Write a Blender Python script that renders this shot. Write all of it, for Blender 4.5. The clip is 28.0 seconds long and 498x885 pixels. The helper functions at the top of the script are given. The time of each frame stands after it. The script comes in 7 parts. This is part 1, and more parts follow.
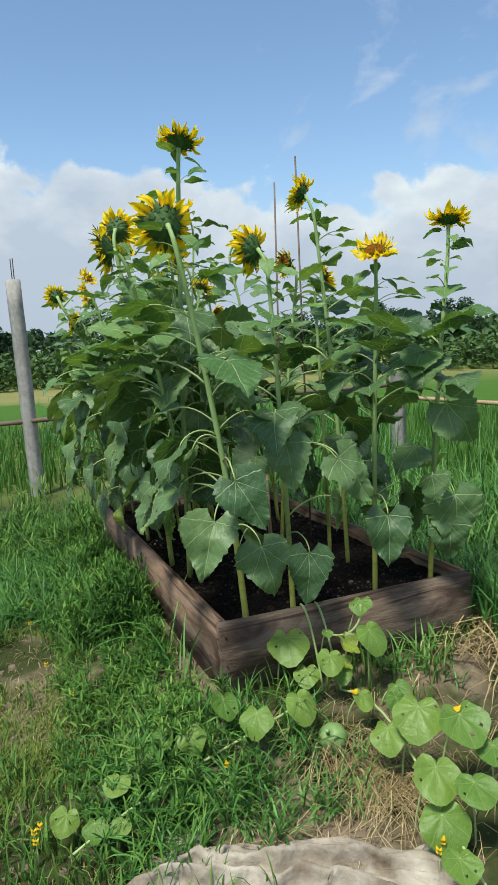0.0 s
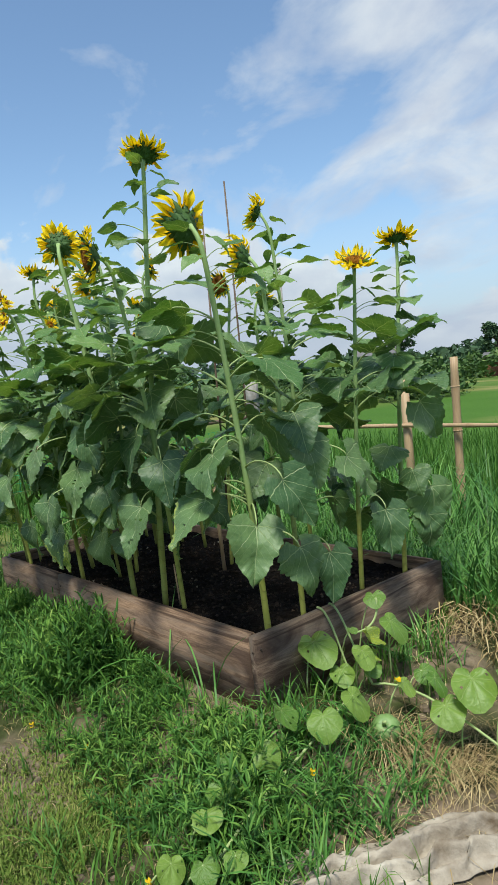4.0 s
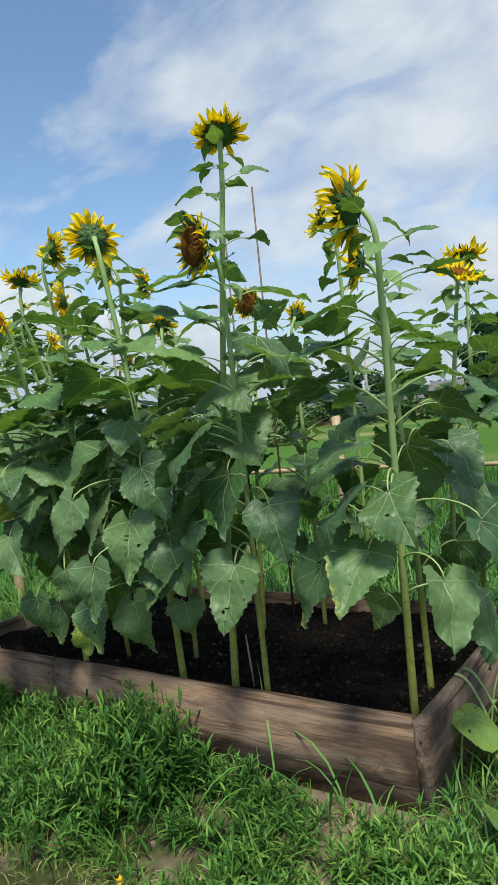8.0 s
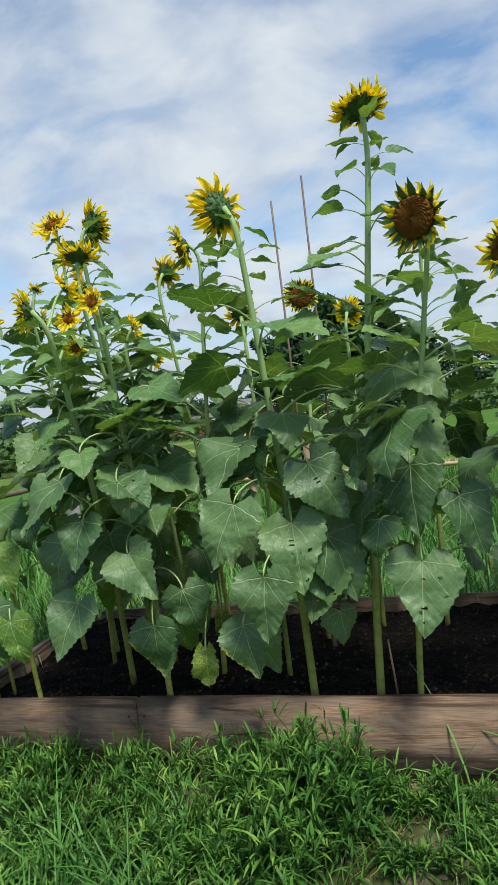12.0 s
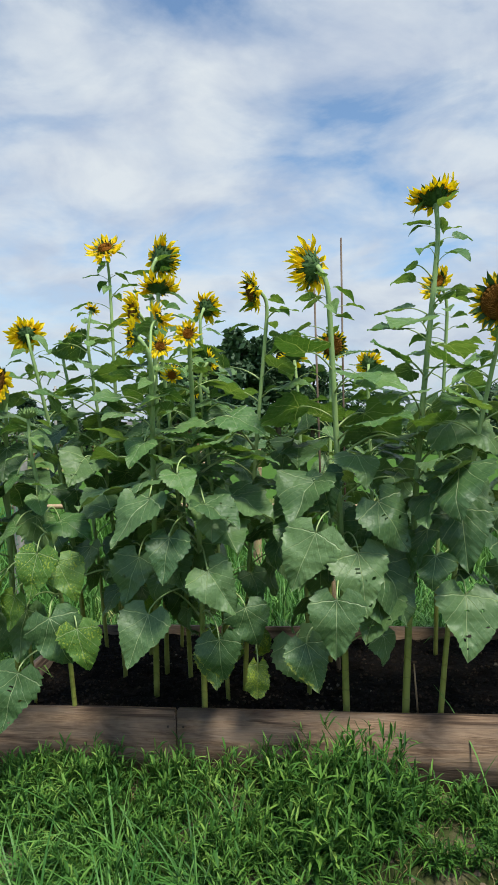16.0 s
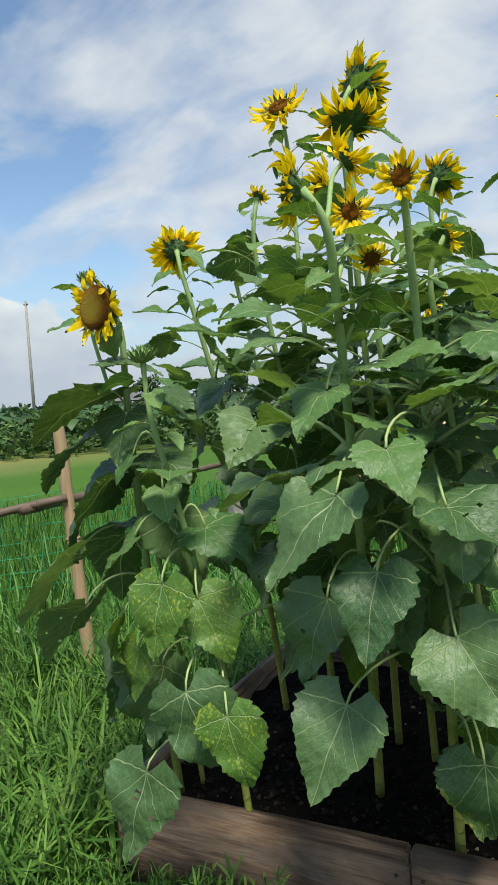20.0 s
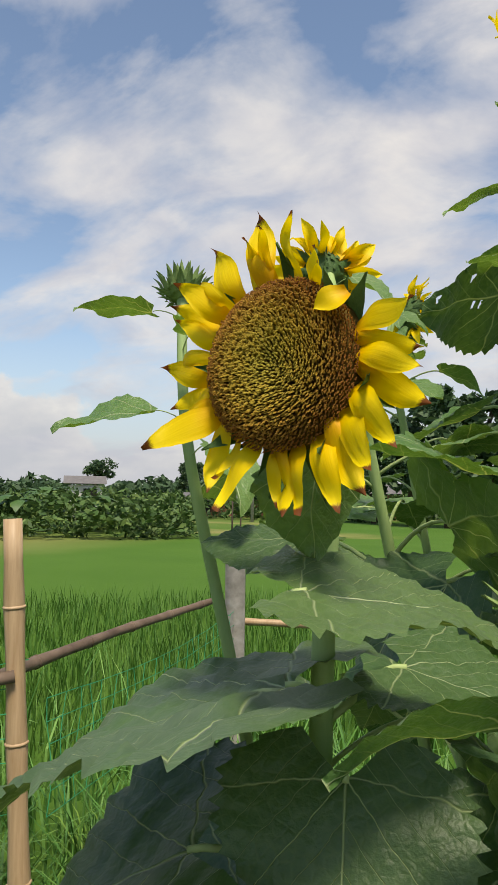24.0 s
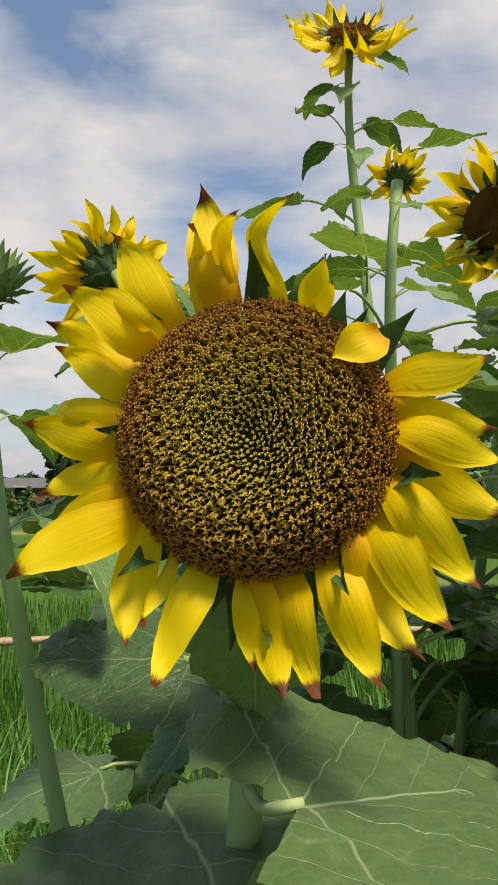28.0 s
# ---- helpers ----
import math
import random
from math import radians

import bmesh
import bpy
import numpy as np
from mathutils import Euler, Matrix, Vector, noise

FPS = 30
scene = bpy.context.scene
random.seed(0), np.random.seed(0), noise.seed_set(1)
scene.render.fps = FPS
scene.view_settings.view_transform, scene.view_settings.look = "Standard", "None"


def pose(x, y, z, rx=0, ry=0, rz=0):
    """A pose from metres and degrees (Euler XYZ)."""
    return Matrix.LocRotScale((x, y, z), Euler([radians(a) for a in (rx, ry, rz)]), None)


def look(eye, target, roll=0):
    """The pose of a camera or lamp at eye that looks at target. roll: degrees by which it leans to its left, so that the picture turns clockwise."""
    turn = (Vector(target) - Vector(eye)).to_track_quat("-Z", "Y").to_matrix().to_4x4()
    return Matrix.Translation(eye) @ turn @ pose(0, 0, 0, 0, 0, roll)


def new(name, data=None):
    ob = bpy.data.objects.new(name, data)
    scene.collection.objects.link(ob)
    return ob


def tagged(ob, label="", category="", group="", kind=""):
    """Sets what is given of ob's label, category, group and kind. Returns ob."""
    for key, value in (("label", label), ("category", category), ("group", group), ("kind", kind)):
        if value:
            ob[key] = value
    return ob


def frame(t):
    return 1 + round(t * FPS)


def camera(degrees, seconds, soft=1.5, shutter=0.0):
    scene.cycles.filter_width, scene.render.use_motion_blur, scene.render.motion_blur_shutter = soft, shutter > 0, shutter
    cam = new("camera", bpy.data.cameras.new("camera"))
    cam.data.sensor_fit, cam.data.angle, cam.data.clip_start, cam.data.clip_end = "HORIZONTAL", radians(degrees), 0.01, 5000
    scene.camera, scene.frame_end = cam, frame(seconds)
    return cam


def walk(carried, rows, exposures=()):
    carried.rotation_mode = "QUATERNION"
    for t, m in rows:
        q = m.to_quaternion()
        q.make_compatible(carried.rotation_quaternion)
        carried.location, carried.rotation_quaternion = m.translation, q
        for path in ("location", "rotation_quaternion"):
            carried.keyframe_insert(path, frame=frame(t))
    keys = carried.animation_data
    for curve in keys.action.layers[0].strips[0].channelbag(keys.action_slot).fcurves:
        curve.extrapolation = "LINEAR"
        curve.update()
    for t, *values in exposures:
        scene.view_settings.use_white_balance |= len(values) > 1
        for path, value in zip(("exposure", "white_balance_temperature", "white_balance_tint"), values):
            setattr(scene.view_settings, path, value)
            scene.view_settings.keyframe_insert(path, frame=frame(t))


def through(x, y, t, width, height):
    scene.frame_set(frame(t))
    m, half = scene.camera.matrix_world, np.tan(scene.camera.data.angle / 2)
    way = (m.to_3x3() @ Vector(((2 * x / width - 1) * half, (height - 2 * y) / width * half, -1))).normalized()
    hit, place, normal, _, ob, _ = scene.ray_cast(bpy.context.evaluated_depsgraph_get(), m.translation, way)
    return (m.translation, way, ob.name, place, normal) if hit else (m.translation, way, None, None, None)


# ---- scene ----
cam = camera(39.5, 28.0, 0.75)
PATH = [
    (0, (2.398, -0.803, 1.302), (0.561, -0.066, 1.012), -2.9),
    (0.5, (2.29, -0.854, 1.307), (0.514, 0.011, 0.996), -2.6),
    (1, (2.258, -0.943, 1.329), (0.488, -0.071, 1.001), -1.8),
    (1.5, (2.202, -1.132, 1.289), (0.505, -0.127, 0.954), -3.7),
    (2, (2.201, -1.292, 1.307), (0.538, -0.23, 0.976), -3.7),
    (2.5, (2.166, -1.348, 1.304), (0.503, -0.272, 1.027), -1.9),
    (4.5, (1.816, -1.732, 1.156), (0.377, -0.358, 0.96), -5.6),
    (5, (1.734, -1.908, 1.206), (0.393, -0.445, 0.963), -2.8),
    (5.5, (1.681, -1.966, 1.202), (0.296, -0.538, 0.997), -1.8),
    (6, (1.555, -1.943, 1.186), (0.14, -0.545, 0.973), -3.9),
    (6.5, (1.344, -1.916, 1.155), (-0.063, -0.519, 0.89), -1.6),
    (7, (1.175, -1.856, 1.148), (-0.233, -0.453, 0.929), -2.6),
    (7.5, (1.019, -1.856, 1.146), (-0.307, -0.363, 1.023), -3.6),
    (8, (0.766, -1.898, 1.178), (-0.364, -0.25, 1.097), -5.4),
    (8.5, (0.606, -1.943, 1.195), (-0.449, -0.246, 1.1), -3.4),
    (9, (0.419, -1.952, 1.173), (-0.509, -0.185, 1.039), -3.3),
    (9.5, (0.244, -2.003, 1.184), (-0.594, -0.192, 1.053), -3.6),
    (10, (0.097, -2.075, 1.202), (-0.628, -0.214, 1.095), -3.0),
    (10.5, (-0.048, -2.197, 1.232), (-0.682, -0.304, 1.12), -2.5),
    (11, (-0.168, -2.246, 1.181), (-0.822, -0.358, 1.094), -0.9),
    (11.5, (-0.329, -2.209, 1.197), (-0.979, -0.319, 1.118), -4.9),
    (13.5, (-0.748, -2.507, 1.213), (-1.035, -0.53, 1.114), -2.7),
    (14, (-0.783, -2.511, 1.244), (-1.079, -0.534, 1.182), -1.3),
    (14.5, (-0.819, -2.504, 1.255), (-1.124, -0.528, 1.217), -0.8),
    (15, (-0.903, -2.526, 1.251), (-1.154, -0.542, 1.237), -0.6),
    (15.5, (-1.007, -2.575, 1.267), (-1.228, -0.588, 1.249), -1.3),
    (16, (-1.071, -2.597, 1.267), (-1.298, -0.61, 1.243), -0.6),
    (16.5, (-1.098, -2.606, 1.26), (-1.366, -0.624, 1.234), -1.0),
    (17, (-1.115, -2.597, 1.256), (-1.414, -0.62, 1.209), -1.2),
    (17.5, (-1.124, -2.505, 1.244), (-1.499, -0.542, 1.176), -0.8),
    (18, (-1.088, -2.307, 1.222), (-1.444, -0.34, 1.173), 0.2),
    (18.5, (-1.045, -2.11, 1.245), (-1.502, -0.165, 1.166), -2.5),
    (19, (-1.061, -1.923, 1.194), (-1.705, -0.033, 1.095), -1.1),
    (19.5, (-1.172, -1.651, 1.223), (-1.995, 0.17, 1.141), -2.1),
    (20, (-1.262, -1.467, 1.225), (-2.151, 0.321, 1.116), -3.7),
    (20.5, (-1.427, -1.247, 1.257), (-2.338, 0.533, 1.213), -1.8),
    (21, (-1.553, -1.106, 1.331), (-2.601, 0.595, 1.251), -1.5),
    (21.5, (-1.686, -0.997, 1.347), (-2.789, 0.669, 1.263), -1.3),
    (23.5, (-2.108, -0.554, 1.393), (-2.999, 1.236, 1.445), -1.8),
    (24, (-2.177, -0.514, 1.4), (-2.928, 1.334, 1.552), 0.8),
    (24.5, (-2.274, -0.464, 1.443), (-2.709, 1.488, 1.481), -0.5),
    (25, (-2.313, -0.402, 1.454), (-2.39, 1.592, 1.593), 0.2),
    (25.5, (-2.331, -0.381, 1.461), (-2.278, 1.613, 1.609), 0.9),
    (26, (-2.351, -0.376, 1.476), (-2.217, 1.613, 1.636), 0.9),
    (26.5, (-2.354, -0.382, 1.487), (-2.147, 1.599, 1.668), 0.3),
    (27, (-2.356, -0.383, 1.482), (-2.192, 1.603, 1.654), 0.8),
    (27.5, (-2.347, -0.376, 1.471), (-2.2, 1.613, 1.624), 1.1),
    (28, (-2.33, -0.384, 1.459), (-2.242, 1.609, 1.597), -0.0),
]
walk(cam, [(t, look(eye, target, roll)) for t, eye, target, roll in PATH],
     [(0, 0.17, 6450, 2), (11, 0.18, 6480, 2), (20, 0.17, 6700, 2), (24, 0.17, 7550, 9), (28, 0.1, 7600, 9)])

# ---- light ----
SUN_EL, SUN_AZ = radians(63), radians(-55)      # azimuth from +x towards +y
world = bpy.data.worlds.new("sky")
scene.world = world
world.use_nodes = True


def math_node(nt, op, a, b=None, clamp=False):
    n = nt.nodes.new("ShaderNodeMath")
    n.operation, n.use_clamp = op, clamp
    for k, v in enumerate((a, b)):
        if v is None:
            continue
        if isinstance(v, (int, float)):
            n.inputs[k].default_value = v
        else:
            nt.links.new(v, n.inputs[k])
    return n.outputs[0]


def ramp(nt, fac, stops):
    n = nt.nodes.new("ShaderNodeValToRGB")
    while len(n.color_ramp.elements) < len(stops):
        n.color_ramp.elements.new(0.5)
    for e, (p, c) in zip(n.color_ramp.elements, stops):
        e.position, e.color = p, (*c, 1) if len(c) == 3 else c
    nt.links.new(fac, n.inputs[0])
    return n.outputs[0]


def mix(nt, fac, a, b, blend="MIX"):
    n = nt.nodes.new("ShaderNodeMix")
    n.data_type, n.blend_type = "RGBA", blend
    for k, v in ((0, fac), (6, a), (7, b)):
        if isinstance(v, (int, float)):
            n.inputs[k].default_value = v
        elif isinstance(v, tuple):
            n.inputs[k].default_value = (*v, 1)
        else:
            nt.links.new(v, n.inputs[k])
    return n.outputs[2]


def noise_tex(nt, vec, scale, detail=4, rough=0.55, distortion=0.0):
    n = nt.nodes.new("ShaderNodeTexNoise")
    n.inputs["Scale"].default_value, n.inputs["Detail"].default_value = scale, detail
    n.inputs["Roughness"].default_value, n.inputs["Distortion"].default_value = rough, distortion
    if vec is not None:
        nt.links.new(vec, n.inputs["Vector"])
    return n.outputs[0]


def mapped(nt, vec, scale=(1, 1, 1), loc=(0, 0, 0), rot=(0, 0, 0)):
    n = nt.nodes.new("ShaderNodeMapping")
    n.inputs["Scale"].default_value, n.inputs["Location"].default_value, n.inputs["Rotation"].default_value = scale, loc, rot
    nt.links.new(vec, n.inputs["Vector"])
    return n.outputs[0]


def build_sky():
    nt = world.node_tree
    nt.nodes.clear()
    out, bg = nt.nodes.new("ShaderNodeOutputWorld"), nt.nodes.new("ShaderNodeBackground")
    sky = nt.nodes.new("ShaderNodeTexSky")
    sky.sky_type, sky.sun_disc = "NISHITA", False
    sky.sun_elevation, sky.sun_rotation = SUN_EL, radians(90) - SUN_AZ
    sky.air_density, sky.dust_density, sky.ozone_density = 1.0, 0.6, 1.3
    co = nt.nodes.new("ShaderNodeTexCoord").outputs["Generated"]
    sep = nt.nodes.new("ShaderNodeSeparateXYZ")
    nt.links.new(co, sep.inputs[0])
    up = math_node(nt, "MAXIMUM", sep.outputs[2], 0.0)
    # high streaky cloud, seen on a flat layer
    den = math_node(nt, "ADD", up, 0.34)
    flat = nt.nodes.new("ShaderNodeCombineXYZ")
    nt.links.new(math_node(nt, "DIVIDE", sep.outputs[0], den), flat.inputs[0])
    nt.links.new(math_node(nt, "DIVIDE", sep.outputs[1], den), flat.inputs[1])
    big = noise_tex(nt, mapped(nt, flat.outputs[0], (1, 1, 1), (3.1, 0.4, 0)), 0.9, 2, 0.5, 0.2)
    fine = noise_tex(nt, mapped(nt, flat.outputs[0], (1.0, 1.5, 1), (0.7, 2.2, 0), (0, 0, 0.5)), 2.6, 8, 0.56, 0.3)
    # the veil thickens towards +y and -x/+y, and is thin towards -x
    side = math_node(nt, "ADD", math_node(nt, "MULTIPLY", sep.outputs[1], 0.46), math_node(nt, "MULTIPLY", sep.outputs[0], 0.18))
    side = math_node(nt, "ADD", math_node(nt, "SUBTRACT", side, 0.175), math_node(nt, "MULTIPLY", up, 0.12))
    s = math_node(nt, "ADD", math_node(nt, "ADD", math_node(nt, "MULTIPLY", math_node(nt, "SUBTRACT", big, 0.5), 0.75), math_node(nt, "MULTIPLY", math_node(nt, "SUBTRACT", fine, 0.5), 1.5)), side)
    veil = ramp(nt, s, [(0.0, (0, 0, 0)), (0.12, (0.36,) * 3), (0.30, (0.8,) * 3), (0.46, (0.97,) * 3)])
    # low heaped clouds: highest towards -x, lower and thinner towards +y
    turn = math_node(nt, "ARCTAN2", sep.outputs[0], sep.outputs[1])
    where = math_node(nt, "ADD", math_node(nt, "DIVIDE", turn, math.pi), 0.5)
    crest = ramp(nt, where, [(0.0, (0.225,) * 3), (0.10, (0.21,) * 3), (0.17, (0.22,) * 3), (0.23, (0.18,) * 3), (0.34, (0.10,) * 3), (0.47, (0.02,) * 3), (0.8, (0.05,) * 3), (1.0, (0.2,) * 3)])
    swell = noise_tex(nt, mapped(nt, co, (1, 1, 1.3), (0.3, 0.1, 0.4)), 5.0, 2, 0.5)
    billow = noise_tex(nt, mapped(nt, co, (1, 1, 1.2), (1.3, 0.7, 0.4)), 15.0, 6, 0.56, 0.15)
    heap = math_node(nt, "ADD", math_node(nt, "MULTIPLY", math_node(nt, "SUBTRACT", swell, 0.5), 0.36), math_node(nt, "MULTIPLY", math_node(nt, "SUBTRACT", billow, 0.5), 0.13))
    lift = math_node(nt, "SUBTRACT", math_node(nt, "ADD", crest, heap), up)
    bank = ramp(nt, math_node(nt, "ADD", lift, 0.1), [(0.092, (0, 0, 0)), (0.107, (0.85,) * 3), (0.2, (0.95,) * 3)])
    body = math_node(nt, "ADD", math_node(nt, "MULTIPLY", lift, 4.0), math_node(nt, "MULTIPLY", math_node(nt, "SUBTRACT", 0.5, noise_tex(nt, mapped(nt, co, (1, 1, 1.6), (1.3, 0.7, 0.43)), 11.0, 6, 0.55)), 1.6))
    shade = ramp(nt, math_node(nt, "ADD", body, 0.3), [(0.10, (5.7, 5.75, 5.85)), (0.40, (4.5, 4.65, 5.1)), (0.85, (3.3, 3.65, 4.4))])
    low = ramp(nt, up, [(0.0, (0.75, 0.75, 0.75)), (0.22, (0.0, 0.0, 0.0))])
    clear = mix(nt, 1.0, sky.outputs[0], (1.02, 1.05, 1.10), "MULTIPLY")
    blue = mix(nt, low, clear, (2.75, 3.4, 4.4))
    c1 = mix(nt, bank, blue, shade)
    puff = ramp(nt, noise_tex(nt, mapped(nt, flat.outputs[0], (1.3, 1.3, 1), (5.7, 1.2, 0)), 3.4, 7, 0.55, 0.4), [(0.36, (3.3, 3.6, 4.55)), (0.60, (4.65, 4.8, 5.3))])
    c2 = mix(nt, veil, c1, puff)
    haze = ramp(nt, up, [(0.0, (0.8,) * 3), (0.07, (0.45,) * 3), (0.16, (0.10,) * 3), (0.28, (0.0,) * 3)])
    c3 = mix(nt, haze, c2, (3.0, 3.35, 4.15))
    nt.links.new(c3, bg.inputs["Color"])
    bg.inputs["Strength"].default_value = 0.145
    nt.links.new(bg.outputs[0], out.inputs[0])


build_sky()
sun = new("sun", bpy.data.lights.new("sun", "SUN"))
sun.data.energy, sun.data.angle, sun.data.color = 4.5, radians(13), (1.0, 0.95, 0.86)
sun.matrix_world = look((math.cos(SUN_AZ) * math.cos(SUN_EL) * 30, math.sin(SUN_AZ) * math.cos(SUN_EL) * 30, math.sin(SUN_EL) * 30), (0, 0, 0))


# ---- materials ----
def material(name, rough=0.7, spec=0.3):
    m = bpy.data.materials.new(name)
    m.use_nodes = True
    nt = m.node_tree
    b = nt.nodes["Principled BSDF"]
    b.inputs["Roughness"].default_value = rough
    b.inputs["Specular IOR Level"].default_value = spec
    return m, nt, b


def coords(nt, kind="Object"):
    return nt.nodes.new("ShaderNodeTexCoord").outputs[kind]


def rnd(nt):
    return nt.nodes.new("ShaderNodeObjectInfo").outputs["Random"]


def bump(nt, b, height, strength=0.4, distance=0.01):
    n = nt.nodes.new("ShaderNodeBump")
    n.inputs["Strength"].default_value, n.inputs["Distance"].default_value = strength, distance
    nt.links.new(height, n.inputs["Height"])
    nt.links.new(n.outputs[0], b.inputs["Normal"])


def thin(nt, b, colour, amount):
    """Lets some light through a thin leaf or petal."""
    out = nt.nodes["Material Output"]
    tr = nt.nodes.new("ShaderNodeBsdfTranslucent")
    nt.links.new(colour, tr.inputs["Color"])
    sh = nt.nodes.new("ShaderNodeMixShader")
    sh.inputs[0].default_value = amount
    nt.links.new(b.outputs[0], sh.inputs[1])
    nt.links.new(tr.outputs[0], sh.inputs[2])
    nt.links.new(sh.outputs[0], out.inputs[0])


def line_mask(nt, dist, width):
    """1 on a line, fading to 0 at the given half width."""
    return math_node(nt, "SUBTRACT", 1.0, math_node(nt, "DIVIDE", dist, width, True), True)


def vein_mask(nt, uv, period=0.17, slope=1.1, fine=1.0):
    """Midrib, two strong veins from the stalk and slanting side veins of a leaf whose flat shape is kept in its UVs."""
    sep = nt.nodes.new("ShaderNodeSeparateXYZ")
    nt.links.new(uv, sep.inputs[0])
    ax, v = math_node(nt, "ABSOLUTE", sep.outputs[0]), sep.outputs[1]
    wob = math_node(nt, "MULTIPLY", math_node(nt, "SUBTRACT", noise_tex(nt, uv, 6, 2), 0.5), 0.07)
    rib = line_mask(nt, ax, math_node(nt, "SUBTRACT", 0.014 * fine, math_node(nt, "MULTIPLY", v, 0.009 * fine)))
    q = math_node(nt, "ADD", math_node(nt, "SUBTRACT", v, math_node(nt, "MULTIPLY", math_node(nt, "POWER", ax, 0.92), slope)), wob)
    strong = line_mask(nt, math_node(nt, "ABSOLUTE", math_node(nt, "SUBTRACT", q, 0.0)), math_node(nt, "SUBTRACT", 0.0135 * fine, math_node(nt, "MULTIPLY", ax, 0.018 * fine)))
    low = line_mask(nt, math_node(nt, "ABSOLUTE", math_node(nt, "SUBTRACT", math_node(nt, "ADD", v, wob), math_node(nt, "MULTIPLY", ax, 0.16))), 0.012 * fine)
    fr = math_node(nt, "ABSOLUTE", math_node(nt, "SUBTRACT", math_node(nt, "FRACT", math_node(nt, "ADD", math_node(nt, "DIVIDE", q, period), 0.5)), 0.5))
    lat = line_mask(nt, fr, math_node(nt, "SUBTRACT", 0.055 * fine, math_node(nt, "MULTIPLY", ax, 0.07 * fine)))
    lat = math_node(nt, "MULTIPLY", lat, 0.32 if fine == 1.0 else 0.55)
    vor = nt.nodes.new("ShaderNodeTexVoronoi")
    vor.feature = "DISTANCE_TO_EDGE"
    vor.inputs["Scale"].default_value = 17
    nt.links.new(uv, vor.inputs["Vector"])
    cell = ramp(nt, vor.outputs["Distance"], [(0.0, (1, 1, 1)), (0.16, (0, 0, 0))])
    main = math_node(nt, "MAXIMUM", math_node(nt, "MAXIMUM", rib, strong), math_node(nt, "MAXIMUM", lat, math_node(nt, "MULTIPLY", low, 0.8)))
    return math_node(nt, "MAXIMUM", main, math_node(nt, "MULTIPLY", cell, 0.35)), main, ax


def palm_mask(nt, uv):
    """Veins that spread like fingers from the stalk of a round leaf."""
    sep = nt.nodes.new("ShaderNodeSeparateXYZ")
    nt.links.new(uv, sep.inputs[0])
    ang = math_node(nt, "ARCTAN2", sep.outputs[0], sep.outputs[1])
    r = math_node(nt, "SQRT", math_node(nt, "ADD", math_node(nt, "POWER", math_node(nt, "ABSOLUTE", sep.outputs[0]), 2.0), math_node(nt, "POWER", math_node(nt, "ABSOLUTE", sep.outputs[1]), 2.0)))
    ang = math_node(nt, "ADD", ang, math_node(nt, "MULTIPLY", math_node(nt, "SUBTRACT", noise_tex(nt, uv, 5, 2), 0.5), 0.25))
    fr = math_node(nt, "ABSOLUTE", math_node(nt, "SUBTRACT", math_node(nt, "FRACT", math_node(nt, "ADD", math_node(nt, "DIVIDE", ang, 0.72), 0.5)), 0.5))
    main = line_mask(nt, math_node(nt, "MULTIPLY", fr, r), 0.012)
    vor = nt.nodes.new("ShaderNodeTexVoronoi")
    vor.feature = "DISTANCE_TO_EDGE"
    vor.inputs["Scale"].default_value = 9
    nt.links.new(uv, vor.inputs["Vector"])
    cell = ramp(nt, vor.outputs["Distance"], [(0.0, (1, 1, 1)), (0.14, (0, 0, 0))])
    return math_node(nt, "MAXIMUM", main, math_node(nt, "MULTIPLY", cell, 0.45)), main, r


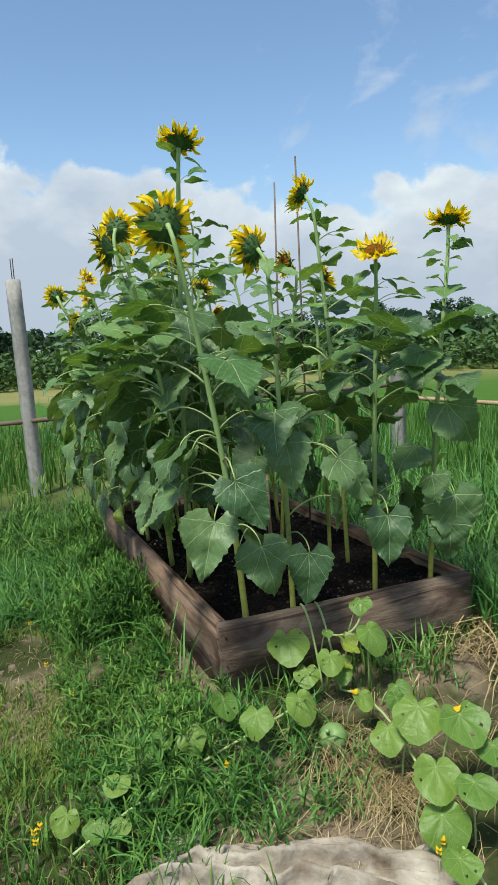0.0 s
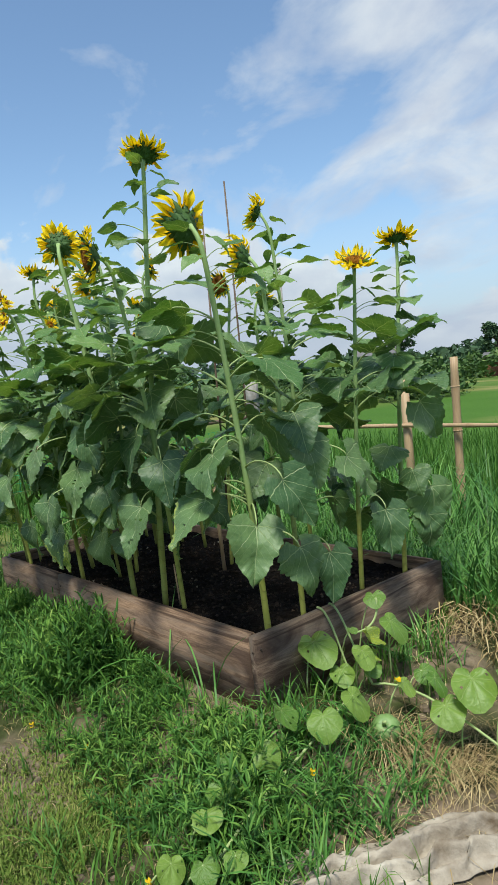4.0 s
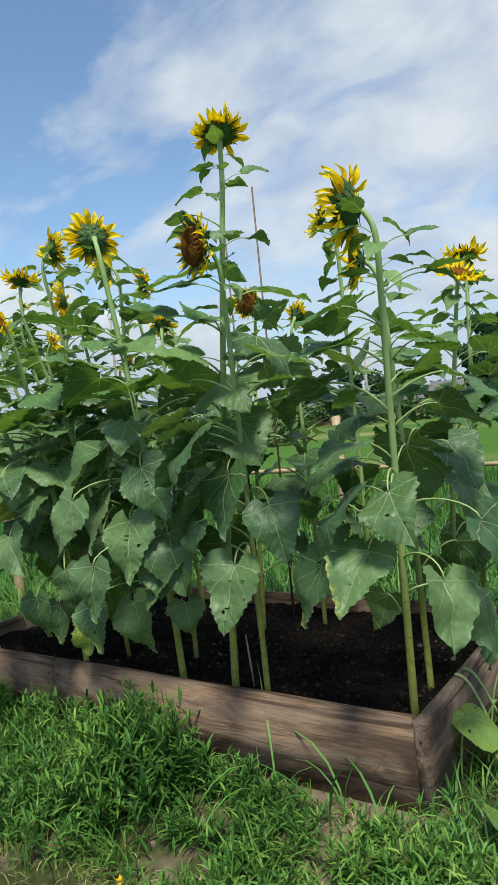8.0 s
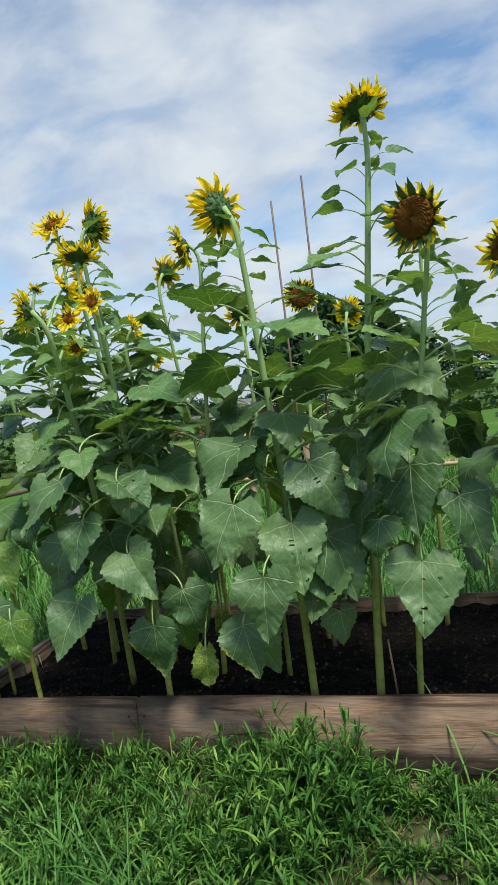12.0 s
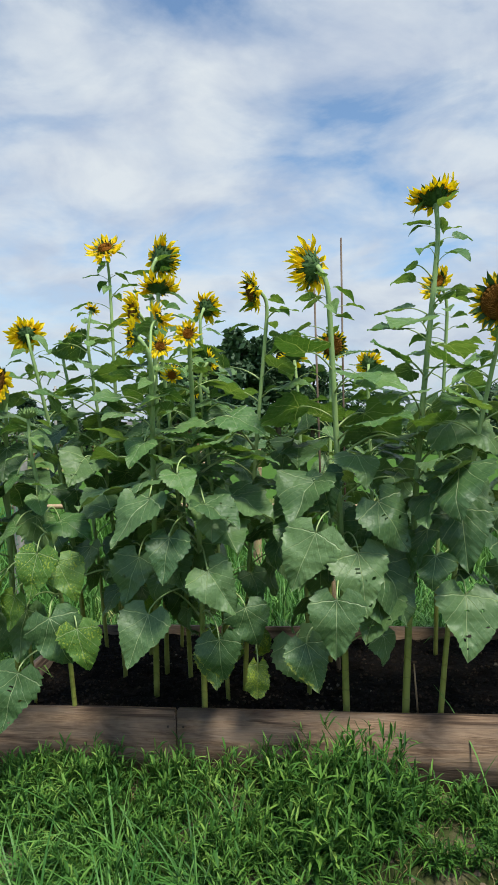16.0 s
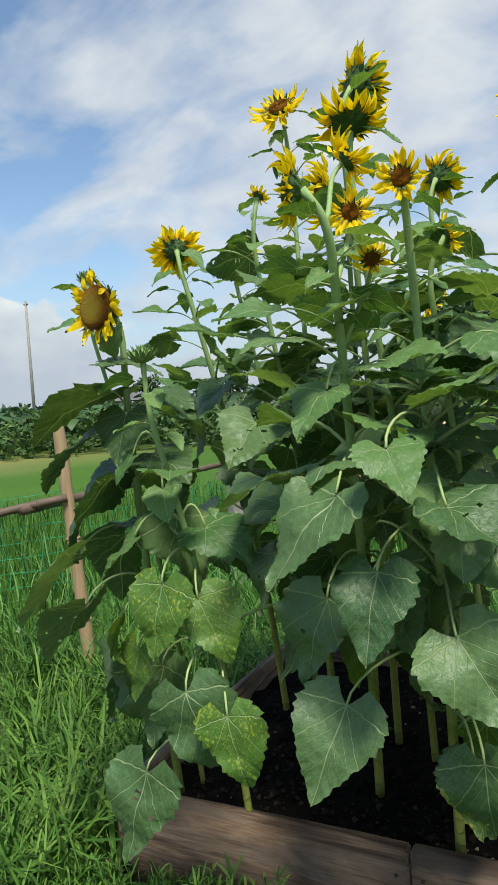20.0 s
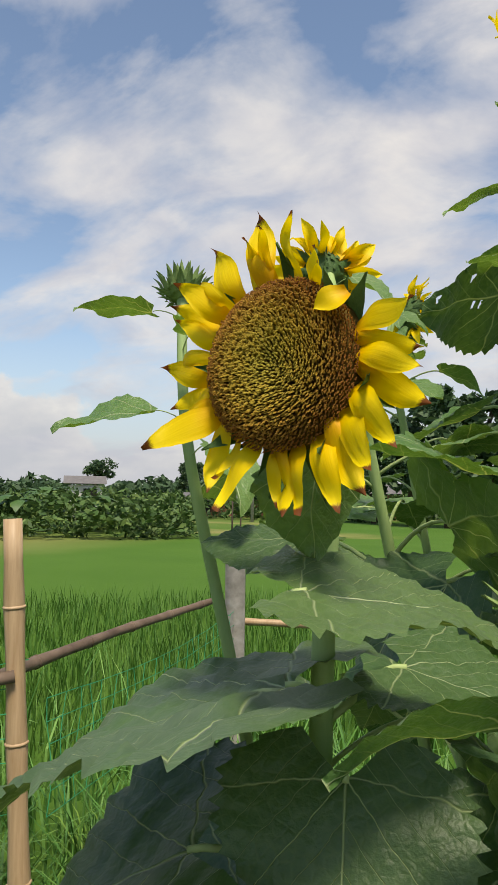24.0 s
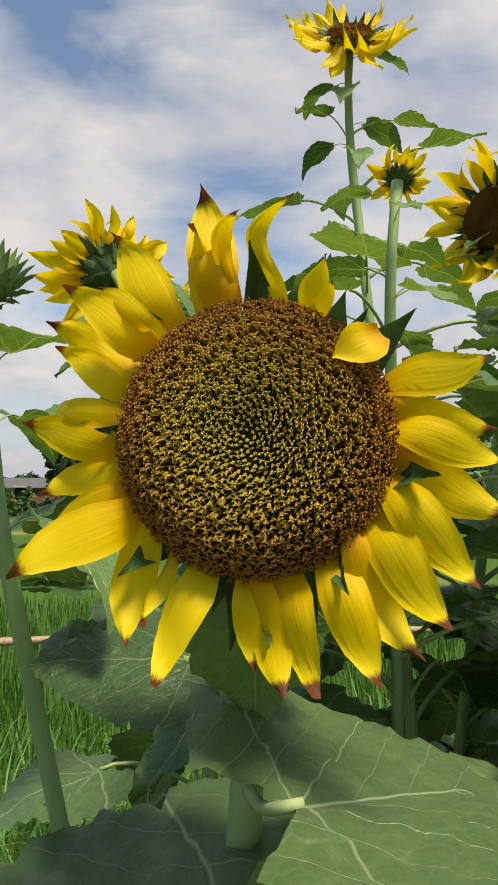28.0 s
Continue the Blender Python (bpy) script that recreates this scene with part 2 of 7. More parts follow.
def leaf_material(name, dark, light, yellow=0.0, vein=(0.44, 0.52, 0.27), through=0.15, palm=False, fine=1.0, edged=False):
    m, nt, b = material(name, 0.46, 0.5)
    b.inputs["Sheen Weight"].default_value, b.inputs["Sheen Roughness"].default_value = 0.07, 0.4      # short pale hairs
    uv = coords(nt, "UV")
    allv, main, ax = palm_mask(nt, uv) if palm else vein_mask(nt, uv, fine=fine)
    var = noise_tex(nt, coords(nt, "Object"), 18, 4)
    tone = math_node(nt, "ADD", math_node(nt, "MULTIPLY", rnd(nt), 0.75), math_node(nt, "MULTIPLY", math_node(nt, "SUBTRACT", var, 0.5), 0.8), True)
    col = mix(nt, tone, dark, light)
    if yellow:
        blot = ramp(nt, math_node(nt, "ADD", noise_tex(nt, uv, 24, 3, 0.5), math_node(nt, "MULTIPLY", math_node(nt, "SUBTRACT", noise_tex(nt, coords(nt, "Object"), 3.0, 2), 0.5), 0.6)), [(0.72 - 0.3 * yellow, (0, 0, 0)), (0.80 - 0.26 * yellow, (1, 1, 1))])
        col = mix(nt, math_node(nt, "MULTIPLY", blot, 0.8), col, (0.36, 0.42, 0.04))
        brown = ramp(nt, noise_tex(nt, uv, 5, 5, 0.6), [(0.86 - 0.27 * yellow, (0, 0, 0)), (0.92 - 0.27 * yellow, (1, 1, 1))])
        col = mix(nt, math_node(nt, "MULTIPLY", brown, 0.7), col, (0.16, 0.09, 0.03))
    if edged:
        sep = nt.nodes.new("ShaderNodeSeparateXYZ")
        nt.links.new(uv, sep.inputs[0])
        # the margin yellows from the tip up one side
        rim = math_node(nt, "ADD", math_node(nt, "ADD", math_node(nt, "MULTIPLY", sep.outputs[1], 0.62), math_node(nt, "MULTIPLY", ax, 0.9)), math_node(nt, "MULTIPLY", math_node(nt, "SUBTRACT", noise_tex(nt, uv, 7, 5, 0.65), 0.5), 0.7))
        col = mix(nt, ramp(nt, rim, [(0.62, (0, 0, 0)), (0.74, (0.9,) * 3)]), col, (0.42, 0.44, 0.06))
    spots = ramp(nt, noise_tex(nt, coords(nt, "Object"), 55, 3, 0.6), [(0.70, (0, 0, 0)), (0.76, (1, 1, 1))])
    col = mix(nt, math_node(nt, "MULTIPLY", spots, 0.25), col, (0.25, 0.28, 0.12))
    col = mix(nt, math_node(nt, "MULTIPLY", math_node(nt, "SUBTRACT", allv, main, True), 0.10), col, vein)
    col = mix(nt, math_node(nt, "MULTIPLY", main, 0.8), col, vein)
    nt.links.new(col, b.inputs["Base Color"])
    h = math_node(nt, "ADD", math_node(nt, "ADD", math_node(nt, "MULTIPLY", main, -0.8), math_node(nt, "MULTIPLY", allv, -0.25)), math_node(nt, "MULTIPLY", noise_tex(nt, coords(nt, "Object"), 11, 4), 1.1))
    bump(nt, b, h, 0.5, 0.005)
    thin(nt, b, mix(nt, 1.0, col, (1.9, 1.75, 0.7), "MULTIPLY"), through)
    return m


def simple(name, c1, c2, scale=20, rough=0.7, spec=0.3, stretch=(1, 1, 1), bumps=0.3, dist=0.004, kind="Object", use_random=0.3, through=0.0):
    m, nt, b = material(name, rough, spec)
    vec = mapped(nt, coords(nt, kind), stretch)
    n1 = noise_tex(nt, vec, scale, 6, 0.6)
    n2 = noise_tex(nt, vec, scale * 0.17, 3)
    f = math_node(nt, "ADD", math_node(nt, "MULTIPLY", math_node(nt, "SUBTRACT", n1, 0.5), 1.4), math_node(nt, "MULTIPLY", n2, 0.8))
    f = math_node(nt, "ADD", f, math_node(nt, "MULTIPLY", math_node(nt, "SUBTRACT", rnd(nt), 0.4), use_random), True)
    col = mix(nt, f, c1, c2)
    nt.links.new(col, b.inputs["Base Color"])
    if bumps:
        bump(nt, b, n1, bumps, dist)
    if through:
        thin(nt, b, col, through)
    return m


def island(name, stops, rough=0.6, through=0.12, spec=0.3):
    """For joined blades: each piece takes its tone from Random Per Island."""
    m, nt, b = material(name, rough, spec)
    isl = nt.nodes.new("ShaderNodeNewGeometry").outputs["Random Per Island"]
    patch = noise_tex(nt, coords(nt, "Object"), 1.7, 3)
    f = math_node(nt, "ADD", math_node(nt, "MULTIPLY", isl, 0.75), math_node(nt, "MULTIPLY", math_node(nt, "SUBTRACT", patch, 0.38), 0.9), True)
    col = ramp(nt, f, stops)
    nt.links.new(col, b.inputs["Base Color"])
    thin(nt, b, col, through)
    return m


def petal_material(name, tip_brown):
    m, nt, b = material(name, 0.55, 0.25)
    uv = coords(nt, "UV")
    sep = nt.nodes.new("ShaderNodeSeparateXYZ")
    nt.links.new(uv, sep.inputs[0])
    r = rnd(nt)
    col = ramp(nt, math_node(nt, "ADD", sep.outputs[1], math_node(nt, "MULTIPLY", math_node(nt, "SUBTRACT", r, 0.5), 0.3), True),
               [(0.0, (0.82, 0.42, 0.004)), (0.3, (0.92, 0.64, 0.007)), (1.0, (0.94, 0.74, 0.016))])
    lines = noise_tex(nt, mapped(nt, uv, (34, 1.2, 1)), 3, 3)
    col = mix(nt, math_node(nt, "MULTIPLY", lines, 0.1), col, (0.80, 0.46, 0.0))
    if tip_brown:
        t = math_node(nt, "ADD", sep.outputs[1], math_node(nt, "MULTIPLY", math_node(nt, "SUBTRACT", noise_tex(nt, uv, 9, 3), 0.5), 0.12))
        t = math_node(nt, "SUBTRACT", t, math_node(nt, "MULTIPLY", r, 0.07))
        col = mix(nt, ramp(nt, t, [(0.84, (0, 0, 0)), (0.885, (1, 1, 1))]), col, (0.17, 0.05, 0.012))
    nt.links.new(col, b.inputs["Base Color"])
    bump(nt, b, noise_tex(nt, mapped(nt, uv, (5, 0.5, 1)), 3, 2), 0.12, 0.003)
    thin(nt, b, col, 0.4)
    return m


def wood_material(name, c1, c2, grey, axis):
    m, nt, b = material(name, 0.82, 0.2)
    st = {"x": (0.7, 9, 9), "y": (9, 0.7, 9), "z": (9, 9, 0.7)}[axis]
    vec = mapped(nt, coords(nt, "Object"), st)
    grain = noise_tex(nt, vec, 6, 8, 0.66, 1.8)
    rings = noise_tex(nt, mapped(nt, coords(nt, "Object"), tuple(v * 0.35 for v in st)), 3, 3, 0.5, 2.0)
    col = mix(nt, ramp(nt, grain, [(0.3, (0, 0, 0)), (0.68, (1, 1, 1))]), c1, c2)
    col = mix(nt, ramp(nt, rings, [(0.42, (0, 0, 0)), (0.6, (0.8,) * 3)]), col, grey)
    stain = noise_tex(nt, mapped(nt, coords(nt, "Object"), tuple(min(v, 3.0) for v in st)), 2.4, 5, 0.6, 0.8)
    col = mix(nt, ramp(nt, stain, [(0.45, (0, 0, 0)), (0.62, (0.9,) * 3)]), col, (0.046, 0.028, 0.02))
    knot = noise_tex(nt, mapped(nt, coords(nt, "Object"), tuple(v * 0.55 for v in st), (3.1, 1.7, 0.6)), 1.3, 3, 0.5, 3.5)
    col = mix(nt, ramp(nt, knot, [(0.60, (0, 0, 0)), (0.68, (0.8,) * 3)]), col, (0.035, 0.02, 0.014))
    nt.links.new(col, b.inputs["Base Color"])
    bump(nt, b, grain, 0.8, 0.006)
    return m


M_LEAF = leaf_material("sunflower leaf", (0.036, 0.094, 0.028), (0.155, 0.250, 0.088), through=0.2)
M_LEAF_HERO = leaf_material("broad sunflower leaf", (0.044, 0.096, 0.025), (0.092, 0.158, 0.046), through=0.16, fine=0.6)
# lighter green of young leaves, which also paints the brightness of sunlit ones
M_LEAF_YOUNG_LIT = leaf_material("young and sunlit sunflower leaf", (0.055, 0.138, 0.030), (0.185, 0.305, 0.092), through=0.24)
M_LEAF_SICK = leaf_material("mottled sunflower leaf", (0.075, 0.17, 0.022), (0.15, 0.27, 0.045), 0.5, through=0.26)
M_LEAF_EDGED = leaf_material("yellow-edged sunflower leaf", (0.045, 0.105, 0.03), (0.14, 0.23, 0.08), through=0.2, edged=True)
M_LEAF_YELLOW = leaf_material("yellowing sunflower leaf", (0.08, 0.15, 0.03), (0.16, 0.24, 0.05), 0.75, (0.5, 0.52, 0.2))


def stem_material():
    m, nt, b = material("sunflower stem", 0.62, 0.3)
    co = coords(nt, "Object")
    sep = nt.nodes.new("ShaderNodeSeparateXYZ")
    nt.links.new(co, sep.inputs[0])
    n1 = noise_tex(nt, mapped(nt, co, (1, 1, 0.12)), 90, 4, 0.6)
    n2 = noise_tex(nt, co, 14, 4, 0.6)
    young = mix(nt, n1, (0.19, 0.31, 0.095), (0.36, 0.47, 0.21))
    old = mix(nt, n2, (0.17, 0.21, 0.035), (0.36, 0.36, 0.09))
    height = math_node(nt, "ADD", sep.outputs[2], math_node(nt, "MULTIPLY", math_node(nt, "SUBTRACT", n2, 0.5), 0.3))
    col = mix(nt, ramp(nt, height, [(0.42, (0, 0, 0)), (0.85, (1, 1, 1))]), old, young)
    # leaf scars ring the lower stem
    zz = math_node(nt, "ADD", math_node(nt, "MULTIPLY", sep.outputs[2], 13.0), math_node(nt, "MULTIPLY", noise_tex(nt, mapped(nt, co, (0.8, 0.8, 1)), 9, 2), 4.5))
    ring = line_mask(nt, math_node(nt, "ABSOLUTE", math_node(nt, "SUBTRACT", math_node(nt, "FRACT", zz), 0.5)), 0.11)
    lower = ramp(nt, sep.outputs[2], [(0.45, (1, 1, 1)), (0.8, (0, 0, 0))])
    ring = math_node(nt, "MULTIPLY", ring, lower)
    col = mix(nt, math_node(nt, "MULTIPLY", ring, 0.4), col, (0.14, 0.12, 0.03))
    nt.links.new(col, b.inputs["Base Color"])
    bump(nt, b, math_node(nt, "ADD", math_node(nt, "MULTIPLY", n1, 0.6), math_node(nt, "MULTIPLY", ring, 1.0)), 0.6, 0.003)
    return m


M_STEM = stem_material()
M_PETIOLE = simple("pale petiole", (0.27, 0.36, 0.13), (0.40, 0.48, 0.22), 40, 0.6, 0.3)
M_PETAL = petal_material("sunflower petal", False)
M_PETAL_BROWN = petal_material("withering sunflower petal", True)
M_BRACT = simple("green bract", (0.035, 0.085, 0.02), (0.09, 0.17, 0.045), 40, 0.6, 0.3, through=0.15)
M_DISC = simple("brown seed disc", (0.17, 0.07, 0.013), (0.42, 0.20, 0.035), 90, 0.9, 0.1, bumps=1.0, dist=0.006)
M_DISC_YOUNG = simple("orange-brown young disc", (0.30, 0.10, 0.012), (0.56, 0.26, 0.03), 90, 0.9, 0.1, bumps=1.0, dist=0.006)
M_BUD = simple("green bud", (0.13, 0.22, 0.06), (0.25, 0.34, 0.13), 60, 0.7, 0.2)
M_WOOD_X = wood_material("weathered plank", (0.095, 0.055, 0.034), (0.33, 0.218, 0.142), (0.19, 0.14, 0.107), "x")
M_WOOD_Y = wood_material("weathered grey plank", (0.095, 0.062, 0.043), (0.29, 0.21, 0.15), (0.18, 0.14, 0.11), "y")
M_SOIL = simple("black garden soil", (0.004, 0.0033, 0.003), (0.017, 0.0125, 0.0095), 40, 0.95, 0.06, bumps=1.0, dist=0.03)
M_GRIT = island("soil crumbs", [(0.0, (0.006, 0.005, 0.004)), (0.7, (0.03, 0.022, 0.017)), (0.9, (0.07, 0.05, 0.035)), (0.97, (0.2, 0.17, 0.13)), (1.0, (0.4, 0.36, 0.3))], 0.95, 0.0, 0.1)
M_GRASS = island("grass blades", [(0.0, (0.028, 0.082, 0.014)), (0.5, (0.085, 0.19, 0.030)), (0.9, (0.18, 0.30, 0.058)), (1.0, (0.36, 0.34, 0.14))], 0.55, 0.2, 0.2)
M_GRASS_TALL = island("tall grass blades", [(0.0, (0.030, 0.105, 0.020)), (0.55, (0.088, 0.225, 0.042)), (0.95, (0.19, 0.35, 0.085)), (1.0, (0.40, 0.40, 0.17))], 0.5, 0.22, 0.3)
M_WEED = island("weed leaves", [(0.0, (0.020, 0.065, 0.012)), (0.4, (0.058, 0.155, 0.026)), (0.75, (0.14, 0.27, 0.046)), (1.0, (0.28, 0.40, 0.09))], 0.55, 0.22, 0.2)
M_MAT = island("low creeping turf", [(0.0, (0.07, 0.13, 0.02)), (0.5, (0.155, 0.215, 0.042)), (0.85, (0.27, 0.285, 0.085)), (1.0, (0.36, 0.29, 0.13))], 0.6, 0.12, 0.12)
M_STRAW = island("dry straw", [(0.0, (0.15, 0.10, 0.045)), (0.5, (0.36, 0.27, 0.13)), (1.0, (0.6, 0.5, 0.28))], 0.75, 0.1)
M_RICE = island("rice field blades", [(0.0, (0.038, 0.115, 0.014)), (0.5, (0.066, 0.165, 0.022)), (1.0, (0.115, 0.225, 0.038))], 0.6, 0.25)
M_PUMPKIN_LEAF = leaf_material("pumpkin leaf", (0.085, 0.185, 0.024), (0.215, 0.315, 0.055), 0.0, (0.32, 0.42, 0.14), 0.26, True)
M_PUMPKIN_OLD = leaf_material("old pumpkin leaf", (0.10, 0.20, 0.04), (0.22, 0.28, 0.05), 0.7, (0.3, 0.4, 0.16), 0.28, True)
M_PUMPKIN = simple("striped pumpkin skin", (0.10, 0.20, 0.05), (0.24, 0.34, 0.13), 30, 0.5, 0.4, (1, 1, 0.2))
M_YELLOW = simple("small yellow blossom", (0.7, 0.42, 0.01), (0.85, 0.6, 0.02), 50, 0.6, 0.2, through=0.3)
M_CLOTH = simple("dirty pale sheet", (0.13, 0.095, 0.062), (0.66, 0.60, 0.50), 9, 0.85, 0.15, bumps=1.0, dist=0.02)
M_CONCRETE = simple("weathered concrete", (0.17, 0.155, 0.135), (0.44, 0.42, 0.39), 16, 0.9, 0.2, bumps=0.6, dist=0.006)
M_BAMBOO = simple("dry bamboo", (0.30, 0.19, 0.10), (0.50, 0.36, 0.22), 14, 0.5, 0.35, (6, 6, 0.5), 0.2)
M_RAIL = simple("weathered bamboo rail", (0.06, 0.036, 0.026), (0.2, 0.145, 0.105), 9, 0.6, 0.3)
M_IRON = simple("rusty iron", (0.03, 0.022, 0.018), (0.09, 0.06, 0.045), 40, 0.8, 0.3)
M_NET = simple("green net cord", (0.02, 0.22, 0.10), (0.04, 0.36, 0.18), 20, 0.6, 0.3)
M_BARK = simple("dark bark", (0.05, 0.035, 0.025), (0.13, 0.1, 0.075), 12, 0.9, 0.1, (3, 3, 0.6))
M_TREE = island("tree foliage", [(0.0, (0.03, 0.065, 0.03)), (0.6, (0.055, 0.105, 0.048)), (1.0, (0.09, 0.145, 0.062))], 0.6, 0.2)
M_BUSH = island("bush foliage", [(0.0, (0.026, 0.06, 0.014)), (0.55, (0.062, 0.125, 0.03)), (1.0, (0.15, 0.215, 0.06))], 0.6, 0.15)
M_BANANA = island("banana leaf", [(0.0, (0.03, 0.085, 0.025)), (1.0, (0.09, 0.17, 0.05))], 0.5, 0.2)
M_BRICK = simple("red brick wall", (0.16, 0.06, 0.04), (0.30, 0.13, 0.09), 5, 0.9, 0.1)
M_PLASTER = simple("pale plaster", (0.45, 0.43, 0.4), (0.62, 0.6, 0.57), 3, 0.9, 0.1)
M_DARK = simple("dark window slab", (0.01, 0.01, 0.01), (0.025, 0.024, 0.022), 5, 0.8, 0.1)
M_ROOF = simple("grey sheet roof", (0.09, 0.085, 0.085), (0.18, 0.17, 0.17), 4, 0.6, 0.3)


def ground_material():
    m, nt, b = material("earth and grass ground", 0.95, 0.1)
    co = coords(nt, "Object")
    sep = nt.nodes.new("ShaderNodeSeparateXYZ")
    nt.links.new(co, sep.inputs[0])
    n1, n2 = noise_tex(nt, co, 22, 7, 0.65), noise_tex(nt, co, 1.6, 4, 0.6)
    earth = mix(nt, n1, (0.10, 0.07, 0.046), (0.32, 0.245, 0.175))
    # turf is darkened: the shade between blades and weeds is put into its colour
    turf = mix(nt, n1, (0.020, 0.027, 0.009), (0.070, 0.082, 0.028))
    open_earth = math_node(nt, "MULTIPLY", ramp(nt, n2, [(0.44, (0, 0, 0)), (0.56, (1, 1, 1))]), ramp(nt, math_node(nt, "ADD", math_node(nt, "MULTIPLY", sep.outputs[0], -0.2), math_node(nt, "MULTIPLY", math_node(nt, "SUBTRACT", noise_tex(nt, co, 0.8, 5, 0.6), 0.5), 1.2)), [(0.36, (1, 1, 1)), (0.60, (0, 0, 0))]))
    near = mix(nt, open_earth, turf, earth)
    n3 = noise_tex(nt, co, 0.35, 5, 0.6)
    rice = mix(nt, n3, (0.040, 0.105, 0.013), (0.078, 0.155, 0.026))
    dry = mix(nt, n3, (0.16, 0.17, 0.05), (0.3, 0.25, 0.11))
    far = mix(nt, ramp(nt, noise_tex(nt, mapped(nt, co, (0.05, 0.12, 1)), 1.1, 3), [(0.56, (0, 0, 0)), (0.66, (1, 1, 1))]), rice, dry)
    # a dry strip before the far bushes
    gap = math_node(nt, "SQRT", math_node(nt, "ADD", math_node(nt, "POWER", math_node(nt, "ABSOLUTE", math_node(nt, "ADD", sep.outputs[0], 1.0)), 2.0), math_node(nt, "POWER", math_node(nt, "ABSOLUTE", math_node(nt, "ADD", sep.outputs[1], 1.0)), 2.0)))
    strip = ramp(nt, math_node(nt, "MULTIPLY", math_node(nt, "ADD", gap, math_node(nt, "MULTIPLY", n3, 7.0)), 0.02), [(0.44, (0, 0, 0)), (0.50, (0.8,) * 3), (0.62, (0.8,) * 3), (0.7, (0.2,) * 3)])
    strip = math_node(nt, "MULTIPLY", strip, ramp(nt, math_node(nt, "MULTIPLY", sep.outputs[0], -0.02), [(0.28, (0, 0, 0)), (0.42, (1, 1, 1))]))
    far = mix(nt, strip, far, dry)
    r = math_node(nt, "ADD", math_node(nt, "ABSOLUTE", math_node(nt, "ADD", sep.outputs[0], 1.0)), math_node(nt, "MAXIMUM", sep.outputs[1], 0.0))
    edge = ramp(nt, math_node(nt, "MULTIPLY", math_node(nt, "ADD", r, math_node(nt, "MULTIPLY", n2, 1.5)), 0.1), [(0.42, (0, 0, 0)), (0.58, (1, 1, 1))])
    col = mix(nt, edge, near, far)
    nt.links.new(col, b.inputs["Base Color"])
    bump(nt, b, n1, 0.8, 0.02)
    return m


M_GROUND = ground_material()


# ---- helpers of this scene ----
def mesh(name, verts, faces, uvs=None, mats=(), smooth=True):
    me = bpy.data.meshes.new(name)
    me.from_pydata([tuple(v) for v in verts], [], faces)
    if uvs is not None:
        layer = me.uv_layers.new(name="UVMap")
        idx = np.empty(len(me.loops), dtype=np.int32)
        me.loops.foreach_get("vertex_index", idx)
        layer.data.foreach_set("uv", np.asarray(uvs, dtype=np.float32)[idx].ravel())
    for m in mats:
        me.materials.append(m)
    if smooth:
        me.polygons.foreach_set("use_smooth", [True] * len(me.polygons))
    me.update()
    return me


def from_bm(name, bm, mat, smooth=False):
    me = bpy.data.meshes.new(name)
    bm.to_mesh(me)
    bm.free()
    me.materials.append(mat)
    if smooth:
        me.polygons.foreach_set("use_smooth", [True] * len(me.polygons))
    return me


def part(name, bm, mat, parent, label="", smooth=False):
    ob = new(name, from_bm(name, bm, mat, smooth))
    ob.parent = parent
    if label:
        ob["label"] = label
    return ob


def board(size, bevel=0.006, wear=0.004, seed=0, cuts=10):
    """A sawn board with worn, slightly uneven edges, centred at the origin, its length on the longest axis."""
    rng = random.Random(seed)
    bm = bmesh.new()
    bmesh.ops.create_cube(bm, size=1.0)
    bmesh.ops.scale(bm, vec=size, verts=bm.verts)
    ax = max(range(3), key=lambda k: size[k])
    edges = [e for e in bm.edges if abs((e.verts[0].co - e.verts[1].co)[ax]) > 0.5 * size[ax]]
    bmesh.ops.subdivide_edges(bm, edges=edges, cuts=cuts, use_grid_fill=True)
    bmesh.ops.bevel(bm, geom=[e for e in bm.edges if e.calc_face_angle(0) > 1.0], offset=bevel, segments=2, affect="EDGES")
    for v in bm.verts:
        p = v.co * 2.3
        v.co += Vector((noise.noise(p + Vector((seed, 0, 0))), noise.noise(p + Vector((0, seed, 9))), noise.noise(p + Vector((5, 0, seed))))) * wear
    return bm


def tube_data(points, radii, sides=8, close=True):
    """Verts, faces and uvs of a tube along points."""
    pts = [Vector(p) for p in points]
    verts, faces, uvs = [], [], []
    ref = Vector((1, 0, 0))
    for i, p in enumerate(pts):
        d = (pts[min(i + 1, len(pts) - 1)] - pts[max(i - 1, 0)]).normalized()
        a = ref - d * ref.dot(d)
        if a.length < 1e-3:
            a = Vector((0, 1, 0)) - d * d.y
        a.normalize()
        ref = a
        b = d.cross(a)
        for k in range(sides):
            t = 2 * math.pi * k / sides
            verts.append(p + (a * math.cos(t) + b * math.sin(t)) * radii[i])
            uvs.append((k / sides, i / max(1, len(pts) - 1)))
    for i in range(len(pts) - 1):
        for k in range(sides):
            k2 = (k + 1) % sides
            faces.append((i * sides + k, i * sides + k2, (i + 1) * sides + k2, (i + 1) * sides + k))
    if close:
        faces.append(tuple(range(sides))[::-1])
        faces.append(tuple((len(pts) - 1) * sides + k for k in range(sides)))
    return verts, faces, uvs


def tube(name, points, radii, mat, sides=8):
    v, f, u = tube_data(points, radii, sides)
    return mesh(name, v, f, u, (mat,))


def bezier(p, n):
    p = [Vector(q) for q in p]
    out = []
    for i in range(n):
        t = i / (n - 1)
        s = 1 - t
        out.append(p[0] * s ** 3 + p[1] * 3 * s * s * t + p[2] * 3 * s * t * t + p[3] * t ** 3)
    return out


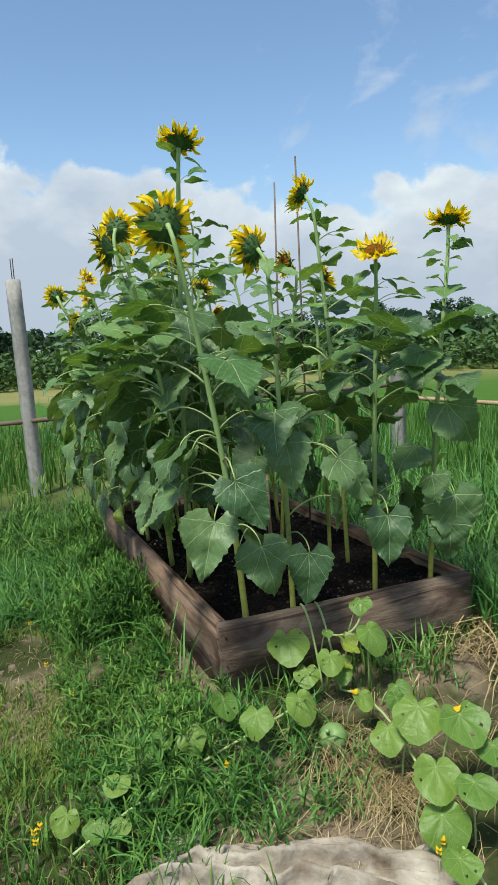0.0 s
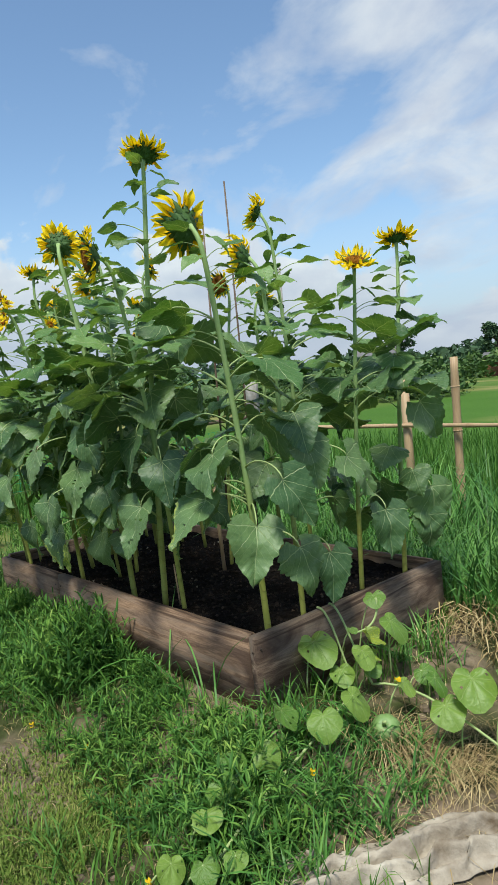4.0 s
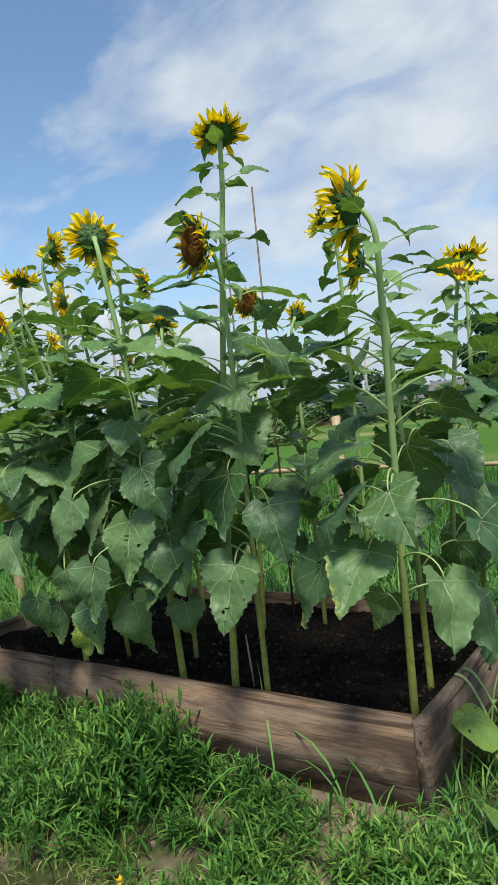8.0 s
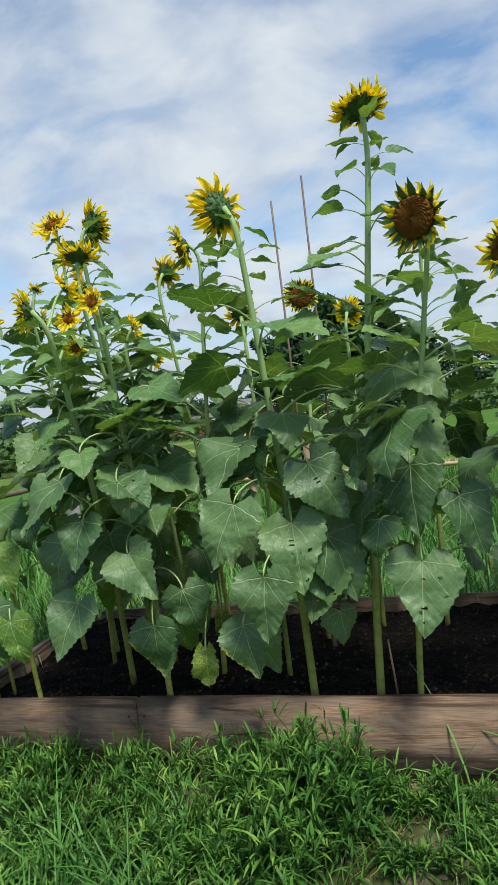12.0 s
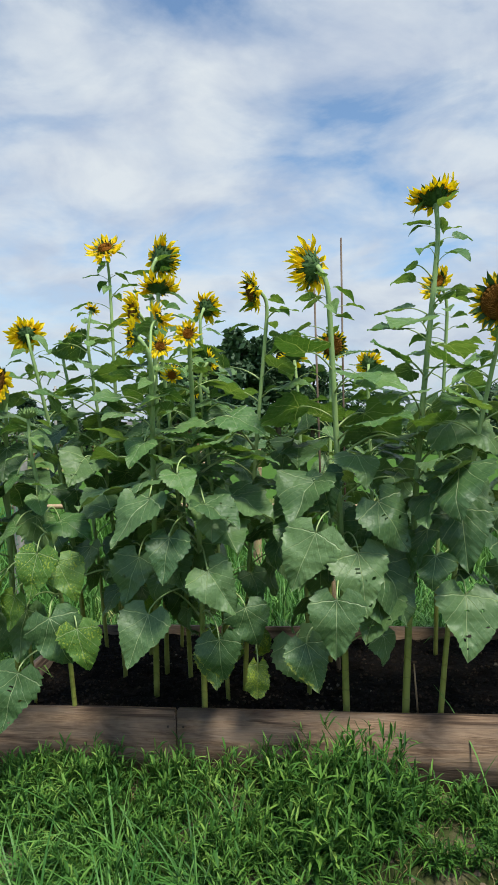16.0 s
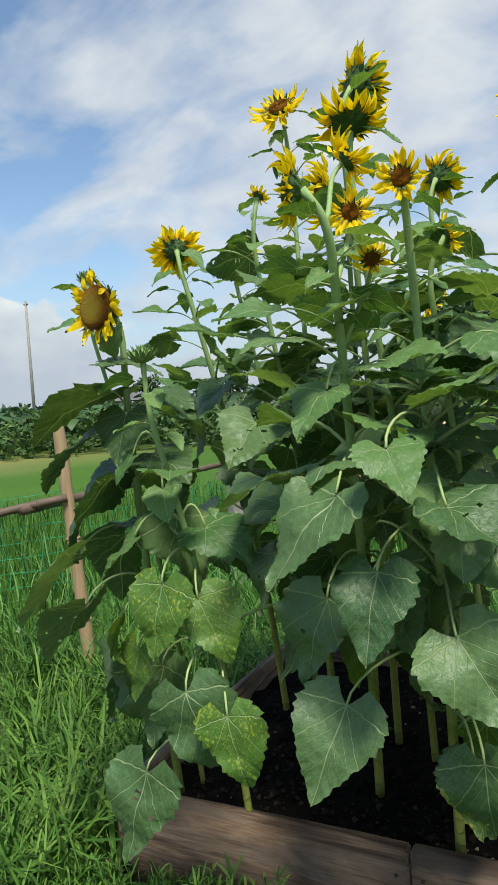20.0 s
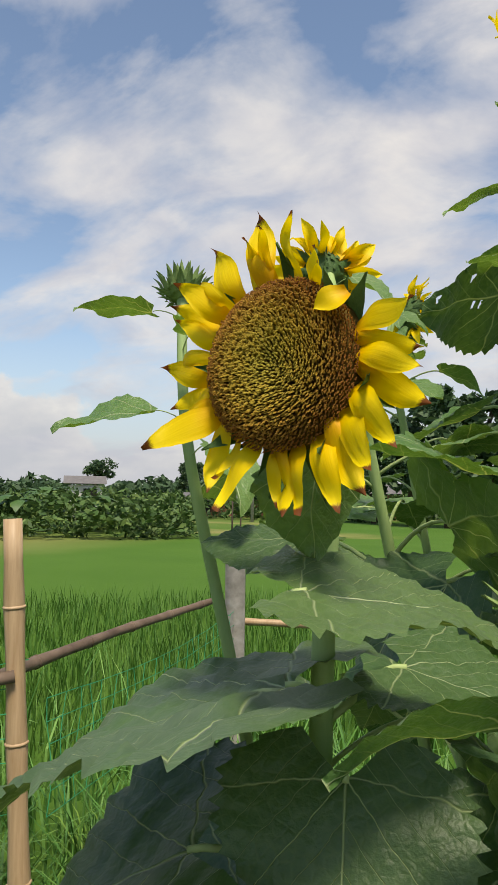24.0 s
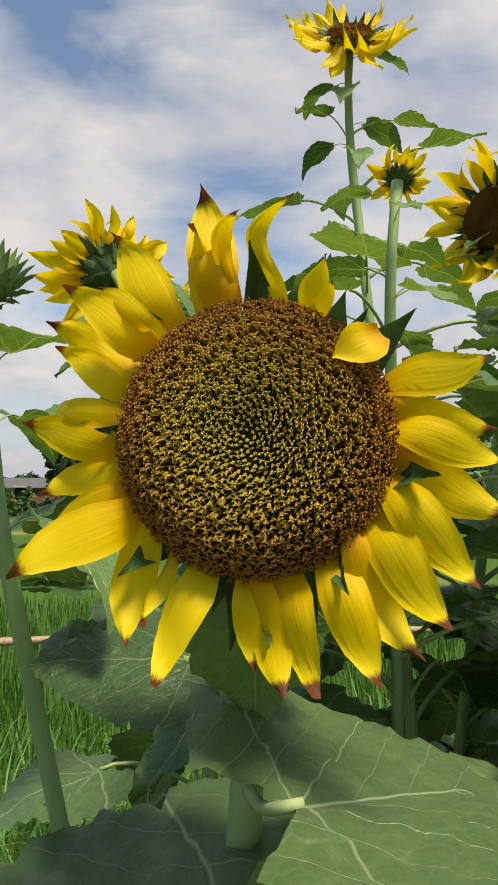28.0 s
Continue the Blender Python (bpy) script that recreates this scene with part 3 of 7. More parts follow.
def frame_of(z, x_hint=(0, 0, 1)):
    """A turn whose z axis is z, with x as near to the hint as it can be."""
    z = Vector(z).normalized()
    x = Vector(x_hint) - z * z.dot(Vector(x_hint))
    if x.length < 1e-3:
        x = Vector((1, 0, 0)) - z * z.x
    x.normalize()
    return Matrix((x, z.cross(x), z)).transposed().to_4x4()


# ---- ground ----
def relief(x, y):
    """Height of the ground: a low bank falls away round the bed, uneven near it, the fields a little lower."""
    d = max(0.0, max(-2.46 - x, x, -y, y - 1.2))
    h = 0.035 * (noise.noise((x * 1.3, y * 1.3, 0.3))) + 0.018 * noise.noise((x * 4, y * 4, 2.1))
    near = math.exp(-(d / 6) ** 2) * min(1.0, 0.3 + 2 * d)
    bank = min(1.0, max(0.0, (d - 0.03) / 0.5))
    bank = bank * bank * (3 - 2 * bank)
    far = min(1.0, max(0.0, (d - 3.0) / 5.0))
    return h * near - 0.065 - 0.165 * bank - 0.09 * far


def build_ground():
    def axis(lo, hi, step, far):
        mid = list(np.arange(lo, hi + 1e-6, step))
        out, s = [], step
        p = hi
        while p < far:
            s *= 1.28
            p += s
            out.append(p)
        left, s, p = [], step, lo
        while p > -far:
            s *= 1.28
            p -= s
            left.append(p)
        return left[::-1] + mid + out

    xs, ys = axis(-4.5, 2.5, 0.07, 2600), axis(-2.6, 3.2, 0.07, 2600)
    verts = [(x, y, relief(x, y)) for y in ys for x in xs]
    n = len(xs)
    faces = [(j * n + i, j * n + i + 1, (j + 1) * n + i + 1, (j + 1) * n + i) for j in range(len(ys) - 1) for i in range(n - 1)]
    ob = new("ground", mesh("ground", verts, faces, None, (M_GROUND,)))
    tagged(ob, "uneven brown earth and turf running into bright green rice fields", "ground", kind="structure")


build_ground()

# ---- raised bed ----
BED_L, BED_W, RIM = 2.47, 1.20, 0.25


def build_bed():
    bed = tagged(new("raised_bed"), "raised garden bed of weathered brown timber planks filled with black soil", "raised bed")
    th, h = 0.042, 0.335
    zc = RIM - h / 2

    def plank(size, at, mat, seed, label=""):
        ob = part("plank", board(size, 0.005, 0.0045, seed, 14), mat, bed, label, True)
        ob.location = at
        return ob

    j = -1.66
    plank((-j - 0.004 - th, th, h), ((j) / 2 - th / 2 + 0.002, th / 2, zc), M_WOOD_X, 1)
    plank((BED_L + j - 0.004, th, h), (-(BED_L - j) / 2, th / 2, zc - 0.002), M_WOOD_X, 2)
    plank((th, BED_W, h + 0.01), (-th / 2, BED_W / 2, zc - 0.004), M_WOOD_Y, 3, "greyish weathered end plank")
    plank((th, BED_W - 2 * th - 0.006, h), (-BED_L + th / 2, BED_W / 2, zc + 0.004), M_WOOD_Y, 4)
    plank((BED_L - 1.1 - th - 0.004, th, h), (-1.1 - (BED_L - 1.1 - th) / 2 + 0.02, BED_W - th / 2, zc), M_WOOD_X, 5)
    plank((1.1 - th - 0.004, th, h), (-(1.1 + th) / 2, BED_W - th / 2, zc + 0.003), M_WOOD_X, 6)
    for x, y in ((-th - 0.03, th + 0.03), (-BED_L + th + 0.03, th + 0.03), (-th - 0.03, BED_W - th - 0.03), (-BED_L + th + 0.03, BED_W - th - 0.03)):
        ob = part("corner_post", board((0.05, 0.05, 0.30), 0.004, 0.003, 7, 3), M_WOOD_Y, bed, "", True)
        ob.location = (x, y, 0.07)
    rng = random.Random(5)
    nails = [(-0.02, -0.002, z) for z in (0.19, 0.07)] + [(0.002, 0.022, z) for z in (0.2, 0.08)] + [(j + s, -0.002, z) for s in (-0.03, 0.03) for z in (0.19, 0.08)]
    for x, y, z in nails:
        bm = bmesh.new()
        bmesh.ops.create_cone(bm, cap_ends=True, segments=8, radius1=0.005, radius2=0.0035, depth=0.004)
        ob = part("nail", bm, M_IRON, bed)
        ob.matrix_basis = Matrix.Translation((x, y, z)) @ frame_of((0, -1, 0) if y < 0 else (1, 0, 0))
    # soil, heaped and crumbly
    nx, ny = 120, 60
    verts = []
    for jy in range(ny + 1):
        for ix in range(nx + 1):
            x, y = -BED_L + th + 0.002 + (BED_L - 2 * th - 0.004) * ix / nx, th + 0.002 + (BED_W - 2 * th - 0.004) * jy / ny
            z = 0.195 + 0.022 * noise.noise((x * 3, y * 3, 0)) + 0.016 * noise.noise((x * 11, y * 11, 4)) + 0.007 * noise.noise((x * 34, y * 34, 7))
            verts.append((x, y, z))
    faces = [(b * (nx + 1) + a, b * (nx + 1) + a + 1, (b + 1) * (nx + 1) + a + 1, (b + 1) * (nx + 1) + a) for b in range(ny) for a in range(nx)]
    soil = new("soil", mesh("soil", verts, faces, None, (M_SOIL,)))
    soil.parent = bed
    soil["label"] = "damp black crumbly soil"
    v, f = [], []
    for _ in range(5200):
        x, y, r = rng.uniform(-2.4, -0.06), rng.uniform(0.06, 1.14), abs(rng.gauss(0.004, 0.003)) + 0.002
        z = 0.195 + 0.022 * noise.noise((x * 3, y * 3, 0)) + 0.016 * noise.noise((x * 11, y * 11, 4)) + 0.4 * r
        a, b0 = rng.uniform(0, 6), len(v)
        for k, (u, w, q) in enumerate(((1, 0, 0), (-0.5, 0.87, 0.1), (-0.5, -0.87, -0.1), (0, 0, 1), (0.1, 0, -1))):
            c, s = math.cos(a), math.sin(a)
            v.append((x + r * (u * c - w * s) * rng.uniform(0.7, 1.3), y + r * (u * s + w * c) * rng.uniform(0.7, 1.3), z + r * q * 0.8))
        f += [(b0, b0 + 1, b0 + 3), (b0 + 1, b0 + 2, b0 + 3), (b0 + 2, b0, b0 + 3), (b0 + 1, b0, b0 + 4), (b0 + 2, b0 + 1, b0 + 4), (b0, b0 + 2, b0 + 4)]
    crumbs = new("soil_grit", mesh("soil_grit", v, f, None, (M_GRIT,), False))
    crumbs.parent = bed
    crumbs["kind"] = "stuff"
    bed.matrix_basis = pose(0, 0, -0.022, 0, -0.7, 0)      # the far end has sunk a little
    return bed


build_bed()


# ---- sunflower pieces ----
def interp(v, table):
    for (a, fa), (b, fb) in zip(table, table[1:]):
        if v <= b:
            t = (v - a) / (b - a)
            t = t * t * (3 - 2 * t) * 0.5 + t * 0.5
            return fa + (fb - fa) * t
    return table[-1][1]


HEART = [(0, 0.20), (0.05, 0.40), (0.13, 0.52), (0.25, 0.565), (0.36, 0.53), (0.47, 0.435), (0.6, 0.34), (0.75, 0.225), (0.88, 0.115), (1.0, 0.0)]
LANCE = [(0, 0.10), (0.1, 0.22), (0.3, 0.31), (0.5, 0.27), (0.7, 0.18), (0.87, 0.08), (1.0, 0.0)]


def leaf_mesh(name, mat, seed, droop, fold, wave, outline=HEART, rows=46, cols=14, teeth=11, tooth=0.055, lobe=0.2, holes=0):
    """A blade of length 1 along +y from its stalk at the origin, upper face +z, drooping towards -z, its margin toothed and ruffled."""
    rng = random.Random(seed)
    ph = rng.uniform(0, 6)
    skew = rng.uniform(-0.07, 0.07)
    lop = rng.uniform(-0.05, 0.05)
    curl = rng.uniform(-0.25, 0.45)
    bite = {(rng.choice((-1, 1)), rng.uniform(0.2, 0.85)) for _ in range(rng.randrange(3))}
    verts, uvs, faces = [], [], []
    for i in range(rows + 1):
        v = i / rows
        edge = {}
        for side in (-1, 1):
            w = interp(v, outline) * (1 + 0.05 * math.sin(ph + 5 * v + side) + lop * side)
            if 0 < i < rows:
                step = v * teeth * (1 + 0.12 * side) + 0.6 * noise.noise((v * 4, side, seed))
                w *= 1 + tooth * ((step % 1.0) * 2 - 1) * (1.25 - 0.5 * v) + rng.uniform(-0.025, 0.025)
                for bs, bv in bite:
                    if bs == side and abs(bv - v) < 0.045:
                        w *= 0.88
            edge[side] = w
        for j in range(cols + 1):
            u = -1 + 2 * j / cols
            side = 1 if u > 0 else -1
            au = abs(u)
            soft = interp(v, outline) * (1 + lop * side)
            w = soft + (edge[side] - soft) * min(1.0, max(0.0, (au - 0.7) / 0.3))
            x = u * w + skew * math.sin(v * 3)
            y = v - lobe * au ** 1.5 * (1 - v) ** 2.2
            ripple = 0.6 * wave
            z = fold * abs(x) + ripple * au ** 1.6 * math.sin(ph + side * 1.7 + v * 8.5) * 0.5 + ripple * 0.25 * math.sin(v * 11 + ph)
            z += 0.22 * ripple * au ** 3 * math.sin(ph * 2 + side * 2.3 + v * 19)
            # the blade swells between its slanting side veins
            z += 0.011 * math.cos((y - abs(x) * 1.1) / 0.17 * 2 * math.pi) * min(1, abs(x) * 8) - 0.016 * math.exp(-(x / 0.03) ** 2)
            z += 0.022 * noise.noise((x * 5, y * 5, seed)) + 0.008 * noise.noise((x * 12, y * 12, seed))
            a = droop * y * (1 + curl * y)
            k = a / y if abs(y) > 1e-4 else droop
            if abs(k) > 1e-3:
                yy, zz = math.sin(a) / k, -(1 - math.cos(a)) / k
            else:
                yy, zz = y, 0
            verts.append((x, yy + z * math.sin(a), zz + z * math.cos(a)))
            uvs.append((x, y))
    n = cols + 1
    skip = set()
    for _ in range(holes):
        r0, c0 = rng.randrange(rows // 4, rows - 6), rng.randrange(2, cols - 3)
        skip.add((r0, c0))
        if rng.random() < 0.6:
            skip.add((r0 + 1, c0))
        if rng.random() < 0.4:
            skip.add((r0 + 1, c0 + 1))
    for i in range(rows):
        for j in range(cols):
            if (i, j) not in skip:
                faces.append((i * n + j, i * n + j + 1, (i + 1) * n + j + 1, (i + 1) * n + j))
    return mesh(name, verts, faces, uvs, (mat,))


LEAVES = [leaf_mesh("leaf", M_LEAF, 10 + k, d, f, w, holes=2 * h) for k, (d, f, w, h) in enumerate(
    [(0.55, 0.10, 0.13, 0), (0.9, 0.16, 0.16, 0), (0.4, -0.05, 0.14, 2), (1.2, 0.12, 0.15, 0), (0.7, -0.12, 0.17, 0), (0.25, 0.20, 0.12, 3), (1.0, 0.02, 0.18, 0), (0.6, 0.08, 0.19, 1), (0.8, -0.18, 0.20, 0), (0.45, 0.28, 0.16, 0)])]
LEAVES_HERO = [leaf_mesh("leaf", M_LEAF_HERO, 60 + k, d, f, w, HEART, 52, 14, 17, 0.06, 0.2) for k, (d, f, w) in enumerate(((0.4, 0.06, 0.05), (0.8, 0.10, 0.06), (0.25, -0.04, 0.05), (0.6, 0.08, 0.06)))]
LEAVES_LIT = [leaf_mesh("leaf", M_LEAF, 130 + k, d, f, 0.10) for k, (d, f) in enumerate(((0.35, 0.10), (0.55, -0.06), (0.2, 0.16)))]
# mid and upper blades: sunlit leaf tops are put into their lighter colour
LEAVES_MID = [leaf_mesh("leaf", M_LEAF_YOUNG_LIT, 110 + k, d, f, w) for k, (d, f, w) in enumerate(((0.25, 0.10, 0.10), (0.45, 0.05, 0.12), (0.1, 0.14, 0.10), (0.6, 0.08, 0.12)))]
LEAVES_EDGED = [leaf_mesh("leaf", M_LEAF_EDGED, 33 + k, 0.4 + 0.2 * k, 0.08, 0.12, holes=1) for k in range(2)]
LEAVES_SICK = [leaf_mesh("leaf", M_LEAF_SICK, 30 + k, 0.3 + 0.2 * k, 0.08, 0.08) for k in range(3)]
LEAVES_YELLOW = [leaf_mesh("leaf", M_LEAF_YELLOW, 40 + k, 0.35 + 0.3 * k, 0.55, 0.22, [(0, 0.12), (0.15, 0.26), (0.4, 0.36), (0.65, 0.33), (0.85, 0.18), (1, 0)]) for k in range(2)]
LEAVES_TOP = [leaf_mesh("leaf", M_LEAF_YOUNG_LIT, 50 + k, d, 0.22, 0.10, LANCE, 18, 6, 9, 0.07, 0.05) for k, d in enumerate((0.3, 0.5, 0.8, 0.1))]


def petiole_mesh(k):
    pts = bezier([(0, 0, 0), (0, 0.35, 0.30 + 0.1 * k), (0, 0.8, 0.42 + 0.12 * k), (0, 1.0, 0.36 + 0.1 * k)], 7)
    return tube("petiole", pts, [0.027, 0.022, 0.020, 0.019, 0.018, 0.017, 0.016], M_PETIOLE, 6), pts[-1]


PETIOLES = [petiole_mesh(k) for k in (-1.6, 0, 1)]


def petal_mesh(seed, width, bend, cup, twist, mat, sway=0.0):
    rng = random.Random(seed)
    rows, cols = 13, 6
    prof = [(0, 0.45), (0.12, 0.70), (0.32, 0.98), (0.5, 1.0), (0.68, 0.80), (0.83, 0.45), (0.93, 0.17), (1.0, 0.02)]
    verts, uvs, faces = [], [], []
    ph = rng.uniform(0, 6)
    for i in range(rows + 1):
        v = i / rows
        a = bend * v * (1 + 0.6 * math.sin(3 * v + ph))
        for j in range(cols + 1):
            u = -1 + 2 * j / cols
            w = interp(v, prof) * width
            x = u * w + 0.05 * math.sin(v * 3 + ph) * v + sway * math.sin(v * v * 3.6)
            z = -cup * u * u * w * 2 + 0.05 * math.sin(v * 7 + ph + u) - 0.012 * math.cos(u * 9) * math.sin(3.1 * v)
            t = twist * v
            x, z = x * math.cos(t) - z * math.sin(t), x * math.sin(t) + z * math.cos(t)
            verts.append((x, v * math.cos(a) + z * math.sin(-a), v * math.sin(a) + z * math.cos(a)))
            uvs.append((0.5 + 0.5 * u, v))
    n = cols + 1
    for i in range(rows):
        for j in range(cols):
            faces.append((i * n + j, i * n + j + 1, (i + 1) * n + j + 1, (i + 1) * n + j))
    return mesh("petal", verts, faces, uvs, (mat,))


PETALS = [petal_mesh(k, w, b, c, t, M_PETAL) for k, (w, b, c, t) in enumerate(
    [(0.17, 0.15, 0.3, 0.1), (0.19, -0.2, 0.4, -0.2), (0.15, 0.4, 0.3, 0.4), (0.2, 0.0, 0.4, 0.0), (0.16, -0.35, 0.3, 0.3), (0.14, 0.6, 0.6, -0.5)])]
PETALS_HERO = [petal_mesh(20 + k, w, b, c, t, M_PETAL_BROWN, (0, 0.04, -0.05, 0.02, 0.06, 0.10, -0.20, -0.30)[k]) for k, (w, b, c, t) in enumerate(
    [(0.18, -0.10, 0.08, 0.1), (0.185, -0.25, 0.12, -0.25), (0.165, 0.12, 0.15, 0.35), (0.19, 0.05, 0.05, -0.15), (0.16, -0.4, 0.15, 0.5), (0.12, 0.25, 0.5, -1.1), (0.11, 0.3, 0.3, 0.9), (0.13, 0.2, 0.2, 0.5)])]


def disc_mesh(mat, seed, dome=0.32, rings=15, sides=44, rough=0.05):
    """A domed disc of radius 1 facing +z, its face pitted in crossing spirals."""
    verts, faces = [(0, 0, dome * 0.9)], []
    for i in range(1, rings + 1):
        r = i / rings
        for k in range(sides):
            a = 2 * math.pi * (k + 0.5 * (i % 2)) / sides
            z = dome * (0.9 + 0.25 * r * r - 0.9 * r ** 4) - (0.25 if i == rings else 0)
            z += rough * (0.4 + r) * (1 if (k + i) % 2 else -0.6) + 0.02 * noise.noise((3 * r * math.cos(a), 3 * r * math.sin(a), seed))
            verts.append((r * math.cos(a), r * math.sin(a), z))
    for k in range(sides):
        faces.append((0, 1 + k, 1 + (k + 1) % sides))
    for i in range(rings - 1):
        for k in range(sides):
            k2 = (k + 1) % sides
            faces.append((1 + i * sides + k, 1 + (i + 1) * sides + k, 1 + (i + 1) * sides + k2, 1 + i * sides + k2))
    return mesh("disc", verts, faces, None, (mat,), False)


def calyx_mesh(depth=0.75):
    """The green back of a head: a cup behind the disc."""
    verts, faces = [], []
    prof = [(0.16, -depth), (0.45, -0.82 * depth), (0.8, -0.5 * depth), (1.02, -0.15), (1.04, 0.02)]
    sides = 22
    for r, z in prof:
        for k in range(sides):
            a = 2 * math.pi * k / sides
            verts.append((r * math.cos(a), r * math.sin(a), z))
    for i in range(len(prof) - 1):
        for k in range(sides):
            k2 = (k + 1) % sides
            faces.append((i * sides + k, i * sides + k2, (i + 1) * sides + k2, (i + 1) * sides + k))
    return mesh("calyx", verts, faces, None, (M_BRACT,))


def calyx_bract(bow):
    """A pointed bract of length 1 along +y, keeled and bowed."""
    v, f = [], []
    for t, w in ((0, 0.18), (0.25, 0.21), (0.55, 0.13), (0.8, 0.05), (1, 0.004)):
        z = bow * t * t
        v += [(-w, t, z + 0.05), (0, t, z), (w, t, z + 0.05)]
    for k in range(4):
        f += [(3 * k, 3 * k + 1, 3 * k + 4, 3 * k + 3), (3 * k + 1, 3 * k + 2, 3 * k + 5, 3 * k + 4)]
    return mesh("bract", v, f, None, (M_BRACT,))


CALYX_BRACTS = [calyx_bract(b) for b in (-0.25, 0.0, 0.2)]


def add_calyx(plant, m, seed, bracts=13, depth=0.75):
    """The cup with rows of bracts that open away from it."""
    rng = random.Random(seed + 500)
    cx = new("calyx", CALYX if depth > 0.7 else CALYX_FLAT)
    place(cx, plant, m)
    cx["label"] = "green calyx with pointed bracts"
    for row, (r0, z0, ln) in enumerate(((1.0, -0.10, 0.75), (0.97, -0.28, 0.75), (0.78, -0.48, 0.6), (0.42, -0.70, 0.55))):
        count = bracts - (0, 0, 2, 5)[row]
        for b in range(count):
            a = 2 * math.pi * (b + 0.4 * row) / count + rng.uniform(-0.08, 0.08)
            up = rng.uniform(0.35, 0.95) - 0.10 * row
            mb = Matrix.Rotation(a, 4, "Z") @ Matrix.Translation((0, r0, z0 * depth / 0.75)) @ Matrix.Rotation(up, 4, "X") @ Matrix.Rotation(rng.gauss(0, 0.2), 4, "Y") @ Matrix.Scale(ln * rng.uniform(0.8, 1.25), 4)
            place(new("bract", CALYX_BRACTS[rng.randrange(3)]), cx, mb)
    return cx


CALYX, CALYX_FLAT = calyx_mesh(), calyx_mesh(0.6)
DISCS = {"brown": disc_mesh(M_DISC, 1), "young": disc_mesh(M_DISC_YOUNG, 2, 0.20)}


def place(ob, parent, m):
    """Puts ob under parent with the pose m, told in the world."""
    ob.parent = parent
    ob.matrix_basis = m


def add_head(plant, pos, normal, radius, disc="brown", petals=34, length=1.05, seed=0, roll=0.0, flare=0.0):
    """A flower head: disc with its petals, and the green calyx behind."""
    rng = random.Random(seed + 77)
    turn = frame_of(normal, (0, 0, 1))
    base = Matrix.Translation(pos) @ turn
    ob = new("disc", DISCS[disc])
    place(ob, plant, base @ Matrix.Scale(radius, 4))
    ob["label"] = "brown seed disc" if disc == "brown" else "orange-brown flower disc"
    add_calyx(plant, base @ Matrix.Rotation(rng.uniform(0, 6), 4, "Z") @ Matrix.Scale(radius, 4), seed)
    for k in range(petals):
        a = 2 * math.pi * (k + rng.uniform(-0.3, 0.3)) / petals
        m = Matrix.Rotation(a, 4, "Z") @ Matrix.Translation((0, 0.93, -0.04 - 0.1 * (k % 2)))
        m = m @ Matrix.Rotation(rng.gauss(0.2 + flare, 0.25), 4, "X") @ Matrix.Rotation(rng.gauss(0, 0.25), 4, "Y")
        p = new("petal", PETALS[rng.randrange(len(PETALS))])
        place(p, ob, m @ Matrix.Scale(1.3 * length * rng.uniform(0.8, 1.15), 4))
    return ob


def add_leaf(plant, foot, azimuth, size, stalk, rise=0, pitch=-0.5, roll=0.0, me=None, label="", turn=0.0):
    """A leaf on its stalk: foot on the stem, azimuth outwards, pitch of the blade at its base (down is negative)."""
    pm, end = PETIOLES[rise + 1]
    mp = Matrix.Translation(foot) @ Matrix.Rotation(azimuth - math.pi / 2, 4, "Z")
    tip = mp @ (Vector(end) * stalk)
    ml = Matrix.Translation(tip) @ Matrix.Rotation(azimuth + turn - math.pi / 2, 4, "Z") @ Matrix.Rotation(pitch, 4, "X") @ Matrix.Rotation(roll, 4, "Y") @ Matrix.Scale(size, 4)
    ob = new("leaf", me)
    place(ob, plant, ml)
    if label:
        ob["label"] = label
    pe = new("petiole", pm)
    place(pe, ob, ml.inverted() @ mp @ Matrix.Scale(stalk, 4))
    return ob


def stem_line(base, head, normal, radius, neck=0.045):
    n = Vector(normal).normalized()
    base, top = Vector((*base, 0.115)), Vector(head) - n * radius * 0.7
    p2 = top - n * neck + Vector((0, 0, -0.045 if n.z < 0.45 else -0.08))
    p1 = Vector((base.x * 0.72 + p2.x * 0.28, base.y * 0.72 + p2.y * 0.28, base.z + 0.5 * (p2.z - base.z)))
    low = bezier([base, base + (p1 - base) * 0.6, p1 + (p1 - p2) * 0.05, p2 - (p2 - p1) * 0.12], 16)
    high = bezier([low[-1], low[-1] + (p2 - low[-1]) * 0.9, p2 + (top - p2) * 0.25, top], 7)
    return low + high[1:]


def point_at(line, z):
    for a, b in zip(line, line[1:]):
        if a.z <= z <= b.z:
            t = (z - a.z) / max(1e-6, b.z - a.z)
            return a + (b - a) * t
    return line[-1]


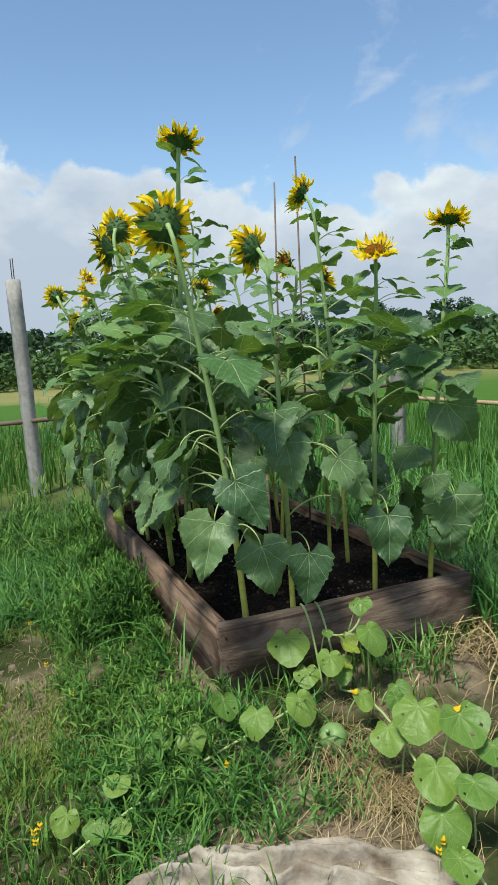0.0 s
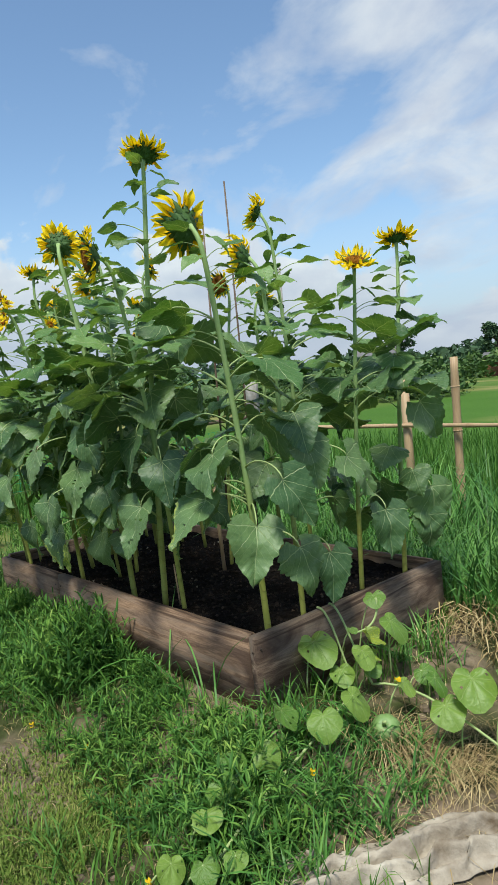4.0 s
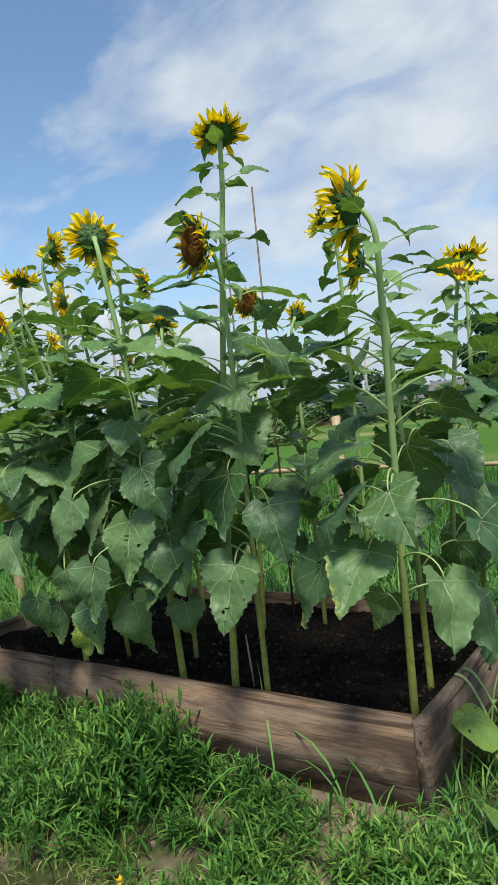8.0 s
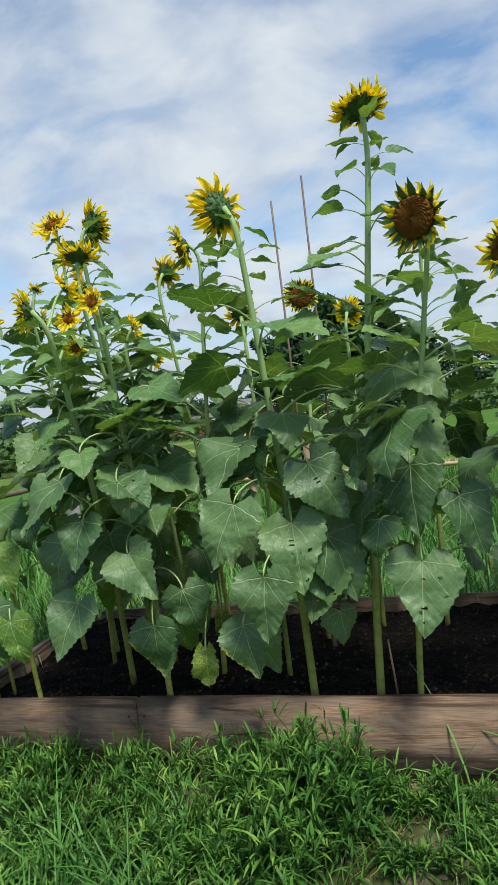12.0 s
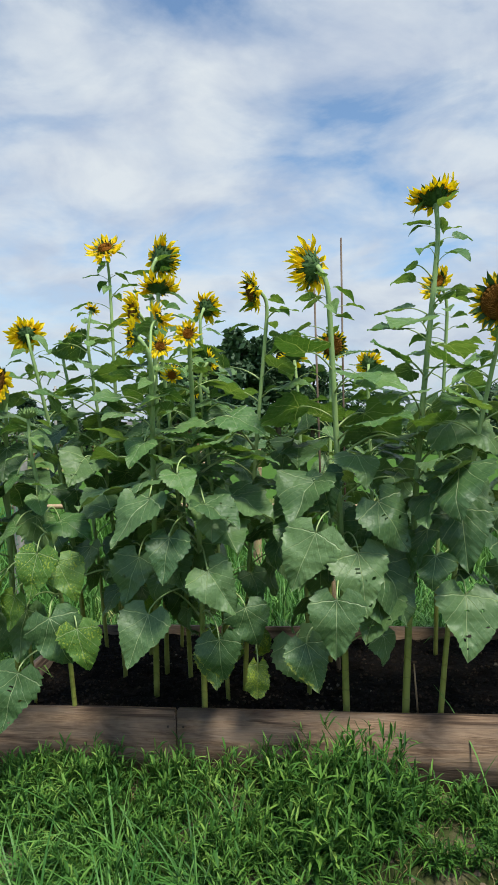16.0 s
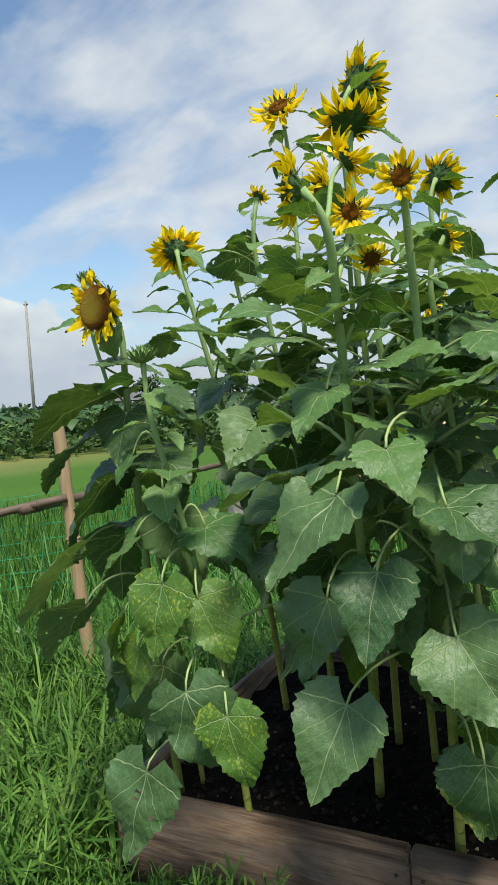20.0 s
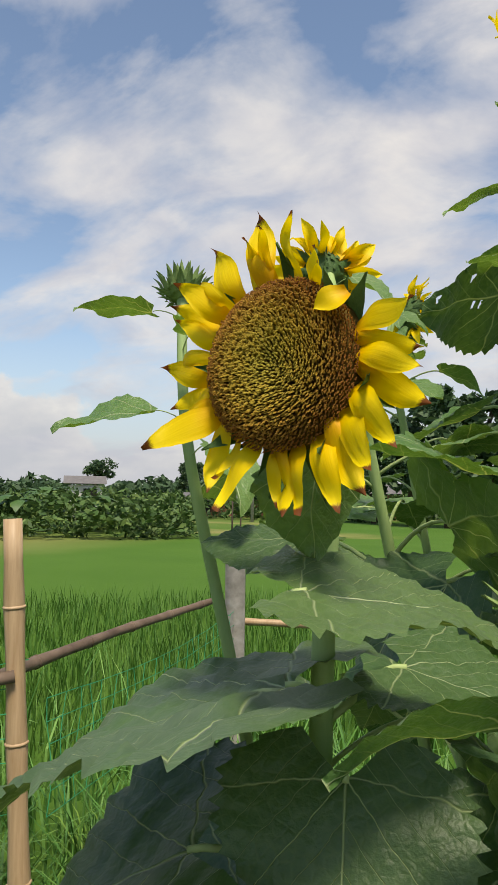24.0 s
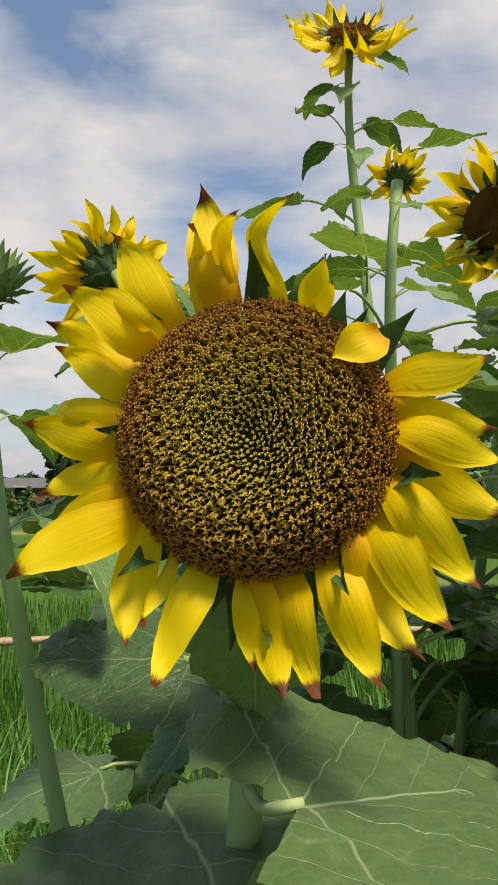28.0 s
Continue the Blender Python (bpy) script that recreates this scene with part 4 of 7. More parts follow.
def sunflower(base, head, normal, radius, disc="brown", petals=30, length=1.0, seed=0, leaves=22, lowest=0.52, thick=0.0135, big=0.235, toward=None,
              flare=0.0, label="", top_leaves=6, sick=0.0, name="sunflower", topz=None, clear=0.0):
    rng = random.Random(seed * 13 + 5)
    plant = tagged(new(name), label or "tall green sunflower with a yellow head standing in black soil", "sunflower", "sunflowers in the raised bed")
    line = stem_line(base, head, normal, radius)
    n = len(line)
    radii = [0.82 * thick * (1.12 - 0.5 * i / n) for i in range(n)]
    radii[-1] = thick * 0.7
    st = new("stem", tube("stem", line, radii, M_STEM, 9))
    st.parent = plant
    if radius:
        add_head(plant, head, normal, radius, disc, petals, length, seed, flare=flare)
    ztop = max(p.z for p in line)
    zt = topz or min(ztop - 0.10, head[2] - 0.06)
    az = rng.uniform(0, 6.28)
    leaves = int(leaves * 1.10)
    for k in range(leaves):
        t = k / max(1, leaves - 1)
        z = lowest + (zt - lowest) * t ** 0.78 + rng.uniform(-0.03, 0.03)
        az += 2.39996 + rng.uniform(-0.35, 0.35)
        a = az
        if toward is not None:
            if rng.random() < 0.45:
                a = toward + rng.choice((-1, 1)) * rng.uniform(0.3, 1.25)
            # leaves part round the stem on the open side
            d = (a - toward + math.pi) % (2 * math.pi) - math.pi
            if abs(d) < 0.38 + clear and z > 0.5:
                a = toward + math.copysign(0.5 + clear + rng.uniform(0, 0.4), d)
        if toward is not None and toward != BACK and z < 0.98:
            d = (a - toward + math.pi) % (2 * math.pi) - math.pi
            if abs(d) < 1.35 and rng.random() < 0.62:
                continue
        foot = point_at(line, z)
        ramp_up = max(0.0, (t - 0.55) / 0.45)
        size = 0.88 * big * (0.80 + 0.16 * math.sin(min(1, t * 1.5) * math.pi * 0.62)) * (1 - 0.62 * ramp_up) * rng.uniform(0.72, 1.2)
        stalk = (0.17 - 0.10 * ramp_up) * rng.uniform(0.75, 1.25)
        pitch = min(0.10, -1.05 + 1.9 * t) + rng.gauss(0, 0.25)
        if t > 0.80 and top_leaves:
            me, rise = LEAVES_TOP[rng.randrange(4)], 0
            pitch = rng.uniform(-0.3, 0.25)
        elif t < 0.30 and rng.random() < sick:
            me, rise = LEAVES_SICK[rng.randrange(3)], 1
        else:
            me, rise = LEAVES[rng.randrange(len(LEAVES)) if t < 0.35 else (0, 2, 4, 5, 7, 9)[rng.randrange(6)]], (1 if t < 0.5 else 0)
            if t > 0.52 and rng.random() < 0.75:
                me = LEAVES_MID[rng.randrange(4)]
        add_leaf(plant, foot, a, size, stalk, rise if rng.random() < 0.8 else 0, pitch, rng.gauss(0, 0.3), me)
    # a few broad leaves hang low over the soil
    for k in range(0 if toward in (FRONT, END, -0.85) else 1):
        z = rng.uniform(0.44, 0.70)
        a = (toward if toward is not None else az) + (-1, 1, 0.4)[k] * rng.uniform(0.45, 1.15)
        me = LEAVES_SICK[rng.randrange(3)] if rng.random() < 0.5 * sick else LEAVES[rng.randrange(10)]
        add_leaf(plant, point_at(line, z), a, 0.78 * big * rng.uniform(0.85, 1.1), rng.uniform(0.10, 0.16), 0, rng.gauss(-1.15, 0.15), rng.gauss(0, 0.2), me)
    for k in range(top_leaves):
        foot = point_at(line, head[2] - 0.03 - 0.032 * k)
        add_leaf(plant, foot, az + k * 2.2, big * rng.uniform(0.30, 0.46), 0.03, 0, rng.uniform(-0.5, 0.3), rng.gauss(0, 0.3), LEAVES_TOP[rng.randrange(4)])
    GROWN.append((plant, line))
    return plant, line


GROWN = []
FRONT, END = -math.pi / 2, 0.2      # where most light comes from
BACK, LEFT = math.pi / 2, math.pi


# ---- the sunflowers, from the near corner of the bed to its far end ----
sunflower((-0.098, 0.153), (-0.075, -0.098, 1.723), (-0.95, -0.1, 0.1), 0.062, "brown", 32, 0.95, 2, 20, 0.50, 0.0148, 0.25, toward=-0.85, clear=0.55, sick=0.0,
          label="tall sunflower with nodding yellow head at the bed's corner")
sunflower((-0.12, 0.37), (-0.242, 0.304, 1.663), (-0.85, -0.45, 0.05), 0.052, "brown", 30, 1.0, 3, 22, 0.48, 0.0135, 0.24, toward=END, label="sunflower with a sideways yellow head and broad dark leaves")
sunflower((-0.17, 0.80), (-0.017, 0.744, 1.634), (0.45, -0.3, 0.8), 0.04, "young", 32, 1.15, 4, 22, 0.45, 0.013, 0.235, toward=END, label="sunflower with an upturned open yellow head")
sunflower((-0.12, 1.06), (-0.128, 1.188, 1.784), (-0.1, 0.15, 1.0), 0.046, "young", 30, 1.05, 5, 23, 0.42, 0.0135, 0.235, toward=END, label="sunflower whose flat yellow head faces the sky")
sunflower((-0.556, 0.889), (-0.564, 0.698, 1.958), (-0.72, -0.5, 0.4), 0.04, "young", 28, 1.1, 6, 25, 0.5, 0.0125, 0.23, toward=BACK)
sunflower((-0.653, 0.143), (-0.51, -0.234, 1.694), (-0.4, -0.9, -0.1), 0.060, "brown", 26, 0.62, 8, 21, 0.5, 0.0125, 0.24, toward=FRONT, flare=-0.15,
          label="sunflower with a large dark seed disc and short withered petals")
sunflower((-0.786, 0.124), (-0.657, 0.17, 2.185), (-0.2, 0.3, 0.95), 0.055, "brown", 34, 0.85, 1, 27, 0.48, 0.016, 0.25, toward=FRONT, label="tallest sunflower, its dark head turned up to the sky")
sunflower((-1.009, 0.10), (-1.135, -0.028, 1.879), (-0.82, 0.55, 0.1), 0.052, "brown", 32, 1.0, 7, 25, 0.42, 0.0155, 0.25, toward=FRONT, sick=0.2, label="tall sunflower with its head turned away and a thick ringed stem")
sunflower((-1.07, 0.757), (-1.047, 0.837, 1.698), (0.1, -0.95, -0.1), 0.05, "brown", 24, 0.6, 18, 20, 0.5, 0.012, 0.22, toward=BACK, flare=0.3, label="sunflower with a ripening dark disc")
p_low, _ = sunflower((-1.44, 0.374), (-1.382, 0.258, 1.854), (-0.9, -0.3, -0.25), 0.045, "brown", 26, 0.95, 17, 21, 0.6, 0.0125, 0.23, toward=FRONT, sick=0.3)
sunflower((-1.567, 0.112), (-1.566, -0.152, 1.629), (0.1, -0.95, 0.2), 0.019, "young", 22, 1.6, 10, 20, 0.45, 0.0135, 0.235, toward=FRONT, sick=0.35, label="branching sunflower with several small open heads")
for foot, tip, az, size, me, text in (((-1.44, 0.36, 0.52), (-1.335, -0.075, 0.425), -75, 0.135, LEAVES_YELLOW[0], "withered yellow leaf hanging over the plank"), ((-1.45, 0.36, 0.56), (-1.50, 0.13, 0.47), -105, 0.15, LEAVES_SICK[1], "yellow-edged hanging leaf"),
                                      ((-1.43, 0.36, 0.54), (-1.35, 0.16, 0.47), -60, 0.11, LEAVES_YELLOW[1], "withered yellow leaf")):
    foot, tip = Vector(foot), Vector(tip)
    m = Matrix.Translation(tip) @ Matrix.Rotation(radians(az) - math.pi / 2, 4, "Z") @ Matrix.Rotation(-1.5, 4, "X") @ Matrix.Scale(size, 4)
    lf = new("leaf", me)
    place(lf, p_low, m)
    lf["label"] = text
    pe = new("petiole", tube("petiole", bezier([foot, foot.lerp(tip, 0.4) + Vector((0, 0, 0.10)), tip + Vector((0, 0.01, 0.06)), tip], 9), [0.0042, 0.004, 0.0038, 0.0036, 0.0034, 0.0032, 0.003, 0.003, 0.003], M_PETIOLE, 6))
    place(pe, lf, m.inverted())
p_many, line_many = sunflower((-1.812, 0.305), (-1.739, -0.281, 1.605), (-0.9, -0.2, 0.1), 0.034, "brown", 26, 1.0, 11, 21, 0.45, 0.0145, 0.245, toward=FRONT, label="branching sunflower with a thick pale stem and many small heads")
for k, (pos, nrm, r) in enumerate((((-1.676, -0.121, 1.591), (0.15, -0.95, 0.2), 0.018), ((-1.616, -0.201, 1.478), (0.2, -0.9, 0.4), 0.015), ((-1.68, -0.1, 1.70), (0.7, 0.4, 0.5), 0.022))):
    add_head(p_many, pos, nrm, r, "young", 20, 1.6, 60 + k)
    foot = point_at(line_many, pos[2] - 0.16)
    br = new("branch", tube("branch", bezier([foot, foot + (Vector(pos) - foot) * 0.35, Vector(pos) - Vector(nrm).normalized() * 0.06, Vector(pos) - Vector(nrm).normalized() * r * 0.5], 8), [0.006, 0.0055, 0.005, 0.005, 0.005, 0.0045, 0.0045, 0.005], M_STEM, 7))
    br.parent = p_many
sunflower((-1.84, 0.62), (-1.775, 0.36, 2.032), (0.5, 0.8, 0.15), 0.052, "brown", 30, 0.85, 12, 23, 0.5, 0.0135, 0.23, label="tall sunflower seen to hang its heavy green-backed head")
sunflower((-1.70, 0.50), (-1.735, 0.11, 1.857), (0.0, 0.3, 0.95), 0.042, "brown", 30, 1.0, 13, 18, 0.55, 0.012, 0.22)
sunflower((-1.60, 0.98), (-1.665, 0.823, 1.90), (0.4, 0.8, 0.3), 0.04, "brown", 28, 1.0, 14, 21, 0.5, 0.0125, 0.225, toward=BACK)
sunflower((-1.846, 0.979), (-1.681, 0.664, 1.486), (0.6, 0.3, -0.4), 0.024, "brown", 20, 1.2, 19, 17, 0.5, 0.011, 0.21, toward=BACK)
sunflower((-1.50, 0.30), (-1.517, 0.063, 1.557), (0.85, 0.1, 0.3), 0.016, "young", 18, 1.6, 23, 16, 0.5, 0.0105, 0.21)
sunflower((-2.02, 0.54), (-2.128, 0.64, 2.168), (-0.08, -0.78, 0.63), 0.036, "young", 26, 1.45, 9, 25, 0.5, 0.0115, 0.225, flare=-0.15, label="tall slender sunflower with an upturned orange-centred head")
sunflower((-2.06, 0.66), (-2.114, 0.416, 1.833), (0.3, 0.4, 0.6), 0.015, "young", 18, 1.4, 29, 18, 0.6, 0.011, 0.21, label="slender sunflower with a small orange-centred head")
sunflower((-1.98, 0.86), (-1.96, 0.52, 1.83), (-0.8, -0.55, 0.0), 0.043, "brown", 30, 1.25, 28, 20, 0.55, 0.012, 0.22, label="sunflower with a dark brown disc among taller ones")
sunflower((-2.25, 0.69), (-2.478, 0.528, 1.748), (-0.6, 0.75, 0.3), 0.036, "brown", 30, 1.4, 20, 22, 0.5, 0.013, 0.23, toward=LEFT)
sunflower((-2.24, 0.95), (-2.401, 0.918, 1.777), (0.6, 0.7, -0.1), 0.036, "brown", 24, 1.0, 21, 21, 0.5, 0.012, 0.225, toward=BACK)
sunflower((-0.84, 0.94), (-0.86, 0.98, 1.62), (0.2, 0.9, 0.4), 0.035, "young", 24, 1.1, 31, 21, 0.45, 0.012, 0.225, toward=BACK)
sunflower((-1.16, 0.36), (-1.22, 0.42, 1.60), (-0.3, 0.6, 0.7), 0.032, "young", 24, 1.1, 32, 18, 0.55, 0.0115, 0.22, label="slender sunflower half hidden among its neighbours")


# ---- the sunflower that the walk ends at ----
def hero_florets(radius):
    rng = random.Random(3)
    verts, faces, uvs = [], [], []
    count = 2400
    for n in range(count):
        r = math.sqrt((n + 0.5) / count) * 1.0
        a = n * 2.39996
        x, y = r * math.cos(a), r * math.sin(a)
        z = 0.30 * (0.85 + 0.30 * r * r - 0.95 * r ** 4)
        open_ = min(1.0, 0.45 + 1.6 * r)
        h = (0.055 + 0.075 * open_ * (1.2 - r * 0.6)) * 0.85 * (1.0 if r < 0.7 else 1.0 - 1.9 * (r - 0.7)) * rng.uniform(0.75, 1.25)
        lean = (0.10 + 0.65 * r) * rng.uniform(0.6, 1.4)
        side = rng.gauss(0, 0.25)
        dx, dy = math.cos(a + side) * lean, math.sin(a + side) * lean
        s = (0.0106 + 0.0010 * r) * rng.uniform(0.85, 1.2)
        b0 = len(verts)
        for lev, (t, w) in enumerate(((0, 0.9), (0.6, 0.75), (0.85, 1.25), (1.0, 0.95))):
            for q in range(5):
                g = q * 2 * math.pi / 5 + a
                verts.append((x + dx * h * t + s * w * math.cos(g), y + dy * h * t + s * w * math.sin(g), z + h * t))
                uvs.append((r, t))
        for lev in range(3):
            for q in range(5):
                q2 = (q + 1) % 5
                faces.append((b0 + lev * 5 + q, b0 + lev * 5 + q2, b0 + lev * 5 + 5 + q2, b0 + lev * 5 + 5 + q))
        faces.append(tuple(b0 + 15 + q for q in range(5)))
        # two curled stigma arms
        for sgn in (-1, 1):
            g = a + sgn * (1.2 + rng.uniform(-0.5, 0.5))
            c0 = len(verts)
            tx, ty, tz = x + dx * h, y + dy * h, z + h
            L = 0.023 * open_ * rng.uniform(0.6, 1.3) + 0.003
            for (f, up), w in (((0.0, 0.0), 1), ((0.6, 0.5), 0.9), ((1.2, 0.2), 0.5)):
                for o in (-1, 1):
                    verts.append((tx + math.cos(g) * L * f - math.sin(g) * o * 0.0052 * w, ty + math.sin(g) * L * f + math.cos(g) * o * 0.0052 * w, tz + L * up))
                    uvs.append((r, 1.2))
            faces += [(c0, c0 + 1, c0 + 3, c0 + 2), (c0 + 2, c0 + 3, c0 + 5, c0 + 4)]
    return mesh("florets", verts, faces, uvs, (M_FLORET,), False)


def floret_material():
    m, nt, b = material("disc florets", 0.75, 0.2)
    sep = nt.nodes.new("ShaderNodeSeparateXYZ")
    nt.links.new(coords(nt, "UV"), sep.inputs[0])
    isl = nt.nodes.new("ShaderNodeNewGeometry").outputs["Random Per Island"]
    ring = math_node(nt, "ADD", sep.outputs[0], math_node(nt, "MULTIPLY", math_node(nt, "SUBTRACT", isl, 0.5), 0.22))
    foot = ramp(nt, ring, [(0.0, (0.20, 0.17, 0.024)), (0.45, (0.22, 0.145, 0.020)), (0.70, (0.18, 0.085, 0.014)), (0.97, (0.11, 0.036, 0.009))])
    tip = ramp(nt, ring, [(0.0, (0.42, 0.35, 0.052)), (0.50, (0.46, 0.31, 0.040)), (0.74, (0.36, 0.19, 0.026)), (0.97, (0.25, 0.09, 0.016))])
    col = mix(nt, ramp(nt, sep.outputs[1], [(0.35, (0, 0, 0)), (0.95, (1, 1, 1))]), foot, tip)
    nt.links.new(col, b.inputs["Base Color"])
    return m


M_FLORET = floret_material()
M_FLORET_BED = simple("olive receptacle", (0.07, 0.045, 0.01), (0.12, 0.075, 0.015), 40, 0.9, 0.1)


def hero_sunflower():
    pos, nrm, R = Vector((-2.316, -0.118, 1.479)), Vector((-0.225, -0.97, 0.05)), 0.0525
    plant = tagged(new("sunflower"), "large open sunflower with wide seed disc and brown-tipped yellow petals", "sunflower", "sunflowers in the raised bed")
    base = Vector((-2.34, 0.13, 0.11))
    n = nrm.normalized()
    top = pos - n * R * 0.65
    line = bezier([base, (-2.345, 0.06, 0.7), (-2.325, -0.02, 1.15), (-2.312, -0.03, 1.37)], 18)
    line += bezier([line[-1], (-2.31, -0.03, 1.43), (-2.312, -0.045, 1.475), top], 7)[1:]
    radii = [0.0120 - 0.0054 * i / len(line) for i in range(len(line))]
    radii[-1] = 0.011
    st = new("stem", tube("stem", line, radii, M_STEM, 12))
    st.parent = plant
    m0 = Matrix.Translation(pos) @ frame_of(n, (0, 0, 1)) @ Matrix.Rotation(0.0, 4, "Z")
    disc = new("disc", disc_mesh(M_FLORET_BED, 9, 0.26, 10, 40, 0.0))
    place(disc, plant, m0 @ Matrix.Scale(R, 4))
    disc["label"] = "dark receptacle under the florets"
    fl = new("floret_mass", hero_florets(R))
    place(fl, disc, Matrix.Identity(4))
    fl["label"], fl["kind"] = "hundreds of yellow-brown tubular florets in spirals", "stuff"
    add_calyx(plant, m0 @ Matrix.Translation((0, 0, -0.012)) @ Matrix.Scale(R * 0.86, 4), 5, 15, 0.6)
    rng = random.Random(21)
    # where each petal leaves the rim and where its tip points, in degrees from the right, counter-clockwise as seen from in front; the tip's reach; forward lift; shape
    crown = ((22, 18, 1.72, 0.15, 3), (15, 0, 1.62, 0.0, 1), (4, -5, 1.70, 0.2, 0), (-2, -18, 1.80, -0.05, 1), (-18, -33, 1.80, 0.2, 0), (-33, -43, 1.86, 0.28, 3), (-44, -52, 1.84, 0.1, 1),
             (-58, -61, 1.86, 0.2, 0), (-77, -73, 1.80, 0.12, 3), (-88, -83, 1.78, 0.28, 1), (-94, -88, 1.60, 0.1, 0), (-111, -108, 1.82, 0.3, 3), (-128, -119, 1.55, 0.05, 5), (-144, -122, 1.70, 0.2, 1),
             (-148, -147, 1.95, 0.3, 3), (-159, -155, 1.65, 0.12, 0), (-168, -167, 1.66, 0.2, 1), (-176, 178, 1.78, 0.05, 0), (168, 175, 1.70, 0.25, 4), (161, 156, 1.62, 0.15, 3), (152, 149, 1.76, 0.3, 1),
             (140, 142, 1.75, 0.5, 3), (133, 138, 1.60, 0.75, 4), (126, 127, 1.98, 0.05, 0), (115, 105, 1.62, 0.15, 5), (104, 103, 1.95, 0.05, 0), (100, 93, 1.72, 0.2, 6), (80, 81, 1.72, 0.1, 7), (70, 66, 1.42, 0.5, 3), (62, 60, 1.30, 1.0, 0))
    for rim, aim, reach, lift, shape in crown:
        b, t = radians(rim) + math.pi, radians(aim) + math.pi
        # the disc's own x axis points up and its y axis to the side
        start = Vector((-math.sin(b), math.cos(b), 0)) * 0.96
        way = Vector((-math.sin(t), math.cos(t), 0)) * reach - start
        m = Matrix.Translation(start + Vector((0, 0, 0.02 + rng.uniform(-0.06, 0.04)))) @ Matrix.Rotation(math.atan2(-way.x, way.y), 4, "Z")
        m = m @ Matrix.Rotation(lift + 0.12 + rng.gauss(0, 0.06), 4, "X") @ Matrix.Rotation(rng.gauss(0, 0.18), 4, "Y") @ Matrix.Scale(way.length * 1.08, 4)
        p = new("petal", PETALS_HERO[shape])
        place(p, disc, m)
    # one petal is folded in over the disc's rim
    p = new("petal", PETALS[3])
    place(p, disc, Matrix.Rotation(radians(37) + math.pi, 4, "Z") @ Matrix.Translation((0, 1.16, 0.22)) @ Matrix.Rotation(2.75, 4, "X") @ Matrix.Scale(0.42, 4) @ Matrix.Diagonal((1.9, 1, 1, 1)))
    p["label"] = "pale yellow petal folded over the disc's rim"

    GROWN.append((plant, line))

    def leaf(z, az, size, stalk, rise, pitch, roll, me, label="", turn=0.0):
        add_leaf(plant, point_at(line, z), radians(az), size, stalk, rise, pitch, roll, me, label, radians(turn))

    def blade(base, tip, up, me, length=1.05):
        base, tip = Vector(base), Vector(tip)
        y = (tip - base).normalized()
        x = y.cross(Vector(up)).normalized()
        m = Matrix.Translation(base) @ Matrix((x, y, x.cross(y))).transposed().to_4x4() @ Matrix.Scale(length * (tip - base).length, 4)
        lf = new("leaf", me)
        place(lf, plant, m)
        foot = point_at(line, base.z - 0.035)
        pts = bezier([foot, foot.lerp(base, 0.5) - Vector((0, 0, 0.004)), base - y * 0.02, base + y * 0.004], 8)
        pe = new("petiole", tube("petiole", pts, [0.0036, 0.0032, 0.003, 0.0028, 0.0027, 0.0026, 0.0025, 0.0024], M_PETIOLE, 8))
        place(pe, lf, m.inverted())

    blade((-2.322, -0.08, 1.279), (-2.575, -0.115, 1.222), (0, 0.02, 1), LEAVES_HERO[0])
    blade((-2.302, -0.125, 1.345), (-2.172, -0.07, 1.345), (0.05, -0.14, 1), LEAVES_HERO[0])
    blade((-2.288, -0.07, 1.224), (-2.275, -0.15, 1.11), (0.1, -1, 0.75), LEAVES_HERO[2])
    blade((-2.385, -0.09, 1.170), (-2.585, -0.105, 1.085), (-0.1, -0.3, 1), LEAVES_HERO[3])
    blade((-2.27, 0.03, 1.272), (-2.14, 0.01, 1.262), (0, -0.2, 1), LEAVES_HERO[3])
    blade((-2.345, 0.01, 1.365), (-2.45, 0.02, 1.372), (0, -0.35, 0.8), LEAVES_HERO[2], 0.9)
    blade((-2.24, -0.04, 1.12), (-2.10, -0.10, 1.09), (0.2, -0.3, 1), LEAVES_HERO[0])
    blade((-2.39, 0.02, 1.08), (-2.54, -0.06, 1.0), (-0.3, -0.5, 1), LEAVES_HERO[1])
    # leaves further down the stem
    leaf(1.432, -95, 0.088, 0.016, 0, -1.25, 0.0, leaf_mesh("leaf", M_LEAF_YOUNG_LIT, 71, 0.35, 0.42, 0.22, [(0, 0.26), (0.15, 0.42), (0.4, 0.44), (0.65, 0.32), (0.85, 0.14), (1, 0)], 48, 14, 9, 0.05, 0.12), "small green leaf hanging under the head")
    leaf(1.20, 40, 0.2, 0.09, 0, -0.35, 0.1, LEAVES[3])
    leaf(1.04, 100, 0.22, 0.10, 0, -0.5, 0.0, LEAVES[0])
    leaf(0.90, -10, 0.22, 0.12, 1, -0.8, 0.0, LEAVES[4])
    leaf(0.83, 150, 0.22, 0.12, 1, -0.8, 0.0, LEAVES[1])
    leaf(0.68, 60, 0.2, 0.12, 1, -0.9, 0.1, LEAVES[5])
    leaf(0.52, -70, 0.2, 0.12, 1, -1.1, 0.1, LEAVES[3])
    leaf(0.46, 175, 0.13, 0.12, 1, -1.4, 0.1, LEAVES_YELLOW[0], "withered yellow leaf")


hero_sunflower()


